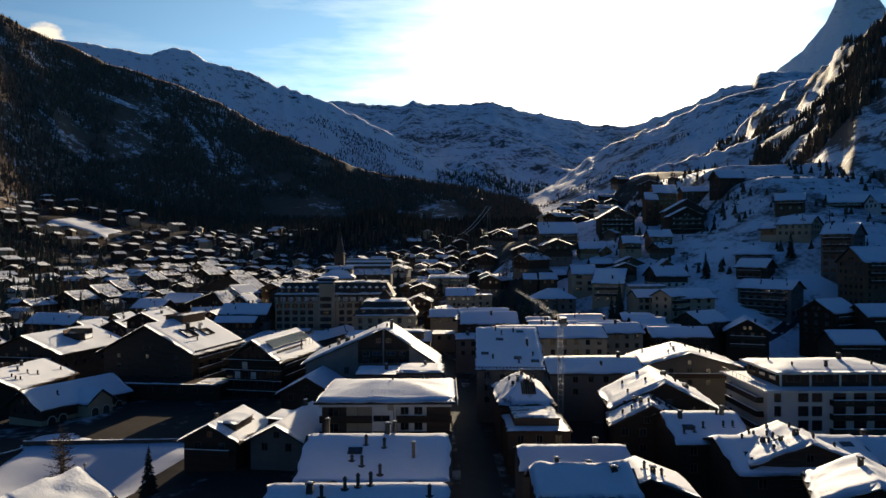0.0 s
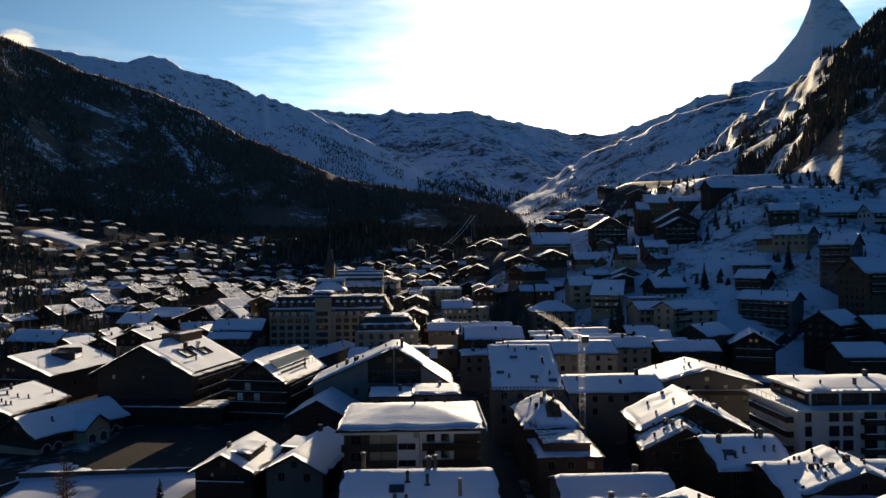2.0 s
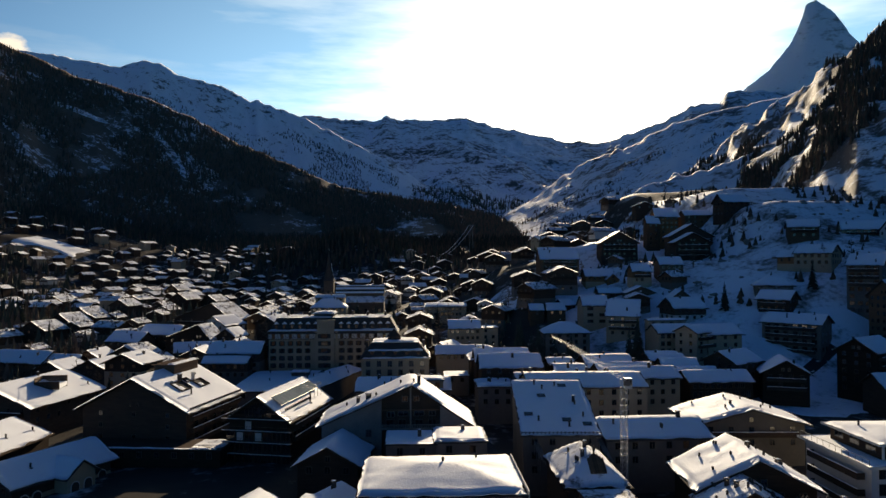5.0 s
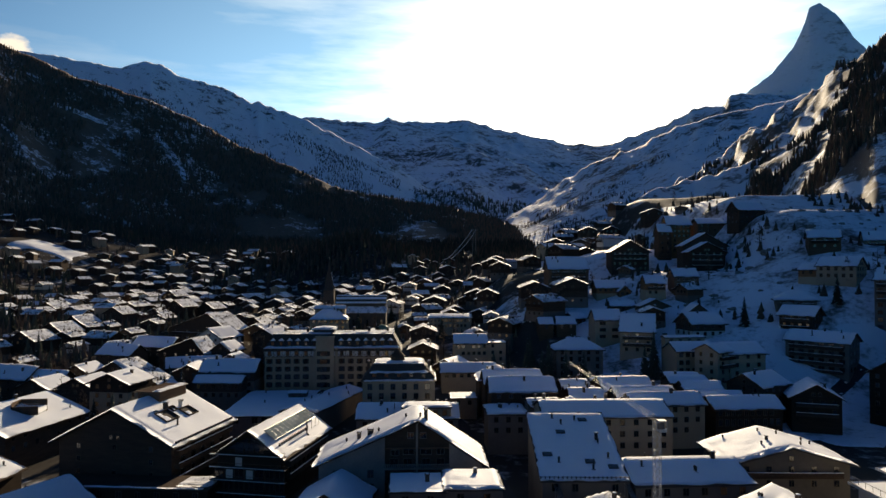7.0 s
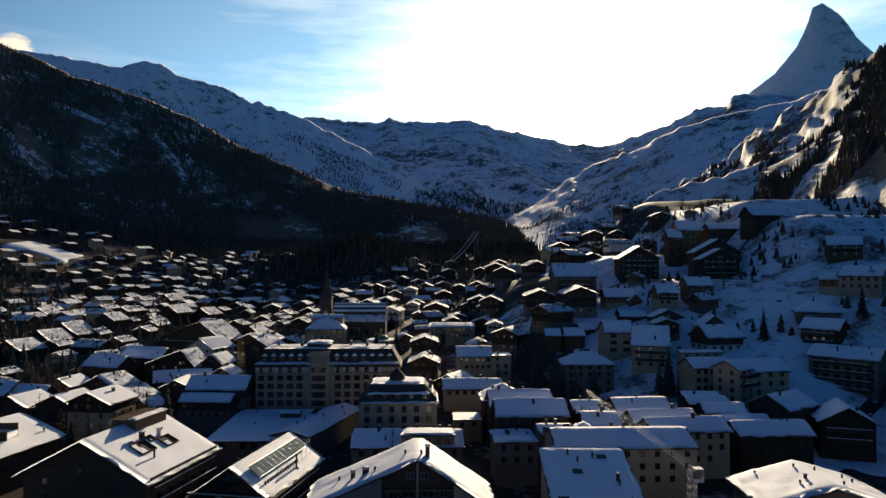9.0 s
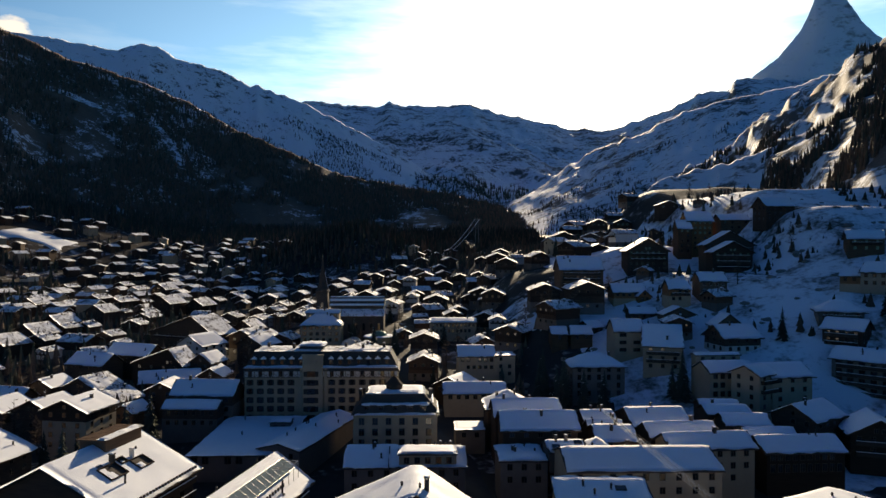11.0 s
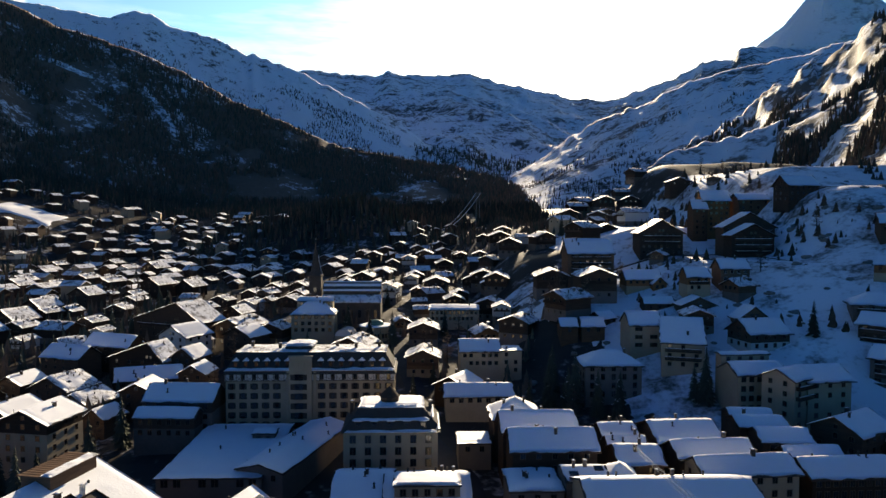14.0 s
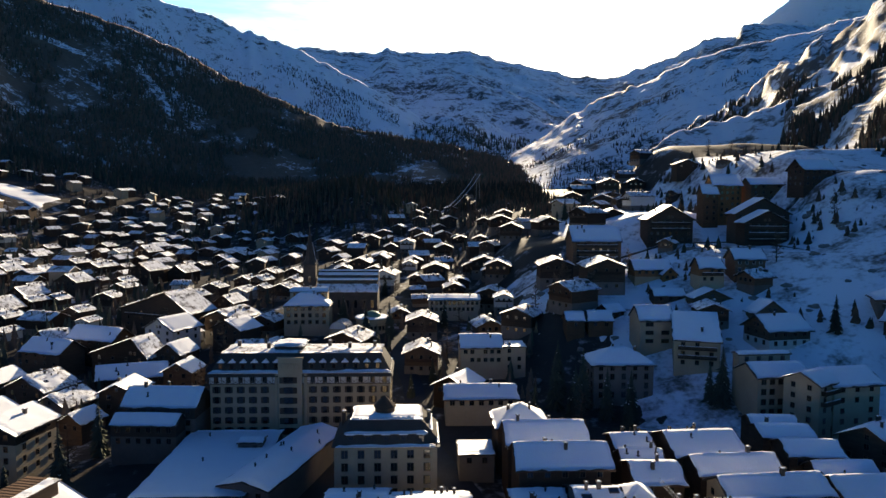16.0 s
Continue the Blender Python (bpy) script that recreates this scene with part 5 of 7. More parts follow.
def big_chalet_roof(h):
    """Timber roof box on the ridge, dark-floored wells with curbs, stacks and side galleries."""
    ro = next(c for c in h.children if c.name.startswith("roof"))
    hr, fall = 19.8 - h.location.z, 7.4 / 14.5
    box = part("timber_box", Build().box(-3.0, -0.5, hr - 3, 3.0, 11.5, hr + 1.3), WOOD_MID, ro, "brown board roof box on the ridge")
    lid = Build().box(-3.5, -1.0, hr + 1.3, 3.4, 12.0, hr + 1.5)
    part("box_roof", lid, WOOD_MID, box)
    batten = Build().box(-3.5, 0, 0, 3.4, 0.1, 0.06).mesh("batten", WOOD_MID)
    for k in range(13):
        part("batten", batten, None, box).location = (0, -1.0 + k, hr + 1.5)
    patch = snow_cover(2.4, 12.6, lambda A, B: hr + 1.52 + 0 * A, 0.28, 5.9, 9, 25, 2.8)
    part("box_snow", patch, SNOW_PATCHY, box, smooth=True).location = (2.2, 5.5, 0)
    # wells are dark boxes laid on the slope; only their colour makes them pits
    for x, y, w, l in ((7.6, -4.6, 3.6, 5.0), (8.4, 3.6, 3.0, 4.2), (6.2, 0.2, 1.6, 1.8)):
        m = Matrix.Translation((x, y, hr - fall * x + 0.45)) @ Matrix.Rotation(math.atan(fall), 4, "Y")
        well = part("roof_well", Build().box(-w / 2, -l / 2, -0.4, w / 2, l / 2, 0.1), SHUTTER, ro, "roof well with a dark raised floor")
        well.matrix_local = m
        c = Build()
        for x0, y0, x1, y1 in ((-w / 2 - 0.15, -l / 2 - 0.15, w / 2 + 0.15, -l / 2), (-w / 2 - 0.15, l / 2, w / 2 + 0.15, l / 2 + 0.15), (-w / 2 - 0.15, -l / 2, -w / 2, l / 2), (w / 2, -l / 2, w / 2 + 0.15, l / 2)):
            c.box(x0, y0, -0.4, x1, y1, 0.42)
        part("curb", c, WOOD_DARK, well)
        lump = snow_cover(w * 0.5, l * 0.45, lambda A, B: 0.1 + 0 * A, 0.25, x + y, 7, 7, 2.4)
        part("well_snow", lump, SNOW, well, smooth=True).location = (w * 0.22, -l * 0.24, 0)
    chimney(ro, 5.6, -2.0, hr - fall * 5.6, 1.9, 0.9, SLATE)
    chimney(ro, 6.4, 3.2, hr - fall * 6.4, 2.0, 0.7, PLASTER)
    vent_pipe(ro, 11.0, -5.4, hr - fall * 11.0 + 0.3, 1.7)
    vent_pipe(ro, 5.0, 6.6, hr - fall * 5.0 + 0.3, 0.5)
    skylight(ro, Matrix.Translation((5.4, -5.6, hr - fall * 5.4 + 0.1)) @ Matrix.Rotation(math.atan(fall), 4, "Y"))
    hook = Build().box(15.2, -0.25, hr - fall * 15.2 + 0.2, 15.5, 0.25, hr - fall * 15.2 + 0.75).mesh("snow_guard", SLATE)
    for k in range(26):
        part("snow_guard", hook, None, ro).location.y = -12.95 + k * 1.04
    for k in range(3):
        balcony(h, face_frame("r", 29, 27), -12.5, 12.5, 12.4 - h.location.z - 2.9 * (k + 1), 1.4, WOOD_MID)
        for yy in (-9.0, -4.5, 0.0, 4.5, 9.0):
            add_window(h, face_frame("r", 29, 27) @ Matrix.Translation((yy, -0.05, 12.4 - h.location.z - 2.9 * (k + 1) + 0.2)), 1.6, 1.9, WOOD_MID)


big_chalet_roof(big_chalet)

# ---- middle of the village ----
house(15.8, 247.5, 90, 11, 19, 15.6, 18.9, label="dark house with a wide blue roof and twin chimneys", over=0.8, snow=0.4, faces="r", chimneys=2, vents=1, grid=16, name="town_house")
house(15, 262, 90, 11, 18, 15.4, 18.9, label="house with blue roof snow behind its neighbour", over=0.8, snow=0.4, faces="r", chimneys=2, grid=14, name="town_house")
house(12, 279, 0, 13, 13, 14.0, 18.2, label="pyramid-roofed house with sunlit snow", roof="hip", over=0.9, snow=0.4, faces="f", chimneys=2, grid=14, name="hipped_house")
house(0, 273, 0, 8.5, 10, 8.6, 8.7, GREY, label="flat annexe roof in full sun", roof="flat", over=0.3, snow=0.4, faces="f", chimneys=0, grid=12, name="annexe")
house(4.5, 311, 90, 12, 21, 11.6, 14.2, CREAM, label="long cream school house with a low snow roof", over=0.8, snow=0.4, faces="r", cols=2.6, win=(1.3, 1.6), chimneys=1, vents=1, grid=14, name="school")
house(-1, 324, 30, 12, 12, 11.5, 14.5, label="dark gabled house behind the school", over=1.0, snow=0.4, faces="f", chimneys=1, grid=12)
house(8.5, 353, 90, 15, 15, 17.8, 21.2, CREAM, label="tall cream apartment house with rows of square windows", over=0.5, snow=0.4, faces="r", cols=2.2, win=(1.2, 1.3), chimneys=2, grid=14, name="apartment_house")
house(19.8, 350, 0, 8, 10, 18.2, 18.3, CREAM, label="flat-topped stair wing of the cream house", roof="flat", over=0.3, snow=0.35, faces="f", cols=3.0, chimneys=1, grid=10, name="stair_wing")
house(68.3, 344.5, 90, 12, 12, 28.6, 32.8, CREAM, label="tall white house on the slope with strips of balconies", over=0.5, snow=0.4, faces="r", cols=5.0, win=(2.6, 1.3), chimneys=0, grid=12, name="apartment_house")
house(78.5, 331, -72, 20, 14, 25.0, 31.0, CREAM, label="white house with a steep blue mono-pitch snow roof", roof="mono", over=0.7, snow=0.4, faces="l", cols=4.0, balconies=2, chimneys=1, grid=14, name="apartment_house")
house(50.5, 324, 90, 13, 19, 18.6, 22.4, GREY, label="brown-grey villa with arched windows and snow hip roof", roof="hip", over=0.9, snow=0.4, faces="rf", cols=3.2, win=(1.2, 1.8), chimneys=2, grid=14, name="villa")
house(51, 261, 88, 16, 16, 13.4, 16.6, label="row house with wide blue snow roof", over=0.7, snow=0.4, faces="r", chimneys=1, vents=2, grid=14, name="row_house")
house(55.5, 236.5, 86, 9.5, 21, 13.4, 16.0, CREAM, label="row house with a cream gable and blue roof", over=0.7, snow=0.4, faces="rf", chimneys=2, grid=14, name="row_house")
house(35.5, 263, 88, 9, 8.5, 13.6, 15.4, label="small blue-roofed house in the row", over=0.7, snow=0.4, faces="r", chimneys=2, vents=2, grid=12, name="row_house")
house(34.5, 244, 92, 12, 9.5, 13.6, 16.0, label="blue-roofed house with a hooded chimney", over=0.7, snow=0.4, faces="r", chimneys=2, grid=12, name="row_house")
house(75, 274, 96, 9, 11, 14.0, 15.8, label="first of three stepped blue roofs", over=0.6, snow=0.4, faces="r", chimneys=0, grid=10, name="row_house")
house(74, 266.5, 96, 9, 12, 14.2, 16.0, label="second of three stepped blue roofs", over=0.6, snow=0.4, faces="r", chimneys=1, grid=10, name="row_house")
house(74.5, 256, 96, 10, 12, 13.8, 15.9, label="third of three stepped blue roofs", over=0.6, snow=0.4, faces="r", chimneys=0, grid=12, name="row_house")
house(80, 240, 88, 11, 20, 11.6, 14.2, label="dark-fronted row house with tall windows", over=0.8, snow=0.4, faces="r", cols=1.9, win=(1.1, 1.9), chimneys=0, vents=2, grid=14, name="row_house")
house(97, 263, 60, 13, 15, 14.2, 17.6, label="chalet with big chimneys and two roof planes", over=0.9, snow=0.4, faces="rf", chimneys=3, grid=14)
house(110, 254, 20, 14, 14, 12.0, 16.0, label="dark chalet with a carved gable facing the valley", over=1.1, snow=0.45, faces="f", balconies=2, chimneys=1, grid=14)
house(102.5, 289, 82, 12, 14, 21.2, 24.4, CREAM, label="white two-part house with dark eaves", over=1.0, snow=0.4, faces="rf", cols=4.0, chimneys=0, grid=14, name="apartment_house")
house(92.3, 286, 60, 10, 9, 22.0, 24.4, CREAM, label="lower wing of the white house", over=0.9, snow=0.4, faces="rf", balconies=2, chimneys=0, grid=10, name="house_wing")
house(88.5, 299, 86, 12, 16, 20.6, 23.4, CREAM, label="long low house with two snow roof tiers", over=0.6, snow=0.4, faces="r", cols=2.4, win=(1.4, 1.6), chimneys=0, grid=12, name="long_house")
house(104, 327, 80, 13, 15, 28.6, 32.6, PLASTER, WOOD_DARK, label="gabled chalet on a white base beside a tall spruce", over=1.0, snow=0.4, faces="rf", chimneys=1, grid=12)
house(138.6, 296.5, 138, 13, 22, 24.4, 27.6, GREY, label="five-storey apartment block with wooden balconies", over=1.0, snow=0.4, faces="rb", cols=3.4, win=(1.8, 1.5), balconies=4, chimneys=1, vents=3, grid=14, name="apartment_block")
house(136, 234, 92, 12, 15, 10.2, 13.6, label="dark chalet with a dormer in its blue snow roof", over=1.1, snow=0.4, faces="r", chimneys=0, sky=1, balconies=1, grid=12)
house(141, 256, 60, 13, 15, 18.5, 22.5, label="dark chalet above the snow field", over=1.1, snow=0.4, faces="rf", balconies=2, chimneys=1, grid=12)
house(156, 250, 90, 14, 16, 17.5, 21.0, label="dark chalet with wide eaves on the slope", over=1.1, snow=0.4, faces="r", balconies=1, chimneys=1, grid=12)
house(172, 278.5, 82, 15, 21, 36.0, 41.5, WOOD_MID, label="red-brown timber house high on the slope", over=1.0, snow=0.4, faces="rf", cols=2.8, balconies=3, chimneys=1, grid=12)
house(173, 302.5, 140, 13, 13, 47.2, 51.6, GREY, label="four-storey house with loggias on the hillside", over=0.8, snow=0.4, faces="rb", cols=2.8, win=(1.8, 1.5), balconies=3, chimneys=1, vents=2, grid=14, name="apartment_block")
house(144, 325, 112, 11, 15, 38.6, 42.0, GREY, label="grey house with a low hipped roof below the hillside road", roof="hip", over=1.2, snow=0.4, faces="rf", cols=3.4, balconies=2, chimneys=0, grid=12)
house(140, 313.5, 140, 10, 13, 33.0, 36.2, label="dark balconied chalet on the slope", over=1.1, snow=0.4, faces="rb", cols=3.0, balconies=2, chimneys=1, grid=12)
house(171, 336, 140, 13, 16, 52.4, 56.2, CREAM, label="pale two-part apartment house on the hillside", over=0.7, snow=0.4, faces="rb", cols=3.0, win=(1.2, 1.4), balconies=0, chimneys=1, grid=14, name="apartment_house")
house(162.5, 344.5, 140, 10, 7.5, 50.6, 53.4, CREAM, WOOD_ORANGE, label="lower wing of the pale apartment house", over=0.6, snow=0.4, faces="r", cols=2.6, chimneys=0, grid=10, name="house_wing")
house(184, 371.5, 112, 11, 14, 66.2, 69.8, WOOD_MID, label="brown timber house above the pale apartment house", over=0.8, snow=0.4, faces="r", cols=3.4, balconies=1, chimneys=0, grid=12)
house(215.5, 371, 110, 11, 21, 64.9, 69.6, CREAM, label="long pale hillside house with projecting bays", over=0.7, snow=0.4, faces="r", cols=3.2, win=(1.2, 1.4), balconies=1, chimneys=1, vents=1, grid=14, name="apartment_house")
house(227, 355.5, 88, 11, 19, 63.5, 68.0, PLASTER, label="white hillside house with balconies at its corner", over=0.7, snow=0.4, faces="rf", cols=3.0, balconies=2, chimneys=0, grid=12, name="apartment_house")

# on the hillside above the square
house(70.6, 437, 90, 15, 23, 50.2, 57.0, WOOD_MID, label="tall brown apartment house with one wide snow roof", over=0.6, snow=0.4, faces="r", cols=3.4, balconies=3, chimneys=2, vents=1, grid=14, name="apartment_house")
house(99.5, 511, 4, 38, 13, 56.2, 64.0, WOOD_DARK, label="wide chalet with a timber-framed glazed gable", over=1.2, snow=0.45, faces="f", cols=2.6, win=(1.8, 1.9), frame_mat=PLASTER, balconies=1, chimneys=1, grid=14)
house(147, 467, 90, 10, 15, 77.6, 82.8, WOOD_ORANGE, label="orange timber house with a steep blue snow roof", over=0.8, snow=0.4, faces="r", cols=2.8, chimneys=1, grid=12)
house(137, 463, 90, 8, 8, 73.0, 77.6, WOOD_MID, label="lower wing of the orange timber house", over=0.6, snow=0.4, faces="r", cols=2.6, chimneys=0, grid=10, name="house_wing")
house(164.5, 460.5, 90, 11, 17, 77.8, 81.0, WOOD_MID, label="low house with a wide plain snow roof on the slope", over=0.8, snow=0.4, faces="r", cols=3.4, chimneys=0, grid=12)
house(110, 448, 3, 22, 14, 60.4, 66.8, WOOD_DARK, label="broad dark chalet with two lit roof edges", over=1.3, snow=0.45, faces="f", cols=3.0, balconies=2, chimneys=1, grid=14)
house(149, 433, 3, 25, 11, 63.6, 70.6, WOOD_DARK, label="upper of two broad gabled chalets on the slope", over=1.2, snow=0.45, faces="f", balconies=2, chimneys=1, grid=14)
house(144.4, 419, 3, 20, 10, 59.8, 65.0, WOOD_DARK, label="lower of two broad gabled chalets on the slope", over=1.2, snow=0.45, faces="f", balconies=3, chimneys=0, grid=14)
house(179, 441, 82, 12, 17, 84.8, 89.6, WOOD_DARK, label="dark chalet among trees at the top of the slope", over=1.0, snow=0.4, faces="rf", chimneys=0, grid=12)
house(99.3, 372, 90, 9, 9.5, 43.8, 47.4, CREAM, WOOD_ORANGE, label="small orange house on a cream base", over=0.6, snow=0.35, faces="r", cols=2.6, balconies=1, chimneys=0, grid=12)
house(114.7, 373, 90, 9, 12, 47.2, 50.8, WOOD_MID, label="brown chalet with pale window frames above a stable", over=0.7, snow=0.4, faces="r", cols=2.6, frame_mat=PLASTER, chimneys=1, grid=12)
house(107.6, 341, 4, 10.5, 9, 31.4, 35.6, WOOD_MID, label="brown gabled hut below the snow field", over=0.9, snow=0.4, faces="f", chimneys=0, grid=12, name="hut")

# roofs packed between the street and the long rendered house
house(9.5, 234, 90, 12, 11, 11.8, 11.9, GREY, label="flat roof with a snowed-in light well", roof="flat", over=0.4, snow=0.5, faces="r", chimneys=2, vents=1, grid=14, rough=2.6, name="flat_roofed_house")
house(20, 233, 90, 9, 9, 13.6, 15.2, GREY, label="small roof storey with three dark roof lights", over=0.3, snow=0.35, faces="r", cols=2.4, chimneys=2, sky=3, grid=12, name="roof_storey", z0=9.0)
house(53.5, 248.5, 87, 9, 18, 13.2, 15.6, label="row house with a wide blue roof behind the cream gable", over=0.7, snow=0.35, faces="r", chimneys=1, vents=1, grid=14, name="row_house")
house(35.2, 254, 92, 6, 9, 13.0, 14.8, label="little roof with flues between the row houses", over=0.6, snow=0.4, faces="r", chimneys=1, vents=2, grid=12, name="row_house")
house(77, 247.5, 90, 6, 13, 12.4, 14.2, label="blue-roofed rear wing of the dark-fronted house", over=0.5, snow=0.35, faces="r", chimneys=0, grid=12, name="house_wing")
house(88.5, 306, 86, 3.5, 16, 24.6, 25.1, CREAM, label="upper strip of roof behind the long low house", over=0.4, snow=0.3, faces="r", chimneys=0, grid=10, name="house_wing")
house(83.5, 393.5, 90, 10, 15, 41.2, 44.6, CREAM, WOOD_ORANGE, label="orange-brown chalet on a white base by the hill road", over=0.9, snow=0.35, faces="r", cols=2.6, chimneys=1, grid=14)
house(89.5, 387.5, 0, 6, 5, 39.4, 42.2, CREAM, WOOD_ORANGE, label="small cross gable of the orange-brown chalet", over=0.6, snow=0.35, faces="f", cols=2.4, chimneys=0, grid=10, name="house_wing")
house(44.3, 361, 90, 8, 6.5, 25.2, 28.0, WOOD_MID, label="small brown house with a blue snow roof", over=0.5, snow=0.35, faces="r", chimneys=0, grid=10)
house(53.5, 360.5, 90, 8, 9, 25.4, 28.4, WOOD_MID, label="brown house on the slope with a blue snow roof", over=0.5, snow=0.35, faces="r", chimneys=0, grid=10)
house(83.5, 371.5, 90, 7, 12, 33.0, 35.2, label="low dark house below the hill road", over=0.6, snow=0.35, faces="r", cols=3, chimneys=0, grid=12)
house(95.7, 362, 0, 14, 8, 33.4, 36.6, WOOD_MID, label="low broad-gabled house on the slope", over=0.7, snow=0.35, faces="f", cols=3.4, chimneys=0, grid=12)
house(60, 368, 60, 7, 8, 27.4, 30.0, label="dark hut on the slope under blue snow", over=0.6, snow=0.35, faces="r", chimneys=0, grid=10)
house(28, 234, 0, 8, 9, 12.2, 15.0, label="small pyramid roof with uneven sunlit snow", roof="hip", over=0.5, snow=0.5, faces="f", chimneys=0, grid=12, rough=2.4, name="hipped_house")

# ---- hotels and church ----
house(-13, 232, 90, 15, 17, 11.8, 14.2, GREY, label="broad low roof under blue snow", over=0.5, snow=0.35, faces="r", chimneys=2, vents=2, grid=16, name="town_house")
house(-26, 234, 90, 17, 12, 11.4, 14.0, GREY, label="low house with parapet and blue roof snow", over=0.5, snow=0.35, faces="r", chimneys=1, vents=2, grid=14, name="town_house")
house(-13, 227.5, 90, 6, 13, 14.6, 14.7, CREAM, label="flat-roofed penthouse with a lit snow cushion", roof="flat", over=0.3, snow=0.7, faces="r", cols=2.4, skip=0, chimneys=0, z0=12.5, grid=14, name="penthouse")
house(-83.5, 296, 94, 12, 20, 14.4, 18.2, GREY, WOOD_DARK, label="tall dark house with two tiers of blue snow roof", over=0.6, snow=0.4, faces="r", cols=2.4, chimneys=2, vents=2, grid=14, name="town_house")
house(-85, 286, 94, 6, 17, 11.8, 13.8, GREY, WOOD_DARK, label="lower tier of the dark house", over=0.5, snow=0.35, faces="r", cols=2.4, chimneys=1, grid=12, name="house_wing")
house(-63, 270, 0, 24, 42, 7.3, 7.4, GREY, label="wide flat hall roof under smooth blue snow", roof="flat", over=0.4, snow=0.35, faces="f", cols=2.6, win=(1.6, 2.0), chimneys=0, vents=1, grid=16, name="hall")
house(-46, 270, 17, 12, 40, 8.2, 9.8, GREY, label="low pitched hall wing with snow guards", over=0.4, snow=0.35, faces="f", chimneys=0, vents=3, grid=16, name="hall_wing")


def grand_hotel():
    """The long hotel: rendered storeys, a half-timbered top floor, a mansard with dormers and a middle bay."""
    z0, ze, zt = 1.0, 22.0, 27.0
    top = thing("grand_hotel", pose(-46.7, 303, z0), "long grand hotel with shuttered windows, half-timbered top floor and snowy mansard", "hotel")
    w, l = 49.5, 16.0
    he, ht = ze - z0, zt - z0
    part("wall", Build().box(-w / 2, -l / 2, -0.5, w / 2, l / 2, he), CREAM, top)
    b = Build()
    b.box(-w / 2 - 0.15, -l / 2 - 0.15, he - 3.0, w / 2 + 0.15, -l / 2 - 0.002, he - 0.01)
    b.box(w / 2 + 0.002, -l / 2 - 0.15, he - 3.0, w / 2 + 0.15, l / 2, he - 0.01)
    part("timber_frieze", b, PLASTER, top, "half-timbered upper storey band")
    t = Build()
    k = 0
    while k * 1.55 < w - 1.0:
        xa = -w / 2 + k * 1.55
        if not -6.0 < xa < 0.8:
            t.box(xa, -l / 2 - 0.22, he - 3.0, xa + 0.16, -l / 2 - 0.14, he - 0.1)
            t.beam((xa + 0.2, -l / 2 - 0.19, he - 2.9), (xa + 1.4, -l / 2 - 0.19, he - 1.9), 0.07)
            t.beam((xa + 1.4, -l / 2 - 0.19, he - 2.9), (xa + 0.2, -l / 2 - 0.19, he - 1.9), 0.07)
        k += 1
    t.box(-w / 2, -l / 2 - 0.24, he - 3.1, w / 2, -l / 2 - 0.14, he - 2.9).box(-w / 2, -l / 2 - 0.24, he - 0.25, w / 2, -l / 2 - 0.14, he - 0.05)
    part("timber_frame", t, WOOD_DARK, top)
    rows = [he - 2.7 - 2.85 * r for r in range(6)]
    for r, z in enumerate(rows):
        if z < 2:
            continue
        for xx in [-23.0 + 3.3 * c for c in range(5)] + [3.4 + 3.3 * c for c in range(7)]:
            add_window(top, Matrix.Translation((xx, -l / 2 - (0.16 if r == 0 else 0.02), z)), 1.05, 1.7, WOOD_DARK if r else FRAME, r > 0)
        add_window(top, Matrix.Translation((-3.2, -l / 2 - 0.95, z)), 2.4, 1.7, WOOD_DARK, True)
        for yy in (-4.5, 0.0, 4.5):
            add_window(top, pose(w / 2 + (0.16 if r == 0 else 0.02), yy, z, 0, 0, 90), 1.2, 1.6, FRAME, r > 0)
    bay = Build().box(-6.0, -l / 2 - 0.9, -0.5, 0.6, -l / 2 - 0.002, ht - 0.6)
    bay.box(1.0, -l / 2 - 0.5, -0.5, 1.9, -l / 2 - 0.002, he + 0.4).box(-6.9, -l / 2 - 0.5, -0.5, -6.2, -l / 2 - 0.002, he + 0.4)
    bay.box(-6.3, -l / 2 - 1.1, ht - 0.9, 0.9, -l / 2, ht - 0.5)
    part("middle_bay", bay, CREAM, top, "projecting cream bay with balustrade")
    bal = Build().box(-5.2, -l / 2 - 1.15, ht - 2.3, -0.2, -l / 2 - 0.95, ht - 2.2)
    rail = part("balustrade", bal, CREAM, top)
    baluster = Build().box(0, -0.15, 0, 0.2, 0, 1.3).mesh("baluster", CREAM)
    for k in range(9):
        part("baluster", baluster, None, rail).location = (-5.1 + k * 0.6, -l / 2 - 0.95, ht - 3.6)

    def rz(X, Y):
        d = np.minimum(w / 2 - np.abs(X), l / 2 - np.abs(Y))
        return he + (ht - he) * np.clip(d / 2.6, -0.2, 1)

    xs = np.array([-w / 2 - 0.7, -w / 2, -w / 2 + 2.6, w / 2 - 2.6, w / 2, w / 2 + 0.7])
    ys = np.array([-l / 2 - 0.7, -l / 2, -l / 2 + 2.6, l / 2 - 2.6, l / 2, l / 2 + 0.7])
    X, Y = np.meshgrid(xs, ys, indexing="ij")
    rb = Build().add(np.stack([X.ravel(), Y.ravel(), rz(X, Y).ravel()], 1), grid_faces(6, 6))
    ro = part("roof", rb, SLATE, top, "dark slate mansard")
    sc = snow_cover(w - 4.6, l - 4.6, lambda A, B: ht + 0 * A, 0.4, 3.3, 33, 13, 2.2)
    part("roof_snow", sc, SNOW_PATCHY, ro, smooth=True)
    for side in (-1, 1):
        eave = snow_cover(w + 0.6, 1.5, lambda A, B: he + 0.05 + 0 * A, 0.6, 4.4 + side, 41, 5, 2.4)
        part("eave_snow", eave, SNOW, ro, smooth=True).location = (0, side * (l / 2 + 0.05), 0)
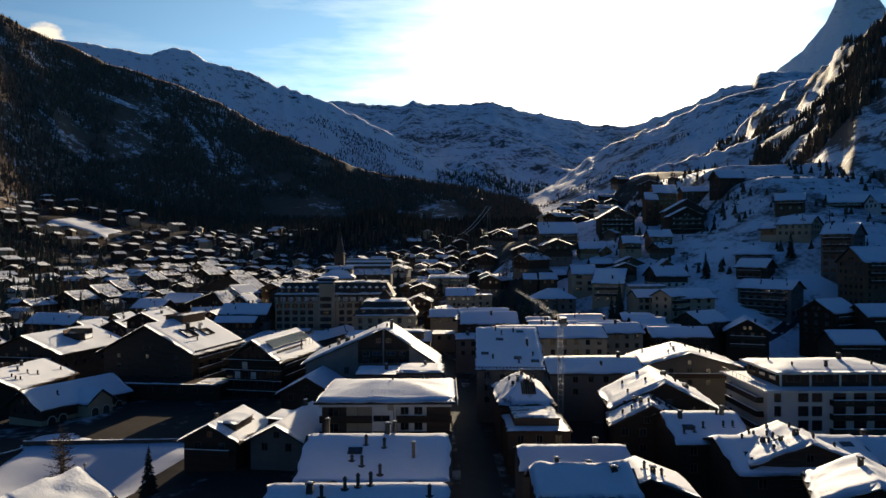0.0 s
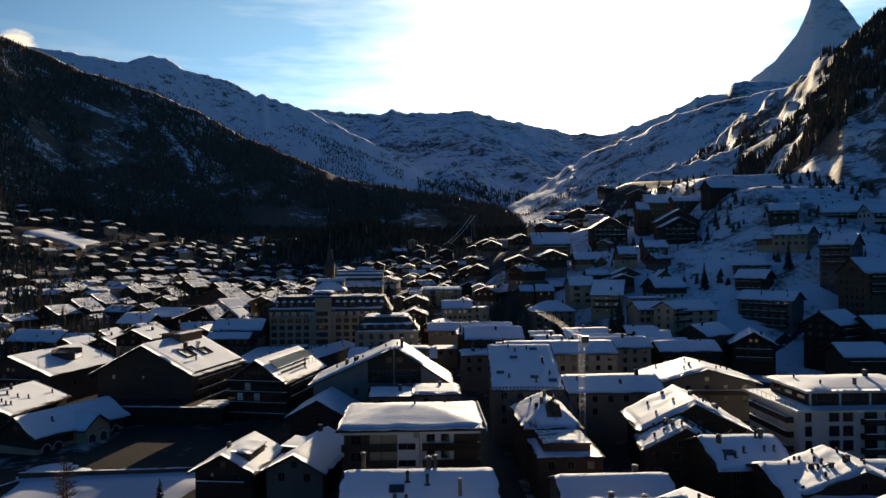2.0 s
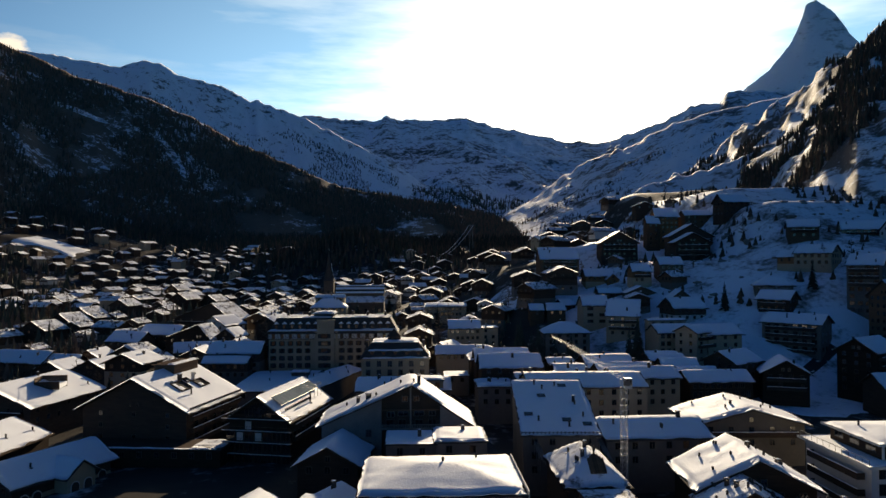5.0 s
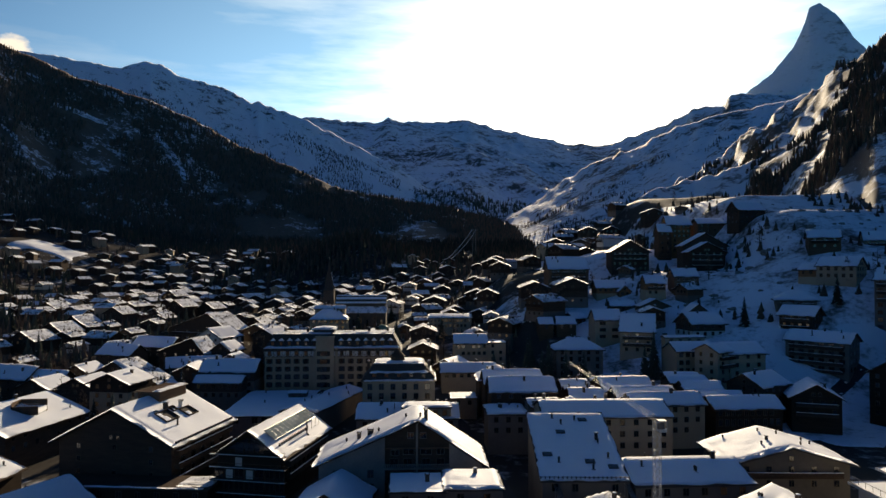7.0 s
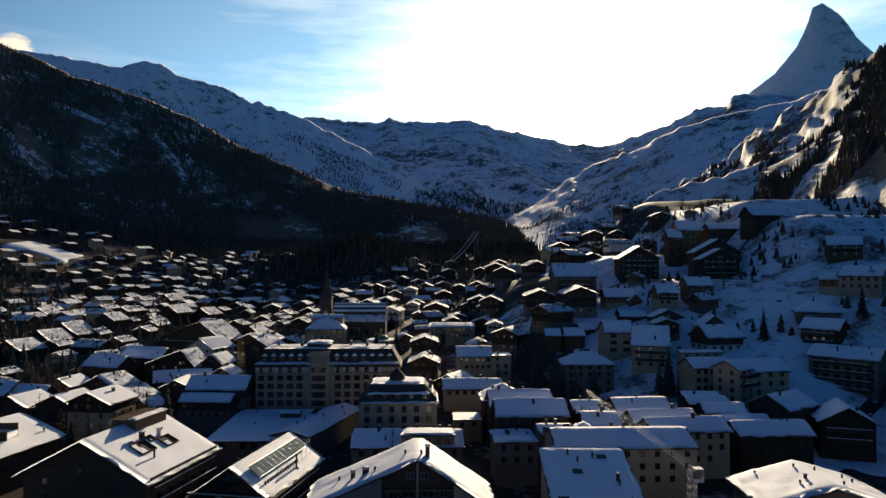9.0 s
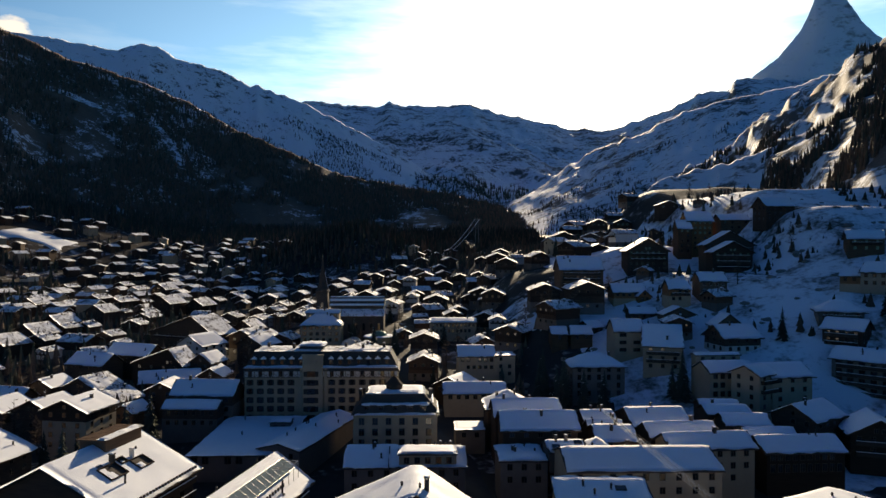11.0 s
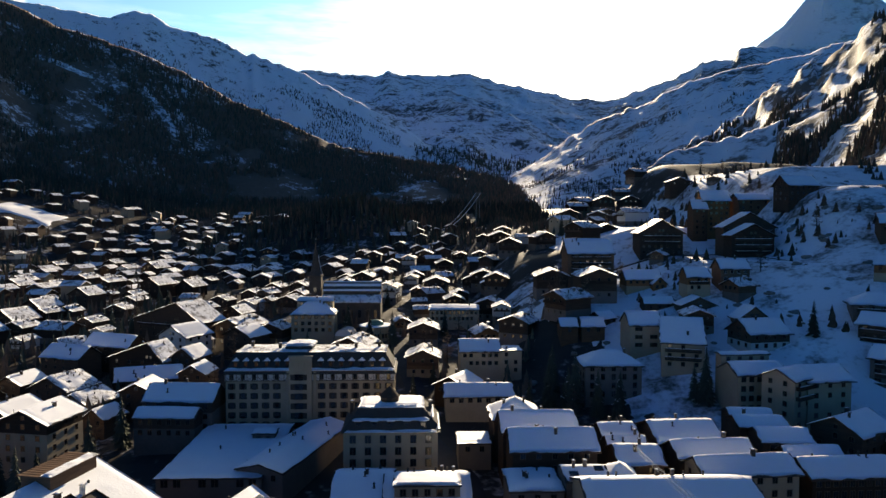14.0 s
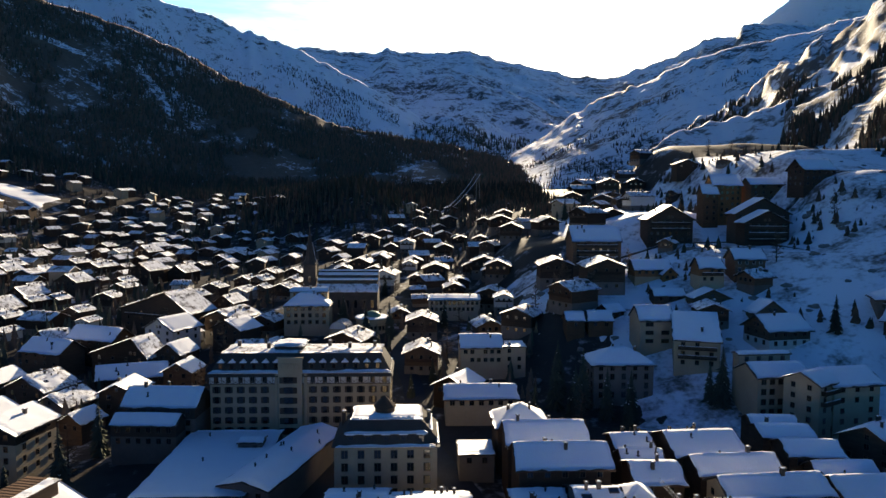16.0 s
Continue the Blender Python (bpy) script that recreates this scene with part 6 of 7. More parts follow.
    dm = Build().box(-0.75, -0.2, 0, 0.75, 2.4, 2.0, 0)
    dm.add([(-0.95, -0.35, 1.95), (0.95, -0.35, 1.95), (0, -0.35, 2.75), (-0.95, 2.4, 1.95), (0.95, 2.4, 1.95), (0, 2.4, 2.75)], [(0, 1, 2), (0, 2, 5, 3), (1, 4, 5, 2), (3, 5, 4)], 0)
    dm.box(-0.45, -0.24, 0.4, 0.45, -0.2, 1.7, 1)
    dm_me = dm.mesh("dormer", [SLATE, GLASS])
    sn_me = Build().add([(-1.0, -0.4, 2.05), (1.0, -0.4, 2.05), (0, -0.4, 2.95), (-1.0, 2.4, 2.05), (1.0, 2.4, 2.05), (0, 2.4, 2.95)], [(0, 1, 2), (0, 2, 5, 3), (1, 4, 5, 2)]).mesh("dormer_snow", SNOW)
    for xx in [-22.0 + 3.05 * c for c in range(6)] + [3.0 + 3.05 * c for c in range(7)]:
        d = part("dormer", dm_me, None, ro)
        d.location = (xx, -l / 2 + 0.8, he + 0.7)
        part("dormer_snow", sn_me, None, d)
    for xx, yy in ((-19, 2), (-10, -1), (-4, 1), (7, 2), (13, -1), (20, 1)):
        chimney(ro, xx, yy, ht + 0.1, 1.6, 0.9)
    tower = Build().box(-8, -3, ht - 0.5, 0, 4, ht + 1.4)
    part("roof_storey", tower, SLATE, ro)
    part("roof_storey_snow", snow_cover(9, 8, lambda A, B: ht + 1.4 + 0 * A, 0.6, 9.1, 11, 11, 2.0), SNOW, ro, smooth=True).location = (-4, 0.5, 0)
    return top


grand_hotel()


def mansard_house(x, y, z0, w, l, ze, zm, label):
    top = thing("mansard_house", pose(x, y, z0), label, "house")
    he, hm = ze - z0, zm - z0
    part("wall", Build().box(-w / 2, -l / 2, -0.5, w / 2, l / 2, he), CREAM, top)
    inset = 3.4
    xs = np.array([-w / 2 - 0.6, -w / 2 + inset, w / 2 - inset, w / 2 + 0.6])
    ys = np.array([-l / 2 - 0.6, -l / 2 + inset, l / 2 - inset, l / 2 + 0.6])
    X, Y = np.meshgrid(xs, ys, indexing="ij")
    Z = np.full((4, 4), he)
    Z[1:3, 1:3] = hm
    ro = part("roof", Build().add(np.stack([X.ravel(), Y.ravel(), Z.ravel()], 1), grid_faces(4, 4)), SLATE, top)
    part("roof_snow", snow_cover(w - 2 * inset + 0.6, l - 2 * inset + 0.6, lambda A, B: hm + 0 * A, 0.6, 5.5, 15, 11, 1.2), SNOW, ro, smooth=True)
    for lev, (zz, ins) in enumerate(((he + 0.05, 0.3), (he + (hm - he) * 0.5, 2.0))):
        front = snow_cover(w - 2 * ins, 1.2, lambda A, B, q=zz: q + 0 * A, 0.4, 2.2 + lev, 25, 5, 2.4)
        part("ledge_snow", front, SNOW, ro, smooth=True).location = (0, -l / 2 + (1.25 if lev else -0.25), 0)
        side = snow_cover(0.8, l - 2 * ins - 1.4, lambda A, B, q=zz: q + 0 * A, 0.4, 6.2 + lev, 5, 17, 2.4)
        part("ledge_snow", side, SNOW, ro, smooth=True).location = (w / 2 - (1.2 if lev else -0.2), 0.7, 0)
    for k in range(5):
        xx = -w / 2 + 3.4 + k * (w - 6.8) / 4
        d = part("dormer", Build().box(-0.8, -0.2, 0, 0.8, 2.2, 1.8, 0).box(-0.5, -0.24, 0.4, 0.5, -0.2, 1.5, 1).box(-0.95, -0.3, 1.8, 0.95, 2.2, 2.1, 2), [SLATE, GLASS, SNOW], ro)
        d.location = (xx, -l / 2 + 0.7, he + 0.5)
    for z in (he - 2.6, he - 5.4, he - 8.2, he - 11.0):
        for k in range(6):
            add_window(top, Matrix.Translation((-w / 2 + 2.2 + k * (w - 4.4) / 5, -l / 2 - 0.02, z)), 1.3, 1.7, FRAME, False)
        for k in range(4):
            add_window(top, pose(w / 2 + 0.02, -l / 2 + 2.2 + k * (l - 4.4) / 3, z, 0, 0, 90), 1.3, 1.7, FRAME, False)
    tur = part("turret", Build().cone(0, 0, -1, 1.8, 2.2, 2.2, 10).cone(0, 0, 1.8, 4.2, 2.6, 0.1, 10), WOOD_DARK, ro, "small dark roof turret")
    tur.location = (-0.5, -0.5, hm)
    for xx in (-w / 2 + 1.2, w / 2 - 1.6):
        chimney(ro, xx, 1.5, he + 2.2, 2.4, 0.9)
    return top


mansard_house(-21.2, 258, 0.5, 22, 16, 17.4, 22.2, "cream corner hotel with a stepped snowy mansard and turret")


def church():
    z0 = 13.0
    top = thing("church", pose(-48, 448, z0), "stone church with thin spire and two tiers of snowy roof", "church")
    part("aisle_wall", Build().box(-14.5, -9, -1, 14.5, 9, 12.0), RUBBLE, top)
    part("nave_wall", Build().box(-14.0, -4.8, 11, 14.0, 4.8, 17.2), RUBBLE, top)
    for s in (-1, 1):
        b = Build().add([(-15, s * 9.6, 11.6), (15, s * 9.6, 11.6), (15, s * 4.8, 14.6), (-15, s * 4.8, 14.6), (-15, s * 9.6, 12.2), (15, s * 9.6, 12.2), (15, s * 4.8, 15.2), (-15, s * 4.8, 15.2)],
                        [(0, 1, 2, 3), (7, 6, 5, 4), (0, 4, 5, 1), (1, 5, 6, 2), (3, 2, 6, 7), (0, 3, 7, 4)])
        part("aisle_roof", b, SNOW_PATCHY, top, "aisle roof with patchy snow")
    nave = Build().add([(-14.8, -5.6, 16.8), (14.8, -5.6, 16.8), (14.8, 0, 21.4), (-14.8, 0, 21.4), (-14.8, 5.6, 16.8), (14.8, 5.6, 16.8), (-14.8, -5.6, 16.4), (14.8, -5.6, 16.4), (-14.8, 5.6, 16.4), (14.8, 5.6, 16.4)],
                       [(0, 1, 2, 3), (3, 2, 5, 4), (6, 7, 1, 0), (8, 4, 5, 9), (0, 3, 4, 8, 6), (1, 7, 9, 5, 2)])
    nave_roof = part("nave_roof", nave, RUBBLE, top, "dark nave roof with bands of snow")
    for fa, fb in ((0.04, 0.20), (0.52, 0.74), (0.93, 1.0)):
        band = []
        for up in (0.03, 0.28):
            band += [(x, -5.6 * (1 - f), 16.8 + 4.6 * f + up) for x, f in ((-14.6, fa), (14.6, fa), (14.6, fb), (-14.6, fb))]
        part("snow_band", Build().add(band, [(3, 2, 1, 0), (4, 5, 6, 7), (0, 1, 5, 4), (1, 2, 6, 5), (2, 3, 7, 6), (3, 0, 4, 7)]), SNOW, nave_roof)
    for k in range(7):
        add_window(top, Matrix.Translation((-12 + 4 * k, -9.02, 4.0)), 1.2, 3.8, RUBBLE, False)
    tw = part("tower", Build().box(-3, -3, -1, 3, 3, 24.5), RUBBLE, top, "square stone bell tower")
    tw.location = (-19.0, 0, 0)
    for k in range(4):
        add_window(tw, Matrix.Rotation(k * math.pi / 2, 4, "Z") @ Matrix.Translation((0, -3.02, 15.8)), 1.3, 2.8, RUBBLE, False)
    sp = Build()
    prof = [(24.4, 3.9), (25.6, 3.0), (27.2, 2.35), (30, 1.8), (35, 1.05), (42.5, 0.08)]
    for (za, ra), (zb, rb) in zip(prof, prof[1:]):
        sp.cone(0, 0, za, zb, ra * 1.1, rb * 1.1, 8)
    spire = part("spire", sp, SLATE, tw, "slender flared spire")
    # white strip up the spire's right side paints its sunlit edge
    rib = Build()
    for (za, ra), (zb, rb) in zip(prof[:4], prof[1:5]):
        rib.beam((ra * 0.95, 0.5, za + 0.1), (rb * 0.95, 0.35, zb + 0.1), 0.42, sides=5)
    part("spire_snow", rib, SNOW, spire)
    part("cross", Build().box(-0.08, -0.08, 42.2, 0.08, 0.08, 44.2).box(-0.5, -0.08, 43.3, 0.5, 0.08, 43.45), METAL, spire)
    return top


church()
house(-61.5, 406, 90, 12, 19, 24.4, 29.0, CREAM, label="beige five-storey hotel with brown window surrounds", roof="hip", over=0.6, snow=0.5, faces="r", cols=2.6, win=(1.3, 1.5), frame_mat=WOOD_MID, chimneys=2, grid=16, name="hotel")
house(-61.5, 410, 90, 6, 16, 29.4, 30.6, CREAM, label="stepped roof storey of the beige hotel", over=0.4, snow=0.6, faces="r", cols=2.6, skip=0, chimneys=2, z0=26.0, grid=12, name="roof_storey")
house(3, 432, 90, 14, 24, 22.8, 24.2, CREAM, label="long cream hotel with close rows of windows", over=0.5, snow=0.8, faces="rf", cols=2.0, win=(1.1, 1.5), chimneys=2, grid=16, name="hotel")



def dome_pavilion(x, y, z0, r, he):
    """A round flat-roofed pavilion with a small green dome."""
    top = thing("pavilion", pose(x, y, z0), "round flat-roofed pavilion with a small green dome in snow", "pavilion")
    part("wall", Build().cone(0, 0, -2, he - 0.5, r - 0.9, r - 0.9, 28), CREAM, top)
    part("roof", Build().cone(0, 0, he - 0.5, he - 0.1, r - 0.1, r, 28).cone(0, 0, he - 0.1, he, r, r - 0.1, 28), CREAM, top)
    part("roof_snow", Build().cone(0, 0, he, he + 0.35, r - 0.3, r - 0.7, 28), SNOW, top)
    prof = [(r * 0.46 * math.cos(a), r * 0.26 * math.sin(a)) for a in [k * math.pi / 12 for k in range(7)]]
    d = Build().cone(0, 0, he, he + 0.6, prof[0][0], prof[0][0], 20)
    for (ra, za), (rb, zb) in zip(prof, prof[1:]):
        d.cone(0, 0, he + 0.6 + za, he + 0.6 + zb, ra, max(rb, 0.05), 20)
    dome = part("dome", d, PATINA, top, "green patinated dome")
    part("finial", Build().cone(0, 0, he + 0.5 + r * 0.26, he + 1.6 + r * 0.26, 0.25, 0.05, 6), METAL, dome)
    for k in range(9):
        a = radians(-150 + 15 * k)
        add_window(top, Matrix.Translation(((r - 0.92) * math.cos(a), (r - 0.92) * math.sin(a), 1.0)) @ Matrix.Rotation(a + math.pi / 2, 4, "Z"), 1.2, 1.9, FRAME)
    return top


def barrel_hall(x, y, z0, heading, w, l, he):
    """A low hall with a half-round roof."""
    top = thing("barrel_hall", pose(x, y, z0, 0, 0, -heading), "low hall with a pale half-round roof", "hall")
    part("wall", Build().box(-w / 2, -l / 2, -2, w / 2, l / 2, he), CREAM, top)
    rim = [(w / 2 * math.cos(k * math.pi / 10), he + w * 0.4 * math.sin(k * math.pi / 10)) for k in range(11)]
    b = Build().add([(a, -l / 2, c) for a, c in rim] + [(a, l / 2, c) for a, c in rim],
                    [tuple(range(10, -1, -1)), tuple(range(11, 22))] + [(k, k + 1, 12 + k, 11 + k) for k in range(10)])
    ro = part("roof", b, PLASTER, top, "half-round roof of pale sheets")
    for k in range(7):
        yy = -l / 2 + l * k / 6
        rib = Build().tube([(a * 1.01, yy, c + 0.03) for a, c in rim], 0.09)
        part("rib", rib, METAL, ro)
    return top


dome_pavilion(-34, 408, 12.0, 8.0, 6.0)
barrel_hall(-46.5, 397, 11.5, 10, 7.5, 9, 4.0)

house(-56.5, 279.5, 90, 5, 6, 8.9, 9.3, GREY, label="small roof house on the hall under blue snow", over=0.3, snow=0.35, faces="r", cols=2.4, chimneys=0, z0=7.2, grid=10, name="roof_storey")

# ---- the rest of the village: a few kinds of chalet, repeated along the lanes ----
# the larger chalets of the lower village
house(-137.5, 450.8, 23, 42, 18, 15.5, 24.6, label="huge low-gabled timber chalet with snow over half its roof", ridge_x=6.5, over=1.2, snow=0.4, faces="f", cols=7, balconies=1, chimneys=2, vents=4, grid=18, snow_mat=SNOW_PATCHY, name="chalet_hotel")
house(-116.4, 396.4, 28, 15.6, 15, 16.5, 20.8, PLASTER, label="tall white rendered house with a smooth lit snow roof", over=1.0, snow=0.45, faces="fr", cols=4, chimneys=1, grid=14)
house(-117, 280.5, 11, 14, 14, 13.6, 16.6, CREAM, WOOD_DARK, label="tall beige house with a smooth broad snow roof", over=1.3, snow=0.4, faces="fr", cols=3.6, chimneys=1, grid=16)
house(-136.5, 332, 20, 16, 13, 9.4, 13.2, label="dark chalet with lumpy snow and roof hatches", over=1.1, snow=0.5, faces="f", cols=4, chimneys=2, vents=3, sky=2, grid=14, rough=2.2, snow_mat=SNOW_PATCHY)
house(-124.5, 323.5, 20, 12, 13, 6.6, 9.6, GREY, label="rendered house with lumpy snow on a low roof", over=1.0, snow=0.5, faces="fr", cols=4, chimneys=1, vents=2, grid=14, rough=2.2, snow_mat=SNOW_PATCHY)
house(-106.5, 324.5, 3, 11, 12.5, 10.2, 12.9, label="dark chalet with a crisp white snow roof and one tall flue", over=1.0, snow=0.5, faces="f", cols=3.6, chimneys=1, vents=1, grid=14)
house(-95, 345, 8, 10, 10.5, 11.3, 14.2, WOOD_MID, label="small tan chalet whose wall and roof catch the sun", over=0.8, snow=0.5, faces="fr", cols=3.6, chimneys=1, grid=14)
house(-113.5, 347.5, 73, 9, 22, 8.8, 12.4, label="long dark house with a smooth blue snow roof", over=0.8, snow=0.35, faces="r", cols=4, chimneys=0, vents=2, grid=14)
house(-121, 363, 20, 25, 10, 13.0, 19.4, label="wide dark chalet whose long roof slopes to a low eave", ridge_x=6, over=1.0, snow=0.45, faces="f", cols=5, chimneys=1, vents=1, grid=16, snow_mat=SNOW_PATCHY)
house(-102.5, 361, 20, 10, 11, 14.0, 17.4, label="narrow dark chalet with a white snow cushion", over=0.8, snow=0.6, faces="f", cols=4, chimneys=0, grid=14)
house(-112, 307, 20, 8, 9, 6.0, 8.6, label="small shed under blue snow among firs", over=0.7, snow=0.5, faces="f", chimneys=0, grid=12, name="shed", category="shed")
house(-139.5, 305.4, 15, 16, 14, 7.4, 11.1, label="white-roofed timber chalet with a low gable", over=1.0, snow=0.45, faces="f", cols=4, chimneys=1, vents=1, grid=12)
house(-157, 309, 15, 15, 14, 6.7, 10.1, label="white-roofed timber chalet beside its twin", over=1.0, snow=0.45, faces="f", cols=4, chimneys=1, vents=1, grid=12)
house(-163, 353.4, 12, 10, 13, 6.1, 8.9, label="low brown chalet under white snow", over=1.0, snow=0.45, faces="f", cols=4, chimneys=1, vents=1, grid=12)
house(-241.3, 516.9, 22, 15, 16, 13.7, 18.2, label="large dark chalet with patchy roof snow", over=1.0, snow=0.45, faces="f", cols=4, chimneys=1, vents=1, grid=12, snow_mat=SNOW_PATCHY)
house(-238, 482, 22, 19, 16, 11.2, 16.6, label="broad dark chalet with patchy roof snow", over=1.0, snow=0.45, faces="f", cols=4, chimneys=1, vents=1, grid=12, snow_mat=SNOW_PATCHY)
house(-236, 447, 22, 20, 16, 9.8, 14.6, label="broad chalet with a slanting snow roof", over=1.0, snow=0.45, faces="f", cols=4, chimneys=1, vents=1, grid=12, snow_mat=SNOW_PATCHY)
house(-229.1, 548, 22, 17, 14, 17.6, 22.0, label="wide chalet with patchy white roof", over=1.0, snow=0.45, faces="f", cols=4, chimneys=1, vents=1, grid=12, snow_mat=SNOW_PATCHY)
house(-201.3, 596.9, 22, 16, 18, 19.6, 24.6, label="large guest house with speckled roof snow", over=1.0, snow=0.45, faces="f", cols=4, chimneys=1, vents=1, grid=12, snow_mat=SNOW_PATCHY)
house(-180, 604, 22, 15, 16, 17.6, 22.0, label="guest house with speckled roof snow", over=1.0, snow=0.45, faces="f", cols=4, chimneys=1, vents=1, grid=12, snow_mat=SNOW_PATCHY)
house(-253.8, 735.2, 22, 16, 18, 21.7, 26.8, label="large dark chalet high in the village", over=1.0, snow=0.45, faces="f", cols=4, chimneys=1, vents=1, grid=12, snow_mat=SNOW_PATCHY)
house(-311.4, 618.3, 22, 18, 14, 17.0, 21.3, label="broad chalet with crusted roof snow", over=1.0, snow=0.45, faces="f", cols=4, chimneys=1, vents=1, grid=12, snow_mat=SNOW_PATCHY)
house(-88.5, 391, 30, 15, 12, 17.3, 20.9, label="dark chalet with a lit snow slope by the beige hotel", over=1.0, snow=0.45, faces="f", cols=4, chimneys=1, vents=1, grid=12)
house(-110.2, 463.4, 20, 11, 12, 17.1, 20.4, label="chalet with a patched white roof", over=1.0, snow=0.45, faces="f", cols=4, chimneys=1, vents=1, grid=12, snow_mat=SNOW_PATCHY)
for bx, by, bh, bw, bl, bz in ((-160, 385, 112, 12, 20, 9.5), (-148, 400, 112, 12, 24, 11.5), (-185, 335, 105, 13, 26, 6.5), (-166, 330, 105, 11, 16, 5.2)):
    house(bx, by, bh, bw, bl, bz, bz + 4.2, label="long dark chalet with a blue shaded snow roof", over=1.0, snow=0.4, faces="r", cols=4.5, chimneys=1, vents=1, grid=12)

FOOT = []
for o in scene.objects:
    if o.parent is None and "category" in o.keys() and o.type == "EMPTY":
        size = [c for c in o.children if c.name.startswith(("wall", "aisle_wall"))]
        if size:
            me = size[0].data
            xs = [v.co.x for v in me.vertices]
            ys = [v.co.y for v in me.vertices]
            FOOT.append((o.location.x, o.location.y, 0.5 * math.hypot(max(xs) - min(xs), max(ys) - min(ys))))


def simple_chalet(w, l, he, hr, wall, label, balconies=1, snow=0.5, over=1.1):
    """A village chalet with the parts that show from afar."""
    HOUSE_COUNT[0] += 1
    seed = HOUSE_COUNT[0] * 1.9
    top = thing("chalet", pose(0, 0, 0), label, "house", "village chalets")
    hr = he + 0.72 * (hr - he)
    hw, hl = w / 2, l / 2
    prof = [(-hw, -2.5), (hw, -2.5), (hw, he), (0, hr), (-hw, he)]
    b = Build().add([(px, -hl, pz) for px, pz in prof] + [(px, hl, pz) for px, pz in prof],
                    [tuple(range(5)), tuple(range(9, 4, -1))] + [((k + 1) % 5, k, 5 + k, 5 + (k + 1) % 5) for k in range(5)])
    part("wall", b, wall, top)
    part("base", Build().box(-hw - 0.08, -hl - 0.08, -2.5, hw + 0.08, hl + 0.08, he * 0.35), GREY, top)

    def rz(X, Y):
        return hr + 0.15 - (hr - he) * np.abs(X) / hw

    ro = part("roof", slab(w + 2 * over, l + 2 * over, rz, 0.25, 3, 2), WOOD_DARK, top)
    part("roof_snow", snow_cover(w + 2 * over, l + 2 * over, rz, snow, seed, 11, 10, 2.2), SNOW_PATCHY, ro, smooth=True)
    ch = part("chimney", Build().box(-0.4, -0.4, -1, 0.4, 0.4, 1.5, 0).box(-0.5, -0.5, 1.5, 0.5, 0.5, 1.8, 1), [STONE, SNOW], ro)
    ch.location = (w * 0.18, l * 0.1, rz(w * 0.18, 0) + 0.2)
    if "far_vent" not in MESHES:
        MESHES["far_vent"] = Build().cone(0, 0, -0.3, 1.2, 0.22, 0.22, 6).cone(0, 0, 1.2, 1.6, 0.4, 0.1, 6).mesh("vent_pipe", SLATE)
        MESHES["far_hatch"] = Build().box(-0.7, -0.9, -0.2, 0.7, 0.9, 0.75).mesh("skylight", SLATE)
    for k, (fx, fy) in enumerate(((-0.25, 0.2), (0.3, -0.22), (0.22, 0.32))):
        o = part("vent_pipe" if k < 2 else "skylight", MESHES["far_vent" if k < 2 else "far_hatch"], None, ro)
        o.location = (fx * w, fy * l, float(rz(fx * w, 0)) + 0.35)
    win = Build()
    wx, wz = (-0.65, -0.5, 0.5, 0.65), (0, 0.12, 1.28, 1.4)
    win.add([(a, -0.06, c) for c in wz for a in wx], [(r * 4 + c, r * 4 + c + 1, r * 4 + c + 5, r * 4 + c + 4) for r in range(3) for c in range(3)])
    win.s[4] = 1
    key = "far_window"
    if key not in MESHES:
        MESHES[key] = win.mesh("window", [FRAME, GLASS])
    for z in ([he * 0.12, he - 1.9] if he > 5 else [he - 1.9]):
        for xx in (-0.28 * w, 0, 0.28 * w):
            o = part("window", MESHES[key], None, top)
            o.location = (xx, -hl - 0.09, z)
    if balconies:
        bl = Build().box(-hw * 0.9, -1.1, -0.15, hw * 0.9, 0, 0).box(-hw * 0.9, -1.1, 0, hw * 0.9, -1.0, 0.95)
        part("balcony", bl, WOOD_DARK, top).location = (0, -hl, he - 2.6)
    return top


KINDS = [
    simple_chalet(11, 13, 6.5, 9.8, WOOD_DARK, "dark timber chalet with thick roof snow"),
    simple_chalet(13, 12, 7.5, 11.0, WOOD_DARK, "broad dark chalet with a snowy gable roof"),
    simple_chalet(9.5, 12, 8.0, 11.2, WOOD_MID, "tall brown chalet under a snow roof"),
    simple_chalet(14, 15, 8.8, 12.6, WOOD_DARK, "large dark timber guest house with snow roof", 1),
    simple_chalet(8, 9, 4.6, 7.2, WOOD_MID, "small brown hut under deep snow", 0),
    simple_chalet(12, 14, 9.5, 12.8, PLASTER, "pale rendered chalet with snow roof"),
    simple_chalet(15, 13, 6.0, 8.8, WOOD_DARK, "wide low barn-like chalet in snow", 0),
]
KIND_R = [8.2, 8.6, 7.4, 10, 5.8, 9, 9.5]
KIND_AT = [False] * len(KINDS)


def settle(k, x, y, heading):
    """Puts the next chalet of a kind on the ground."""
    s = 0.70 + 0.46 * float(lattice(round(x), round(y), 3.0))
    m = pose(x, y, ground_at(x, y) + 0.1, 0, 0, -heading) @ Matrix.Diagonal((s, s * (0.85 + 0.35 * float(lattice(round(y), round(x), 5.0))), s, 1))
    if not KIND_AT[k]:
        KIND_AT[k] = True
        KINDS[k].matrix_world = m
        return KINDS[k]
    return copy_thing(KINDS[k], m)


def free(x, y, r):
    return all((x - a) ** 2 + (y - b) ** 2 > (r + c) ** 2 for a, b, c in FOOT)


def chalet_at(k, x, y, heading):
    if not free(x, y, KIND_R[k] * 0.55):
        return None
    FOOT.append((x, y, KIND_R[k] * 0.9))
    return settle(k, x, y, heading * 0.85 if x < -40 and heading < 65 else heading)


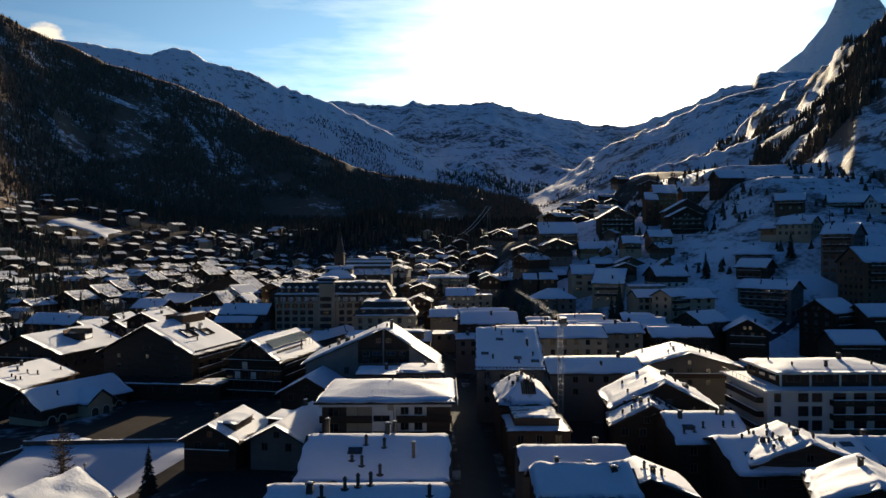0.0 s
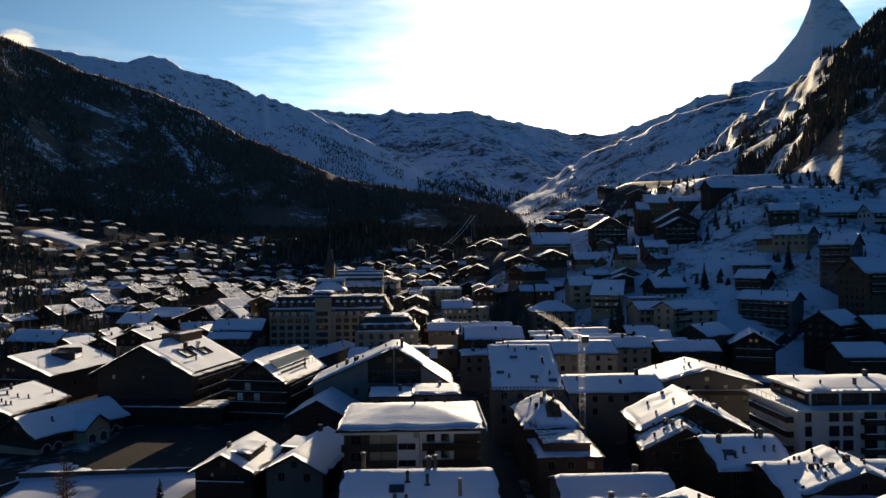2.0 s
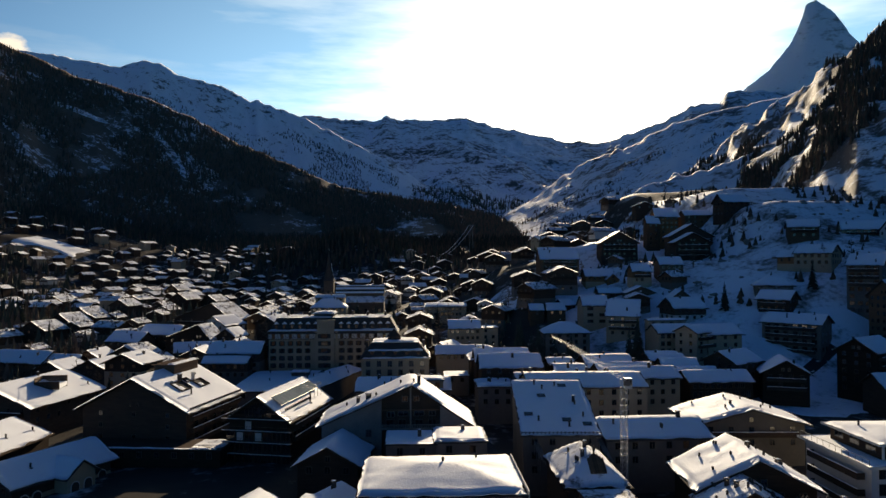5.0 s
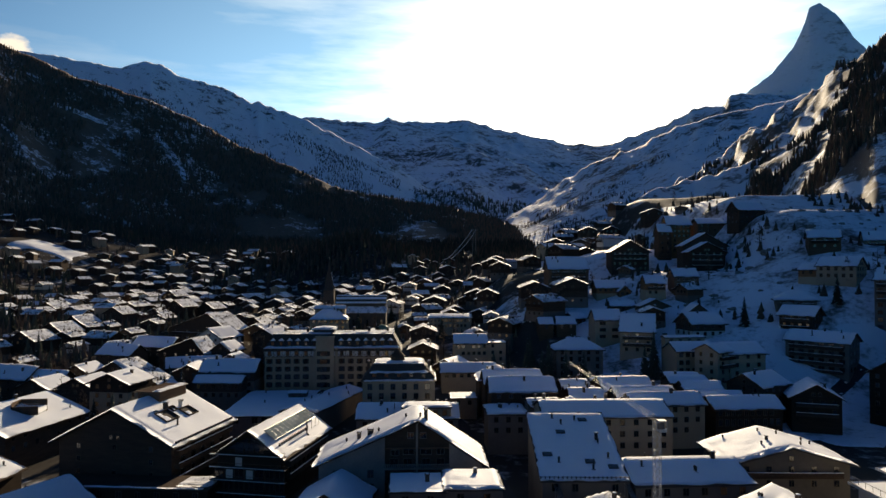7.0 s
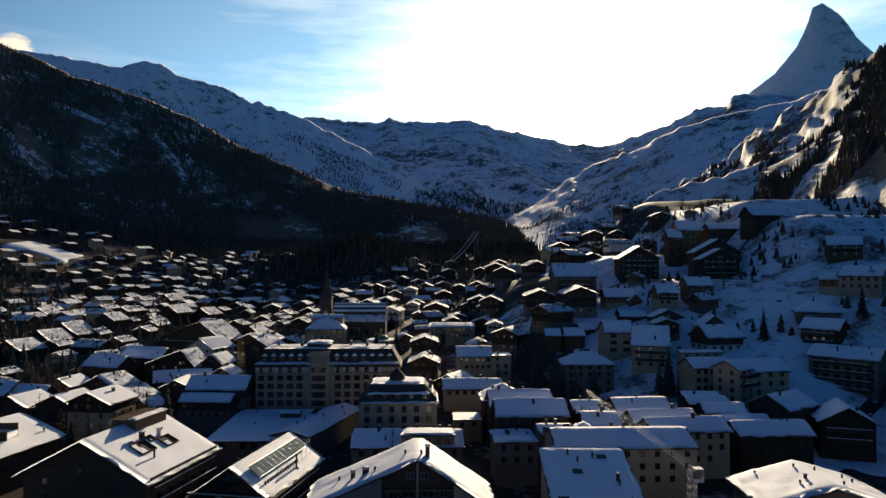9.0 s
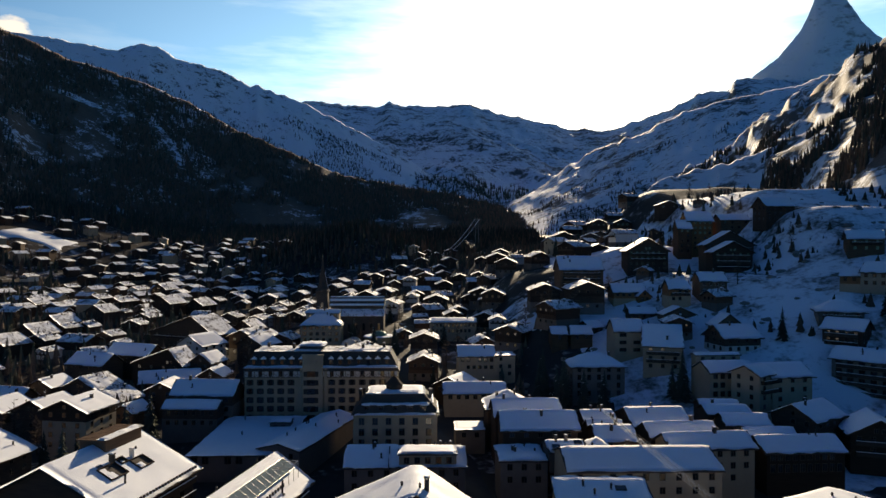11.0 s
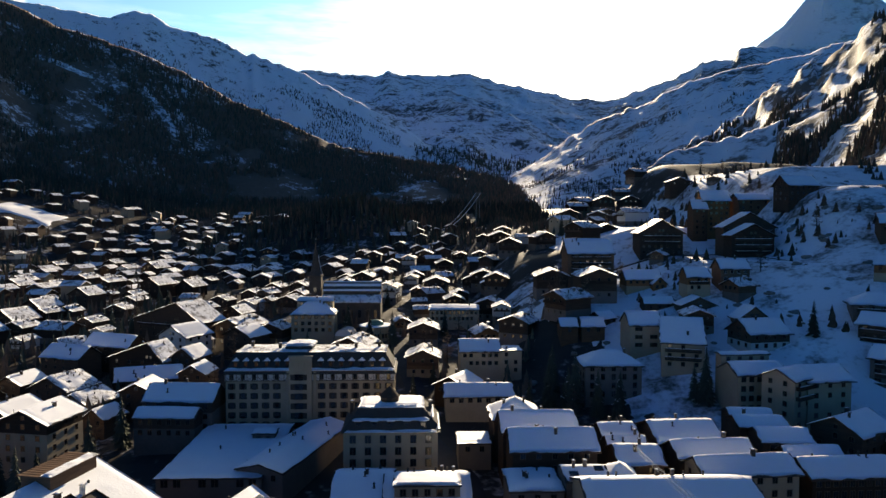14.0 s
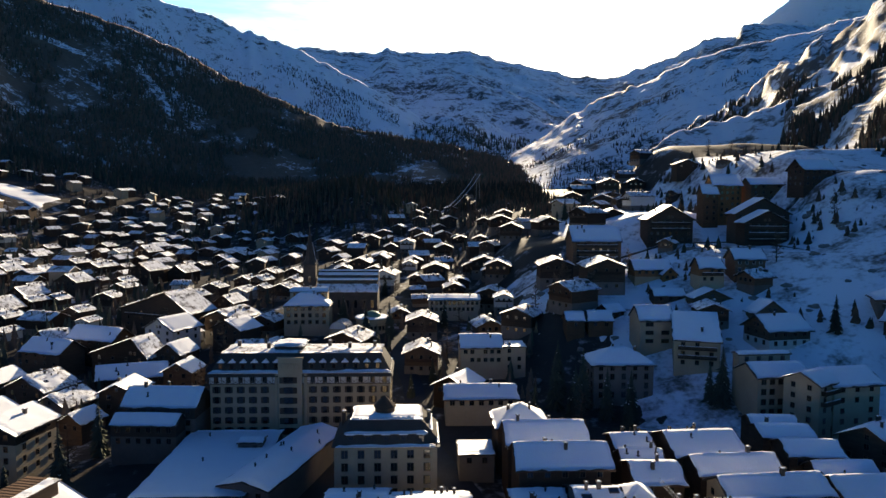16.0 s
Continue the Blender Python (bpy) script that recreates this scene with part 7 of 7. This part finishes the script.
# chalets along the lanes that show singly
chalet_at(5, -410, 790, 20)
chalet_at(0, -377, 806, 25)
chalet_at(4, -352, 814, 25)
chalet_at(3, -319, 800, 25)
chalet_at(1, -330, 856, 25)
chalet_at(6, -376, 887, 25)
chalet_at(4, -303, 836, 25)
chalet_at(1, -278, 829, 25)
chalet_at(3, -240, 734, 25)
chalet_at(5, -271, 716, 25)
chalet_at(1, -322, 643, 25)
chalet_at(0, -297, 643, 20)
chalet_at(1, -286, 670, 25)
chalet_at(4, -285, 706, 25)
chalet_at(0, -256, 646, 25)
chalet_at(0, -244, 660, 25)
chalet_at(3, -202, 603, 25)
chalet_at(1, -224, 687, 25)
chalet_at(0, -200, 674, 25)
chalet_at(3, -234, 552, 35)
chalet_at(4, -230, 586, 25)
chalet_at(0, -205, 564, 25)
chalet_at(3, -143, 509, 35)
chalet_at(3, -229, 500, 30)
chalet_at(4, -221, 511, 25)
chalet_at(1, -221, 459, 25)
chalet_at(5, -115, 413, 30)
chalet_at(2, -224, 813, 15)
chalet_at(0, -184, 662, 20)
chalet_at(0, -182, 711, 20)
chalet_at(3, -169, 725, 20)
chalet_at(0, -125, 560, 15)
chalet_at(5, -113, 503, 20)
chalet_at(2, -104, 512, 20)
chalet_at(4, -118, 482, 50)
chalet_at(1, -96, 413, 30)
chalet_at(1, -79, 405, 20)
chalet_at(0, -114, 583, 15)
chalet_at(0, -91, 549, 15)
chalet_at(4, -87, 518, 15)
chalet_at(6, -80, 378, 85)
chalet_at(6, -92, 372, 80)
chalet_at(1, -40, 373, 20)
chalet_at(4, -39, 411, 80)
chalet_at(1, -174, 844, 5)
chalet_at(1, -138, 827, 30)
chalet_at(3, -101, 762, 30)
chalet_at(1, -66, 757, 30)
chalet_at(6, -187, 801, 80)
chalet_at(4, -83, 683, 20)
chalet_at(0, -63, 576, 10)
chalet_at(0, -51, 571, 10)
chalet_at(1, -41, 552, 10)
chalet_at(5, -32, 507, 10)
chalet_at(3, -173, 412, 60)
chalet_at(1, -167, 396, 30)
chalet_at(1, -167, 375, 60)
chalet_at(1, -141, 398, 25)
chalet_at(0, -132, 402, 25)
chalet_at(6, -124, 367, 85)
chalet_at(1, -95, 347, 50)
chalet_at(3, -148, 357, 35)
chalet_at(6, -136, 347, 40)
chalet_at(3, -129, 306, 30)
chalet_at(1, -111, 334, 45)
chalet_at(5, -22, 693, 5)
chalet_at(5, -19, 572, 5)
chalet_at(2, -15, 517, 5)
chalet_at(0, -7, 505, 60)
chalet_at(0, 7, 664, -5)
chalet_at(1, 24, 709, 5)
chalet_at(1, 43, 702, 8)
chalet_at(1, 33, 623, 5)
chalet_at(1, 60, 700, 5)
chalet_at(1, 48, 626, 0)
chalet_at(4, 4, 594, 80)
chalet_at(1, 34, 555, 40)
chalet_at(0, 46, 548, 10)
chalet_at(5, 58, 577, 60)
chalet_at(0, 21, 549, 10)
chalet_at(1, -1, 509, 5)
chalet_at(1, 10, 504, 0)
chalet_at(1, 26, 523, 5)
chalet_at(0, 27, 501, 5)
chalet_at(0, 30, 481, 10)
chalet_at(1, 22, 443, 15)
chalet_at(5, 26, 426, 5)
chalet_at(6, -14, 490, 85)
chalet_at(6, -13, 462, 85)
chalet_at(6, 24, 414, 85)
chalet_at(1, 28, 383, 30)
chalet_at(3, 106, 533, 5)
chalet_at(3, 79, 483, 60)
chalet_at(5, 128, 548, 80)
chalet_at(5, 79, 373, 70)
chalet_at(2, 99, 365, 60)
chalet_at(1, 113, 369, 70)
chalet_at(4, 113, 361, 70)
chalet_at(6, 84, 361, 80)
chalet_at(1, 90, 347, 10)
chalet_at(1, 102, 334, 20)
chalet_at(1, 47, 374, 60)
chalet_at(4, 41, 382, 60)
# chalets at the foot of the knoll, their roofs in the sun
for kx, ky, kh in ((143, 684, 80), (158, 676, 85), (172, 682, 70), (128, 692, 60), (118, 668, 85), (136, 650, 5), (104, 640, 0), (154, 640, 10)):
    chalet_at((1, 3, 0, 5)[int(kx) % 4], kx, ky, kh)

lane = random.Random(11)
FAR = []
FOOT.append((36, 310, 13))
FOOT.append((-106, 262, 10))
y = 150.0
while y < 1290:
    step = 25 + 0.008 * y
    x = -0.66 * y - 30
    while x < 330:
        px, py = x + lane.uniform(-6, 6), y + lane.uniform(-9, 9)
        x += 19 + 0.008 * y + lane.uniform(0, 6)
        k = lane.choice((0, 0, 1, 1, 2, 3, 4, 5, 6))
        if py < 300 and px > -150:
            continue
        if px > 58 and py < 380:
            continue
        if px > 30 and (py > 640 or px > 60 + 0.42 * (py - 250)):
            continue
        if px > 85 and lane.random() < 0.45:
            continue
        if -25 < px < 85 and 440 < py < 520 and px > 28:
            continue
        if ((px + 105) / 110) ** 2 + ((py - 985) / 150) ** 2 < 1 and lane.random() < 0.9:
            continue
        if (-555 < px < -440 and 930 < py < 1030) or (-256 < px < -195 and 952 < py < 1036):
            continue
        if (py > 1000 and px > -60) or py > 1128 - 0.35 * max(0.0, -px - 470):
            continue
        if fnoise(px / 90, py / 90, 2, 40.0) < -0.45:
            continue
        if not free(px, py, KIND_R[k] * 1.2):
            continue
        heading = lane.choice((12, 16, 20, 22, 24, 28, -12, 100)) + lane.uniform(-7, 7) if px < -60 else lane.choice((0, 0, 0, 12, -12, 85)) + lane.uniform(-8, 8)
        if px > 60:
            heading = lane.uniform(-10, 90)
        if py > 545 or px < -330:
            FAR.append((k, px, py, heading))
            FOOT.append((px, py, KIND_R[k] * 0.9))
        else:
            chalet_at(k, px, py, heading)
    y += step


def far_chalets(rows):
    """The roofs too far off to be told apart, in one mesh."""
    slots = [WOOD_DARK, WOOD_DARK, CREAM, SNOW_PATCHY, GLASS]
    b = Build()
    for n, (k, fx, fy, fh) in enumerate(rows):
        w, l, he, hr = ((11, 13, 6.5, 9.8), (13, 12, 7.5, 11), (9.5, 12, 8, 11.2), (14, 15, 8.8, 12.6), (8, 9, 4.6, 7.2), (12, 14, 9.5, 12.8), (15, 13, 6, 8.8))[k]
        hr = he + 0.72 * (hr - he)
        m = pose(fx, fy, ground_at(fx, fy), 0, 0, -fh)
        hw, hl, o, t = w / 2, l / 2, 1.1, 0.5 + 0.2 * math.sin(n)
        drop = (hr - he) * o / hw
        wall = [(-hw, -3), (hw, -3), (hw, he), (0, hr), (-hw, he)]
        b.add([m @ Vector((px, -hl, pz)) for px, pz in wall] + [m @ Vector((px, hl, pz)) for px, pz in wall],
              [tuple(range(5)), tuple(range(9, 4, -1))] + [((j + 1) % 5, j, 5 + j, 5 + (j + 1) % 5) for j in range(5)], {2: 1, 4: 1, 5: 2}.get(k, 0))
        for slot, z0, z1 in ((0, 0.0, 0.22), (3, 0.22, 0.22 + t)):
            prof = [(-hw - o, he - drop + z0), (0, hr + z0), (hw + o, he - drop + z0), (hw + o, he - drop + z1 * 0.9), (0, hr + z1), (-hw - o, he - drop + z1 * 0.9)]
            b.add([m @ Vector((px, -hl - o, pz)) for px, pz in prof] + [m @ Vector((px, hl + o, pz)) for px, pz in prof],
                  [(0, 1, 4, 5), (1, 2, 3, 4), (11, 10, 7, 6), (10, 9, 8, 7)] + [((j + 1) % 6, j, 6 + j, 6 + (j + 1) % 6) for j in range(6)], slot)
        for xx in (-0.28 * w, 0.28 * w):
            p = [m @ Vector((xx + dx, -hl - 0.03, he - 1.9 + dz)) for dx, dz in ((-0.6, 0), (0.6, 0), (0.6, 1.3), (-0.6, 1.3))]
            b.add(p, [(0, 1, 2, 3)], 4)
    return tagged(new("far_chalets", b.mesh("far_chalets", slots)), "hundreds of small snow-roofed chalets at the head of the village", "houses", kind="stuff")


far_chalets(FAR)


# ---- trees ----
def conifer(h, seed):
    rng = random.Random(seed)
    top = thing("conifer", pose(0, 0, 0), "tall dark spruce with drooping branches", "tree", "village conifers")
    part("trunk", Build().cone(0, 0, -0.5, h * 0.96, h * 0.022, 0.03, 7), BARK, top)
    b, s = Build(), Build()
    layers = 25
    for i in range(layers):
        f = i / (layers - 1)
        z = h * (0.08 + 0.9 * f)
        reach = h * 0.19 * (1 - f) ** 0.8 + 0.15
        n = 13 if f < 0.6 else 8
        for k in range(n):
            a = 2 * math.pi * (k + rng.random() * 0.8) / n
            r = reach * rng.uniform(0.6, 1.15)
            ca, sa = math.cos(a), math.sin(a)
            wd = r * rng.uniform(0.17, 0.3)
            drop = r * rng.uniform(0.2, 0.5)
            tip = (ca * r, sa * r, z - drop)
            mid = r * 0.55
            left = (ca * mid - sa * wd, sa * mid + ca * wd, z - drop * 0.75)
            right = (ca * mid + sa * wd, sa * mid - ca * wd, z - drop * 0.75)
            root = (0, 0, z + h * 0.03)
            b.add([root, left, tip, right, (ca * mid, sa * mid, z - drop * 0.2)], [(0, 1, 4), (1, 2, 4), (2, 3, 4), (3, 0, 4), (0, 3, 2, 1)])
            if rng.random() < 0.04:
                s.add([(p[0] * 0.9, p[1] * 0.9, p[2] + 0.12) for p in (left, tip, right)] + [(ca * mid * 0.7, sa * mid * 0.7, z - drop * 0.1 + 0.1)], [(0, 1, 3), (1, 2, 3)])
    cr = part("crown", b, NEEDLES, top)
    part("branch_snow", s, SNOW, cr)
    return top


def bare_tree(h, seed, mat):
    rng = random.Random(seed)
    top = thing("bare_tree", pose(0, 0, 0), "leafless larch with fine brown twigs", "tree", "village bare trees")
    part("trunk", Build().cone(0, 0, -0.5, h, h * 0.02, 0.03, 6), BARK, top)
    b = Build()
    for i in range(46):
        f = rng.uniform(0.15, 0.97)
        z, a = h * f, rng.uniform(0, 6.283)
        r = h * 0.24 * (1 - f) ** 0.7 * rng.uniform(0.6, 1.2) + 0.3
        e = Vector((math.cos(a) * r, math.sin(a) * r, z + r * rng.uniform(-0.1, 0.5)))
        b.beam((0, 0, z), e, 0.05 + 0.012 * r, sides=3)
        for j in range(7):
            q = e * rng.uniform(0.35, 1.0)
            q.z = z + (e.z - z) * (q.x / e.x if abs(e.x) > 0.01 else 1)
            b.beam(q, q + Vector((rng.uniform(-1, 1), rng.uniform(-1, 1), rng.uniform(-0.5, 1.0))) * (0.25 * r + 0.3), 0.035, sides=3)
    part("crown", b, mat, top)
    return top


TREES = [conifer(16, 1), conifer(13, 2), conifer(19, 3), bare_tree(13, 4, LARCH), bare_tree(16, 5, LARCH), conifer(9, 6)]
TREE_AT = [False] * len(TREES)


def plant(k, x, y, turn=0.0, z=None):
    m = pose(x, y, (ground_at(x, y) if z is None else z) - 0.1, 0, 0, turn)
    if not TREE_AT[k]:
        TREE_AT[k] = True
        TREES[k].matrix_world = m
        return TREES[k]
    return copy_thing(TREES[k], m)


# by the square and on the slope
for k, x, y in ((2, 29, 318), (0, 34, 312), (2, 38, 319), (1, 31, 305), (0, 43, 309), (3, 33, 300), (1, 47, 301)):
    plant(k, x, y, 40 * k)
for k, x, y in ((4, 51, 408), (4, 58, 388), (1, 121, 322.5), (3, 62, 392), (3, 42, 386), (4, 54.5, 374), (4, 47, 392), (3, 35, 391), (2, 32, 329), (2, 76.7, 305.5), (0, 49.5, 306.5), (1, 74, 308), (3, 76, 398)):
    plant(k, x, y, 61 * k)
for k, x, y in ((0, -107, 250), (2, -96, 262), (1, -118, 262), (5, -112, 268)):
    plant(k, x, y, 70 * k)
for k, x, y in ((5, -53, 125), (5, -88, 126), (5, -94, 122), (3, -72, 131), (3, -70.5, 129)):
    plant(k, x, y, 33 * k)
for k, x, y in ((0, 160, 268), (1, 172, 262), (3, 150, 262), (1, 158, 318), (3, 170, 330), (4, 178, 322), (0, 182, 300)):
    plant(k, x, y, 55 * k)
wood_rng = random.Random(31)
count = 0
while count < 160:
    tx, ty = (wood_rng.uniform(-420, 210), wood_rng.uniform(300, 900)) if count % 2 else (wood_rng.uniform(-290, 20), wood_rng.uniform(270, 560))
    if tx < -0.62 * ty or (tx > 60 and ty < 330) or not free(tx, ty, 2.0):
        continue
    plant(wood_rng.choice((0, 1, 3, 3, 4, 5)), tx, ty, wood_rng.uniform(0, 360))
    count += 1
hx = np.random.default_rng(17)
vx, vy = hx.uniform(-520, 40, 5200), hx.uniform(300, 1150, 5200)
keep = (vx > -0.66 * vy) & ~((vx < -435) & (vy > 925) & (vy < 1035)) & np.array([free(a, b, 1.0) for a, b in zip(vx, vy)]) & (fnoise(vx / 50, vy / 50, 2, 6.0) > -0.1)
gx2, gy2 = hx.uniform(-330, -110, 900), hx.uniform(300, 540, 900)
tall = (gx2 > -0.66 * gy2) & np.array([free(a, b, 0.5) for a, b in zip(gx2, gy2)]) & (fnoise(gx2 / 35, gy2 / 35, 2, 16.0) > -0.15)
woods("village_trees", np.stack([gx2, gy2, height(gx2, gy2) - 0.3], 1)[tall], 6.0, 13.0, [NEEDLES, LARCH], "dark spruces standing close between the old chalets", slim=0.2)
woods("garden_trees", np.stack([vx, vy, height(vx, vy) - 0.3], 1)[keep], 3.0, 10.0, [LARCH, NEEDLES], "bare garden trees and young conifers between the chalets", slim=0.2)
bx, by = hx.uniform(24, 330, 2000), hx.uniform(320, 620, 2000)
clump = (fnoise(bx / 40, by / 40, 2, 12.0) > 0.08) & (bx > 60 - 0.15 * (by - 300))
clump &= np.array([free(a, b, 2.5) for a, b in zip(bx, by)])
sx, sy = hx.uniform(30, 330, 9000), hx.uniform(540, 1050, 9000)
shoulder = (fnoise(sx / 45, sy / 45, 3, 15.0) > 0.02) & (sx < 0.55 * (sy - 470) + 30)
woods("shoulder_wood", np.stack([sx, sy, height(sx, sy) - 0.4], 1)[shoulder], 3, 9, [LARCH, NEEDLES], "dark larches and spruces on the shoulder of the hill", slim=0.2)
woods("slope_scrub", np.stack([bx, by, height(bx, by) - 0.4], 1)[clump], 1.5, 6.5, [LARCH, NEEDLES], "brown scrub and young larches on the snowy slope", slim=0.3)


# ---- rocks on the snow slope ----
def rock(seed, s):
    rng = random.Random(seed)
    bm = bmesh.new()
    bmesh.ops.create_icosphere(bm, subdivisions=2, radius=s)
    for v in bm.verts:
        v.co *= rng.uniform(0.7, 1.2)
        v.co.z *= 0.6
    me = bpy.data.meshes.new("boulder")
    bm.to_mesh(me)
    bm.free()
    me.materials.append(STONE)
    return me


ROCKS = [rock(k, 1.0 + 0.35 * k) for k in range(5)]
for k in range(150):
    rx, ry = wood_rng.uniform(20, 230), wood_rng.uniform(330, 460)
    if not free(rx, ry, 1.5):
        continue
    o = tagged(new("boulder", ROCKS[k % 5]), "dark boulder poking out of the snow", "rock", "boulders on the slope")
    o.matrix_world = pose(rx, ry, ground_at(rx, ry), 0, 0, 50 * k)


# ---- tower crane ----
def crane():
    x, y, h = 26.2, 157.0, 25.5
    z0 = ground_at(x, y)
    top = thing("tower_crane", pose(x, y, z0), "slim lattice tower crane with a long jib over the roofs", "crane")
    m = Build()
    s = 0.55
    for cx in (-s, s):
        for cy in (-s, s):
            m.beam((cx, cy, 0), (cx, cy, h), 0.05)
    k = 0
    while k * 1.2 < h - 1:
        z = k * 1.2
        for a, b in (((-s, -s), (s, -s)), ((s, -s), (s, s)), ((s, s), (-s, s)), ((-s, s), (-s, -s))):
            m.beam((*a, z), (*b, z + 1.2), 0.03)
            m.beam((*a, z), (*b, z), 0.03)
        k += 1
    part("mast", m, CRANE_PAINT, top)
    part("cab", Build().box(-0.2, -1.7, h - 1.6, 1.2, -0.3, h + 0.4, 0).box(-0.1, -1.72, h - 0.9, 1.1, -1.7, h + 0.2, 1), [CRANE_PAINT, GLASS], top)
    end = Vector((20.9 - x, 202 - y, 29.4 - z0))
    root = Vector((0, 0, h))
    d = (end - root)
    L = d.length
    d.normalize()
    side = d.cross(Vector((0, 0, 1))).normalized()
    up = side.cross(d)
    j = Build()
    n = int(L / 1.5)
    for i in range(n):
        f0, f1 = i / n, (i + 1) / n
        w0, w1 = 0.5 * (1 - 0.5 * f0), 0.5 * (1 - 0.5 * f1)
        a, b = root + d * L * f0, root + d * L * f1
        P = [a - side * w0, a + side * w0, a + up * w0 * 1.7]
        Q = [b - side * w1, b + side * w1, b + up * w1 * 1.7]
        for p, q in zip(P, Q):
            j.beam(p, q, 0.02)
        j.beam(P[0], P[1], 0.012).beam(P[0], Q[2], 0.013).beam(P[1], Q[2], 0.013).beam(P[0], Q[1], 0.012)
    jib = part("jib", j, CRANE_PAINT, top, "thin lattice jib")
    c = Build()
    for w in (-0.6, 0.6):
        c.beam(root + side * w, root - d * 1.6 + side * w, 0.05)
    for i in range(2):
        c.beam(root - d * 0.8 * i - side * 0.6, root - d * 0.8 * (i + 1) + side * 0.6, 0.035)
    part("counter_jib", c, CRANE_PAINT, top)
    e = root - d * 1.5
    part("counterweight", Build().box(e.x - 0.5, e.y - 0.35, e.z - 0.9, e.x + 0.5, e.y + 0.35, e.z + 0.1), GREY, top)
    t = Build()
    for w in (-0.3, 0.3):
        t.beam(root + d * L * 0.3 + side * w + up * 0.9, root + d * L * 0.75 + side * w + up * 0.7, 0.015)
    part("tie_bars", t, CRANE_PAINT, top)
    return top


crane()


# ---- streets ----
def lane_strip(name, pts, width, label, mat=ASPHALT):
    b = Build()
    P = [Vector((*p, 0)) for p in pts]
    dense = []
    for a, c in zip(P, P[1:]):
        n = max(1, int((c - a).length / 4))
        dense += [a + (c - a) * k / n for k in range(n)]
    dense.append(P[-1])
    V = []
    for k, p in enumerate(dense):
        d = (dense[min(k + 1, len(dense) - 1)] - dense[max(k - 1, 0)]).normalized()
        s = Vector((d.y, -d.x, 0)) * width / 2
        for q in (p - s, p + s):
            V.append((q.x, q.y, ground_at(q.x, q.y) + 0.35))
    b.add(V, [(2 * k, 2 * k + 1, 2 * k + 3, 2 * k + 2) for k in range(len(dense) - 1)])
    return tagged(new(name, b.mesh(name, mat)), label, "road", kind="structure")


lane_strip("road", [(4, 20), (6, 80), (6.5, 130), (5, 180), (0, 225), (-3, 262), (-12, 290), (-16, 340), (-25, 400)], 7.0, "cleared dark village street")
lane_strip("road", [(30, 285), (60, 284), (85, 276), (120, 272), (150, 290)], 4.5, "lane winding up to the slope")
lane_strip("road", [(-170, 320), (-130, 330), (-100, 350), (-85, 390), (-100, 450)], 5.0, "lane between the chalets")


# ---- yard by the inn ----
def yard_wall(x0, y0, x1, y1, h, label):
    a, b = Vector((x0, y0, 0)), Vector((x1, y1, 0))
    d = b - a
    ang = math.degrees(math.atan2(d.y, d.x))
    t = thing("yard_wall", pose(x0, y0, ground_at(x0, y0), 0, 0, ang), label, "wall")
    part("wall", Build().box(0, -0.25, -1, d.length, 0.25, h), RUBBLE, t)
    part("wall_snow", Build().box(0, -0.28, h, d.length, 0.28, h + 0.06), SNOW_PATCHY, t)
    return t


yard_wall(-90, 149, -52, 150.5, 1.3, "low stone wall capped with snow")
yard_wall(-100, 124, -89, 149, 1.2, "stone wall along the yard")


def lamp_post(x, y):
    z = ground_at(x, y)
    t = thing("street_lamp", pose(x, y, z), "tall dark street lamp post in the snowy yard", "lamp", "yard lamps")
    part("pole", Build().cone(0, 0, 0, 6.0, 0.09, 0.06, 8), METAL, t)
    part("lantern", Build().cone(0, 0, 6.0, 6.5, 0.12, 0.3, 8).cone(0, 0, 6.5, 6.7, 0.34, 0.1, 8), METAL, t)


lamp_post(-46, 137)
lamp_post(-66, 128)


# ---- ropeway ----
def ropeway():
    t = thing("ropeway", pose(0, 0, 0), "two white ropeway cables sagging towards a far pylon", "ropeway")
    for off in (0.0, 6.0):
        a, b = Vector((2 + off, 900, 47 + off * 0.2)), Vector((62 + off, 1010, 100))
        run = []
        for k in range(15):
            p = a + (b - a) * k / 14
            p.z -= 32 * k / 14 * (1 - k / 14)
            run.append(p)
        c = Build().tube(run, 0.28)
        # cables take the snow material to read as thin bright lines
        part("cable", c, SNOW, t)
    py = Build()
    zb = ground_at(62, 1010)
    for s in (-3, 3):
        py.beam((65 + s, 1010, zb), (65 + s * 0.4, 1010, 101), 0.35)
    py.beam((60, 1010, 100), (71, 1010, 100), 0.4)
    part("pylon", py, METAL, t)


ropeway()


def scaffold_stair(x, y, z, tilt, label):
    """Slanting rails of an outside stair along the roof edge."""
    t = thing("outside_stair", pose(x, y, z, 0, 0, tilt), label, "stair", "roof stairs")
    for k in range(5):
        part("stringer", Build().beam((0.35 * k, 5.0 - 0.2 * k, 2.6 - 0.35 * k), (0.35 * k, -5.0 - 0.2 * k, -1.2 - 0.35 * k), 0.06), METAL, t)
    for k in range(7):
        f = k / 6
        part("post", Build().beam((0, 5 - 10 * f, 2.6 - 3.8 * f), (0, 5 - 10 * f, 0.2 - 3.8 * f), 0.05), METAL, t)
    return t


scaffold_stair(10.0, 165.5, 10.8, 3, "steel outside stair with snowy rails")
scaffold_stair(23.2, 166.0, 11.4, 3, "steel outside stair beside the crane mast")
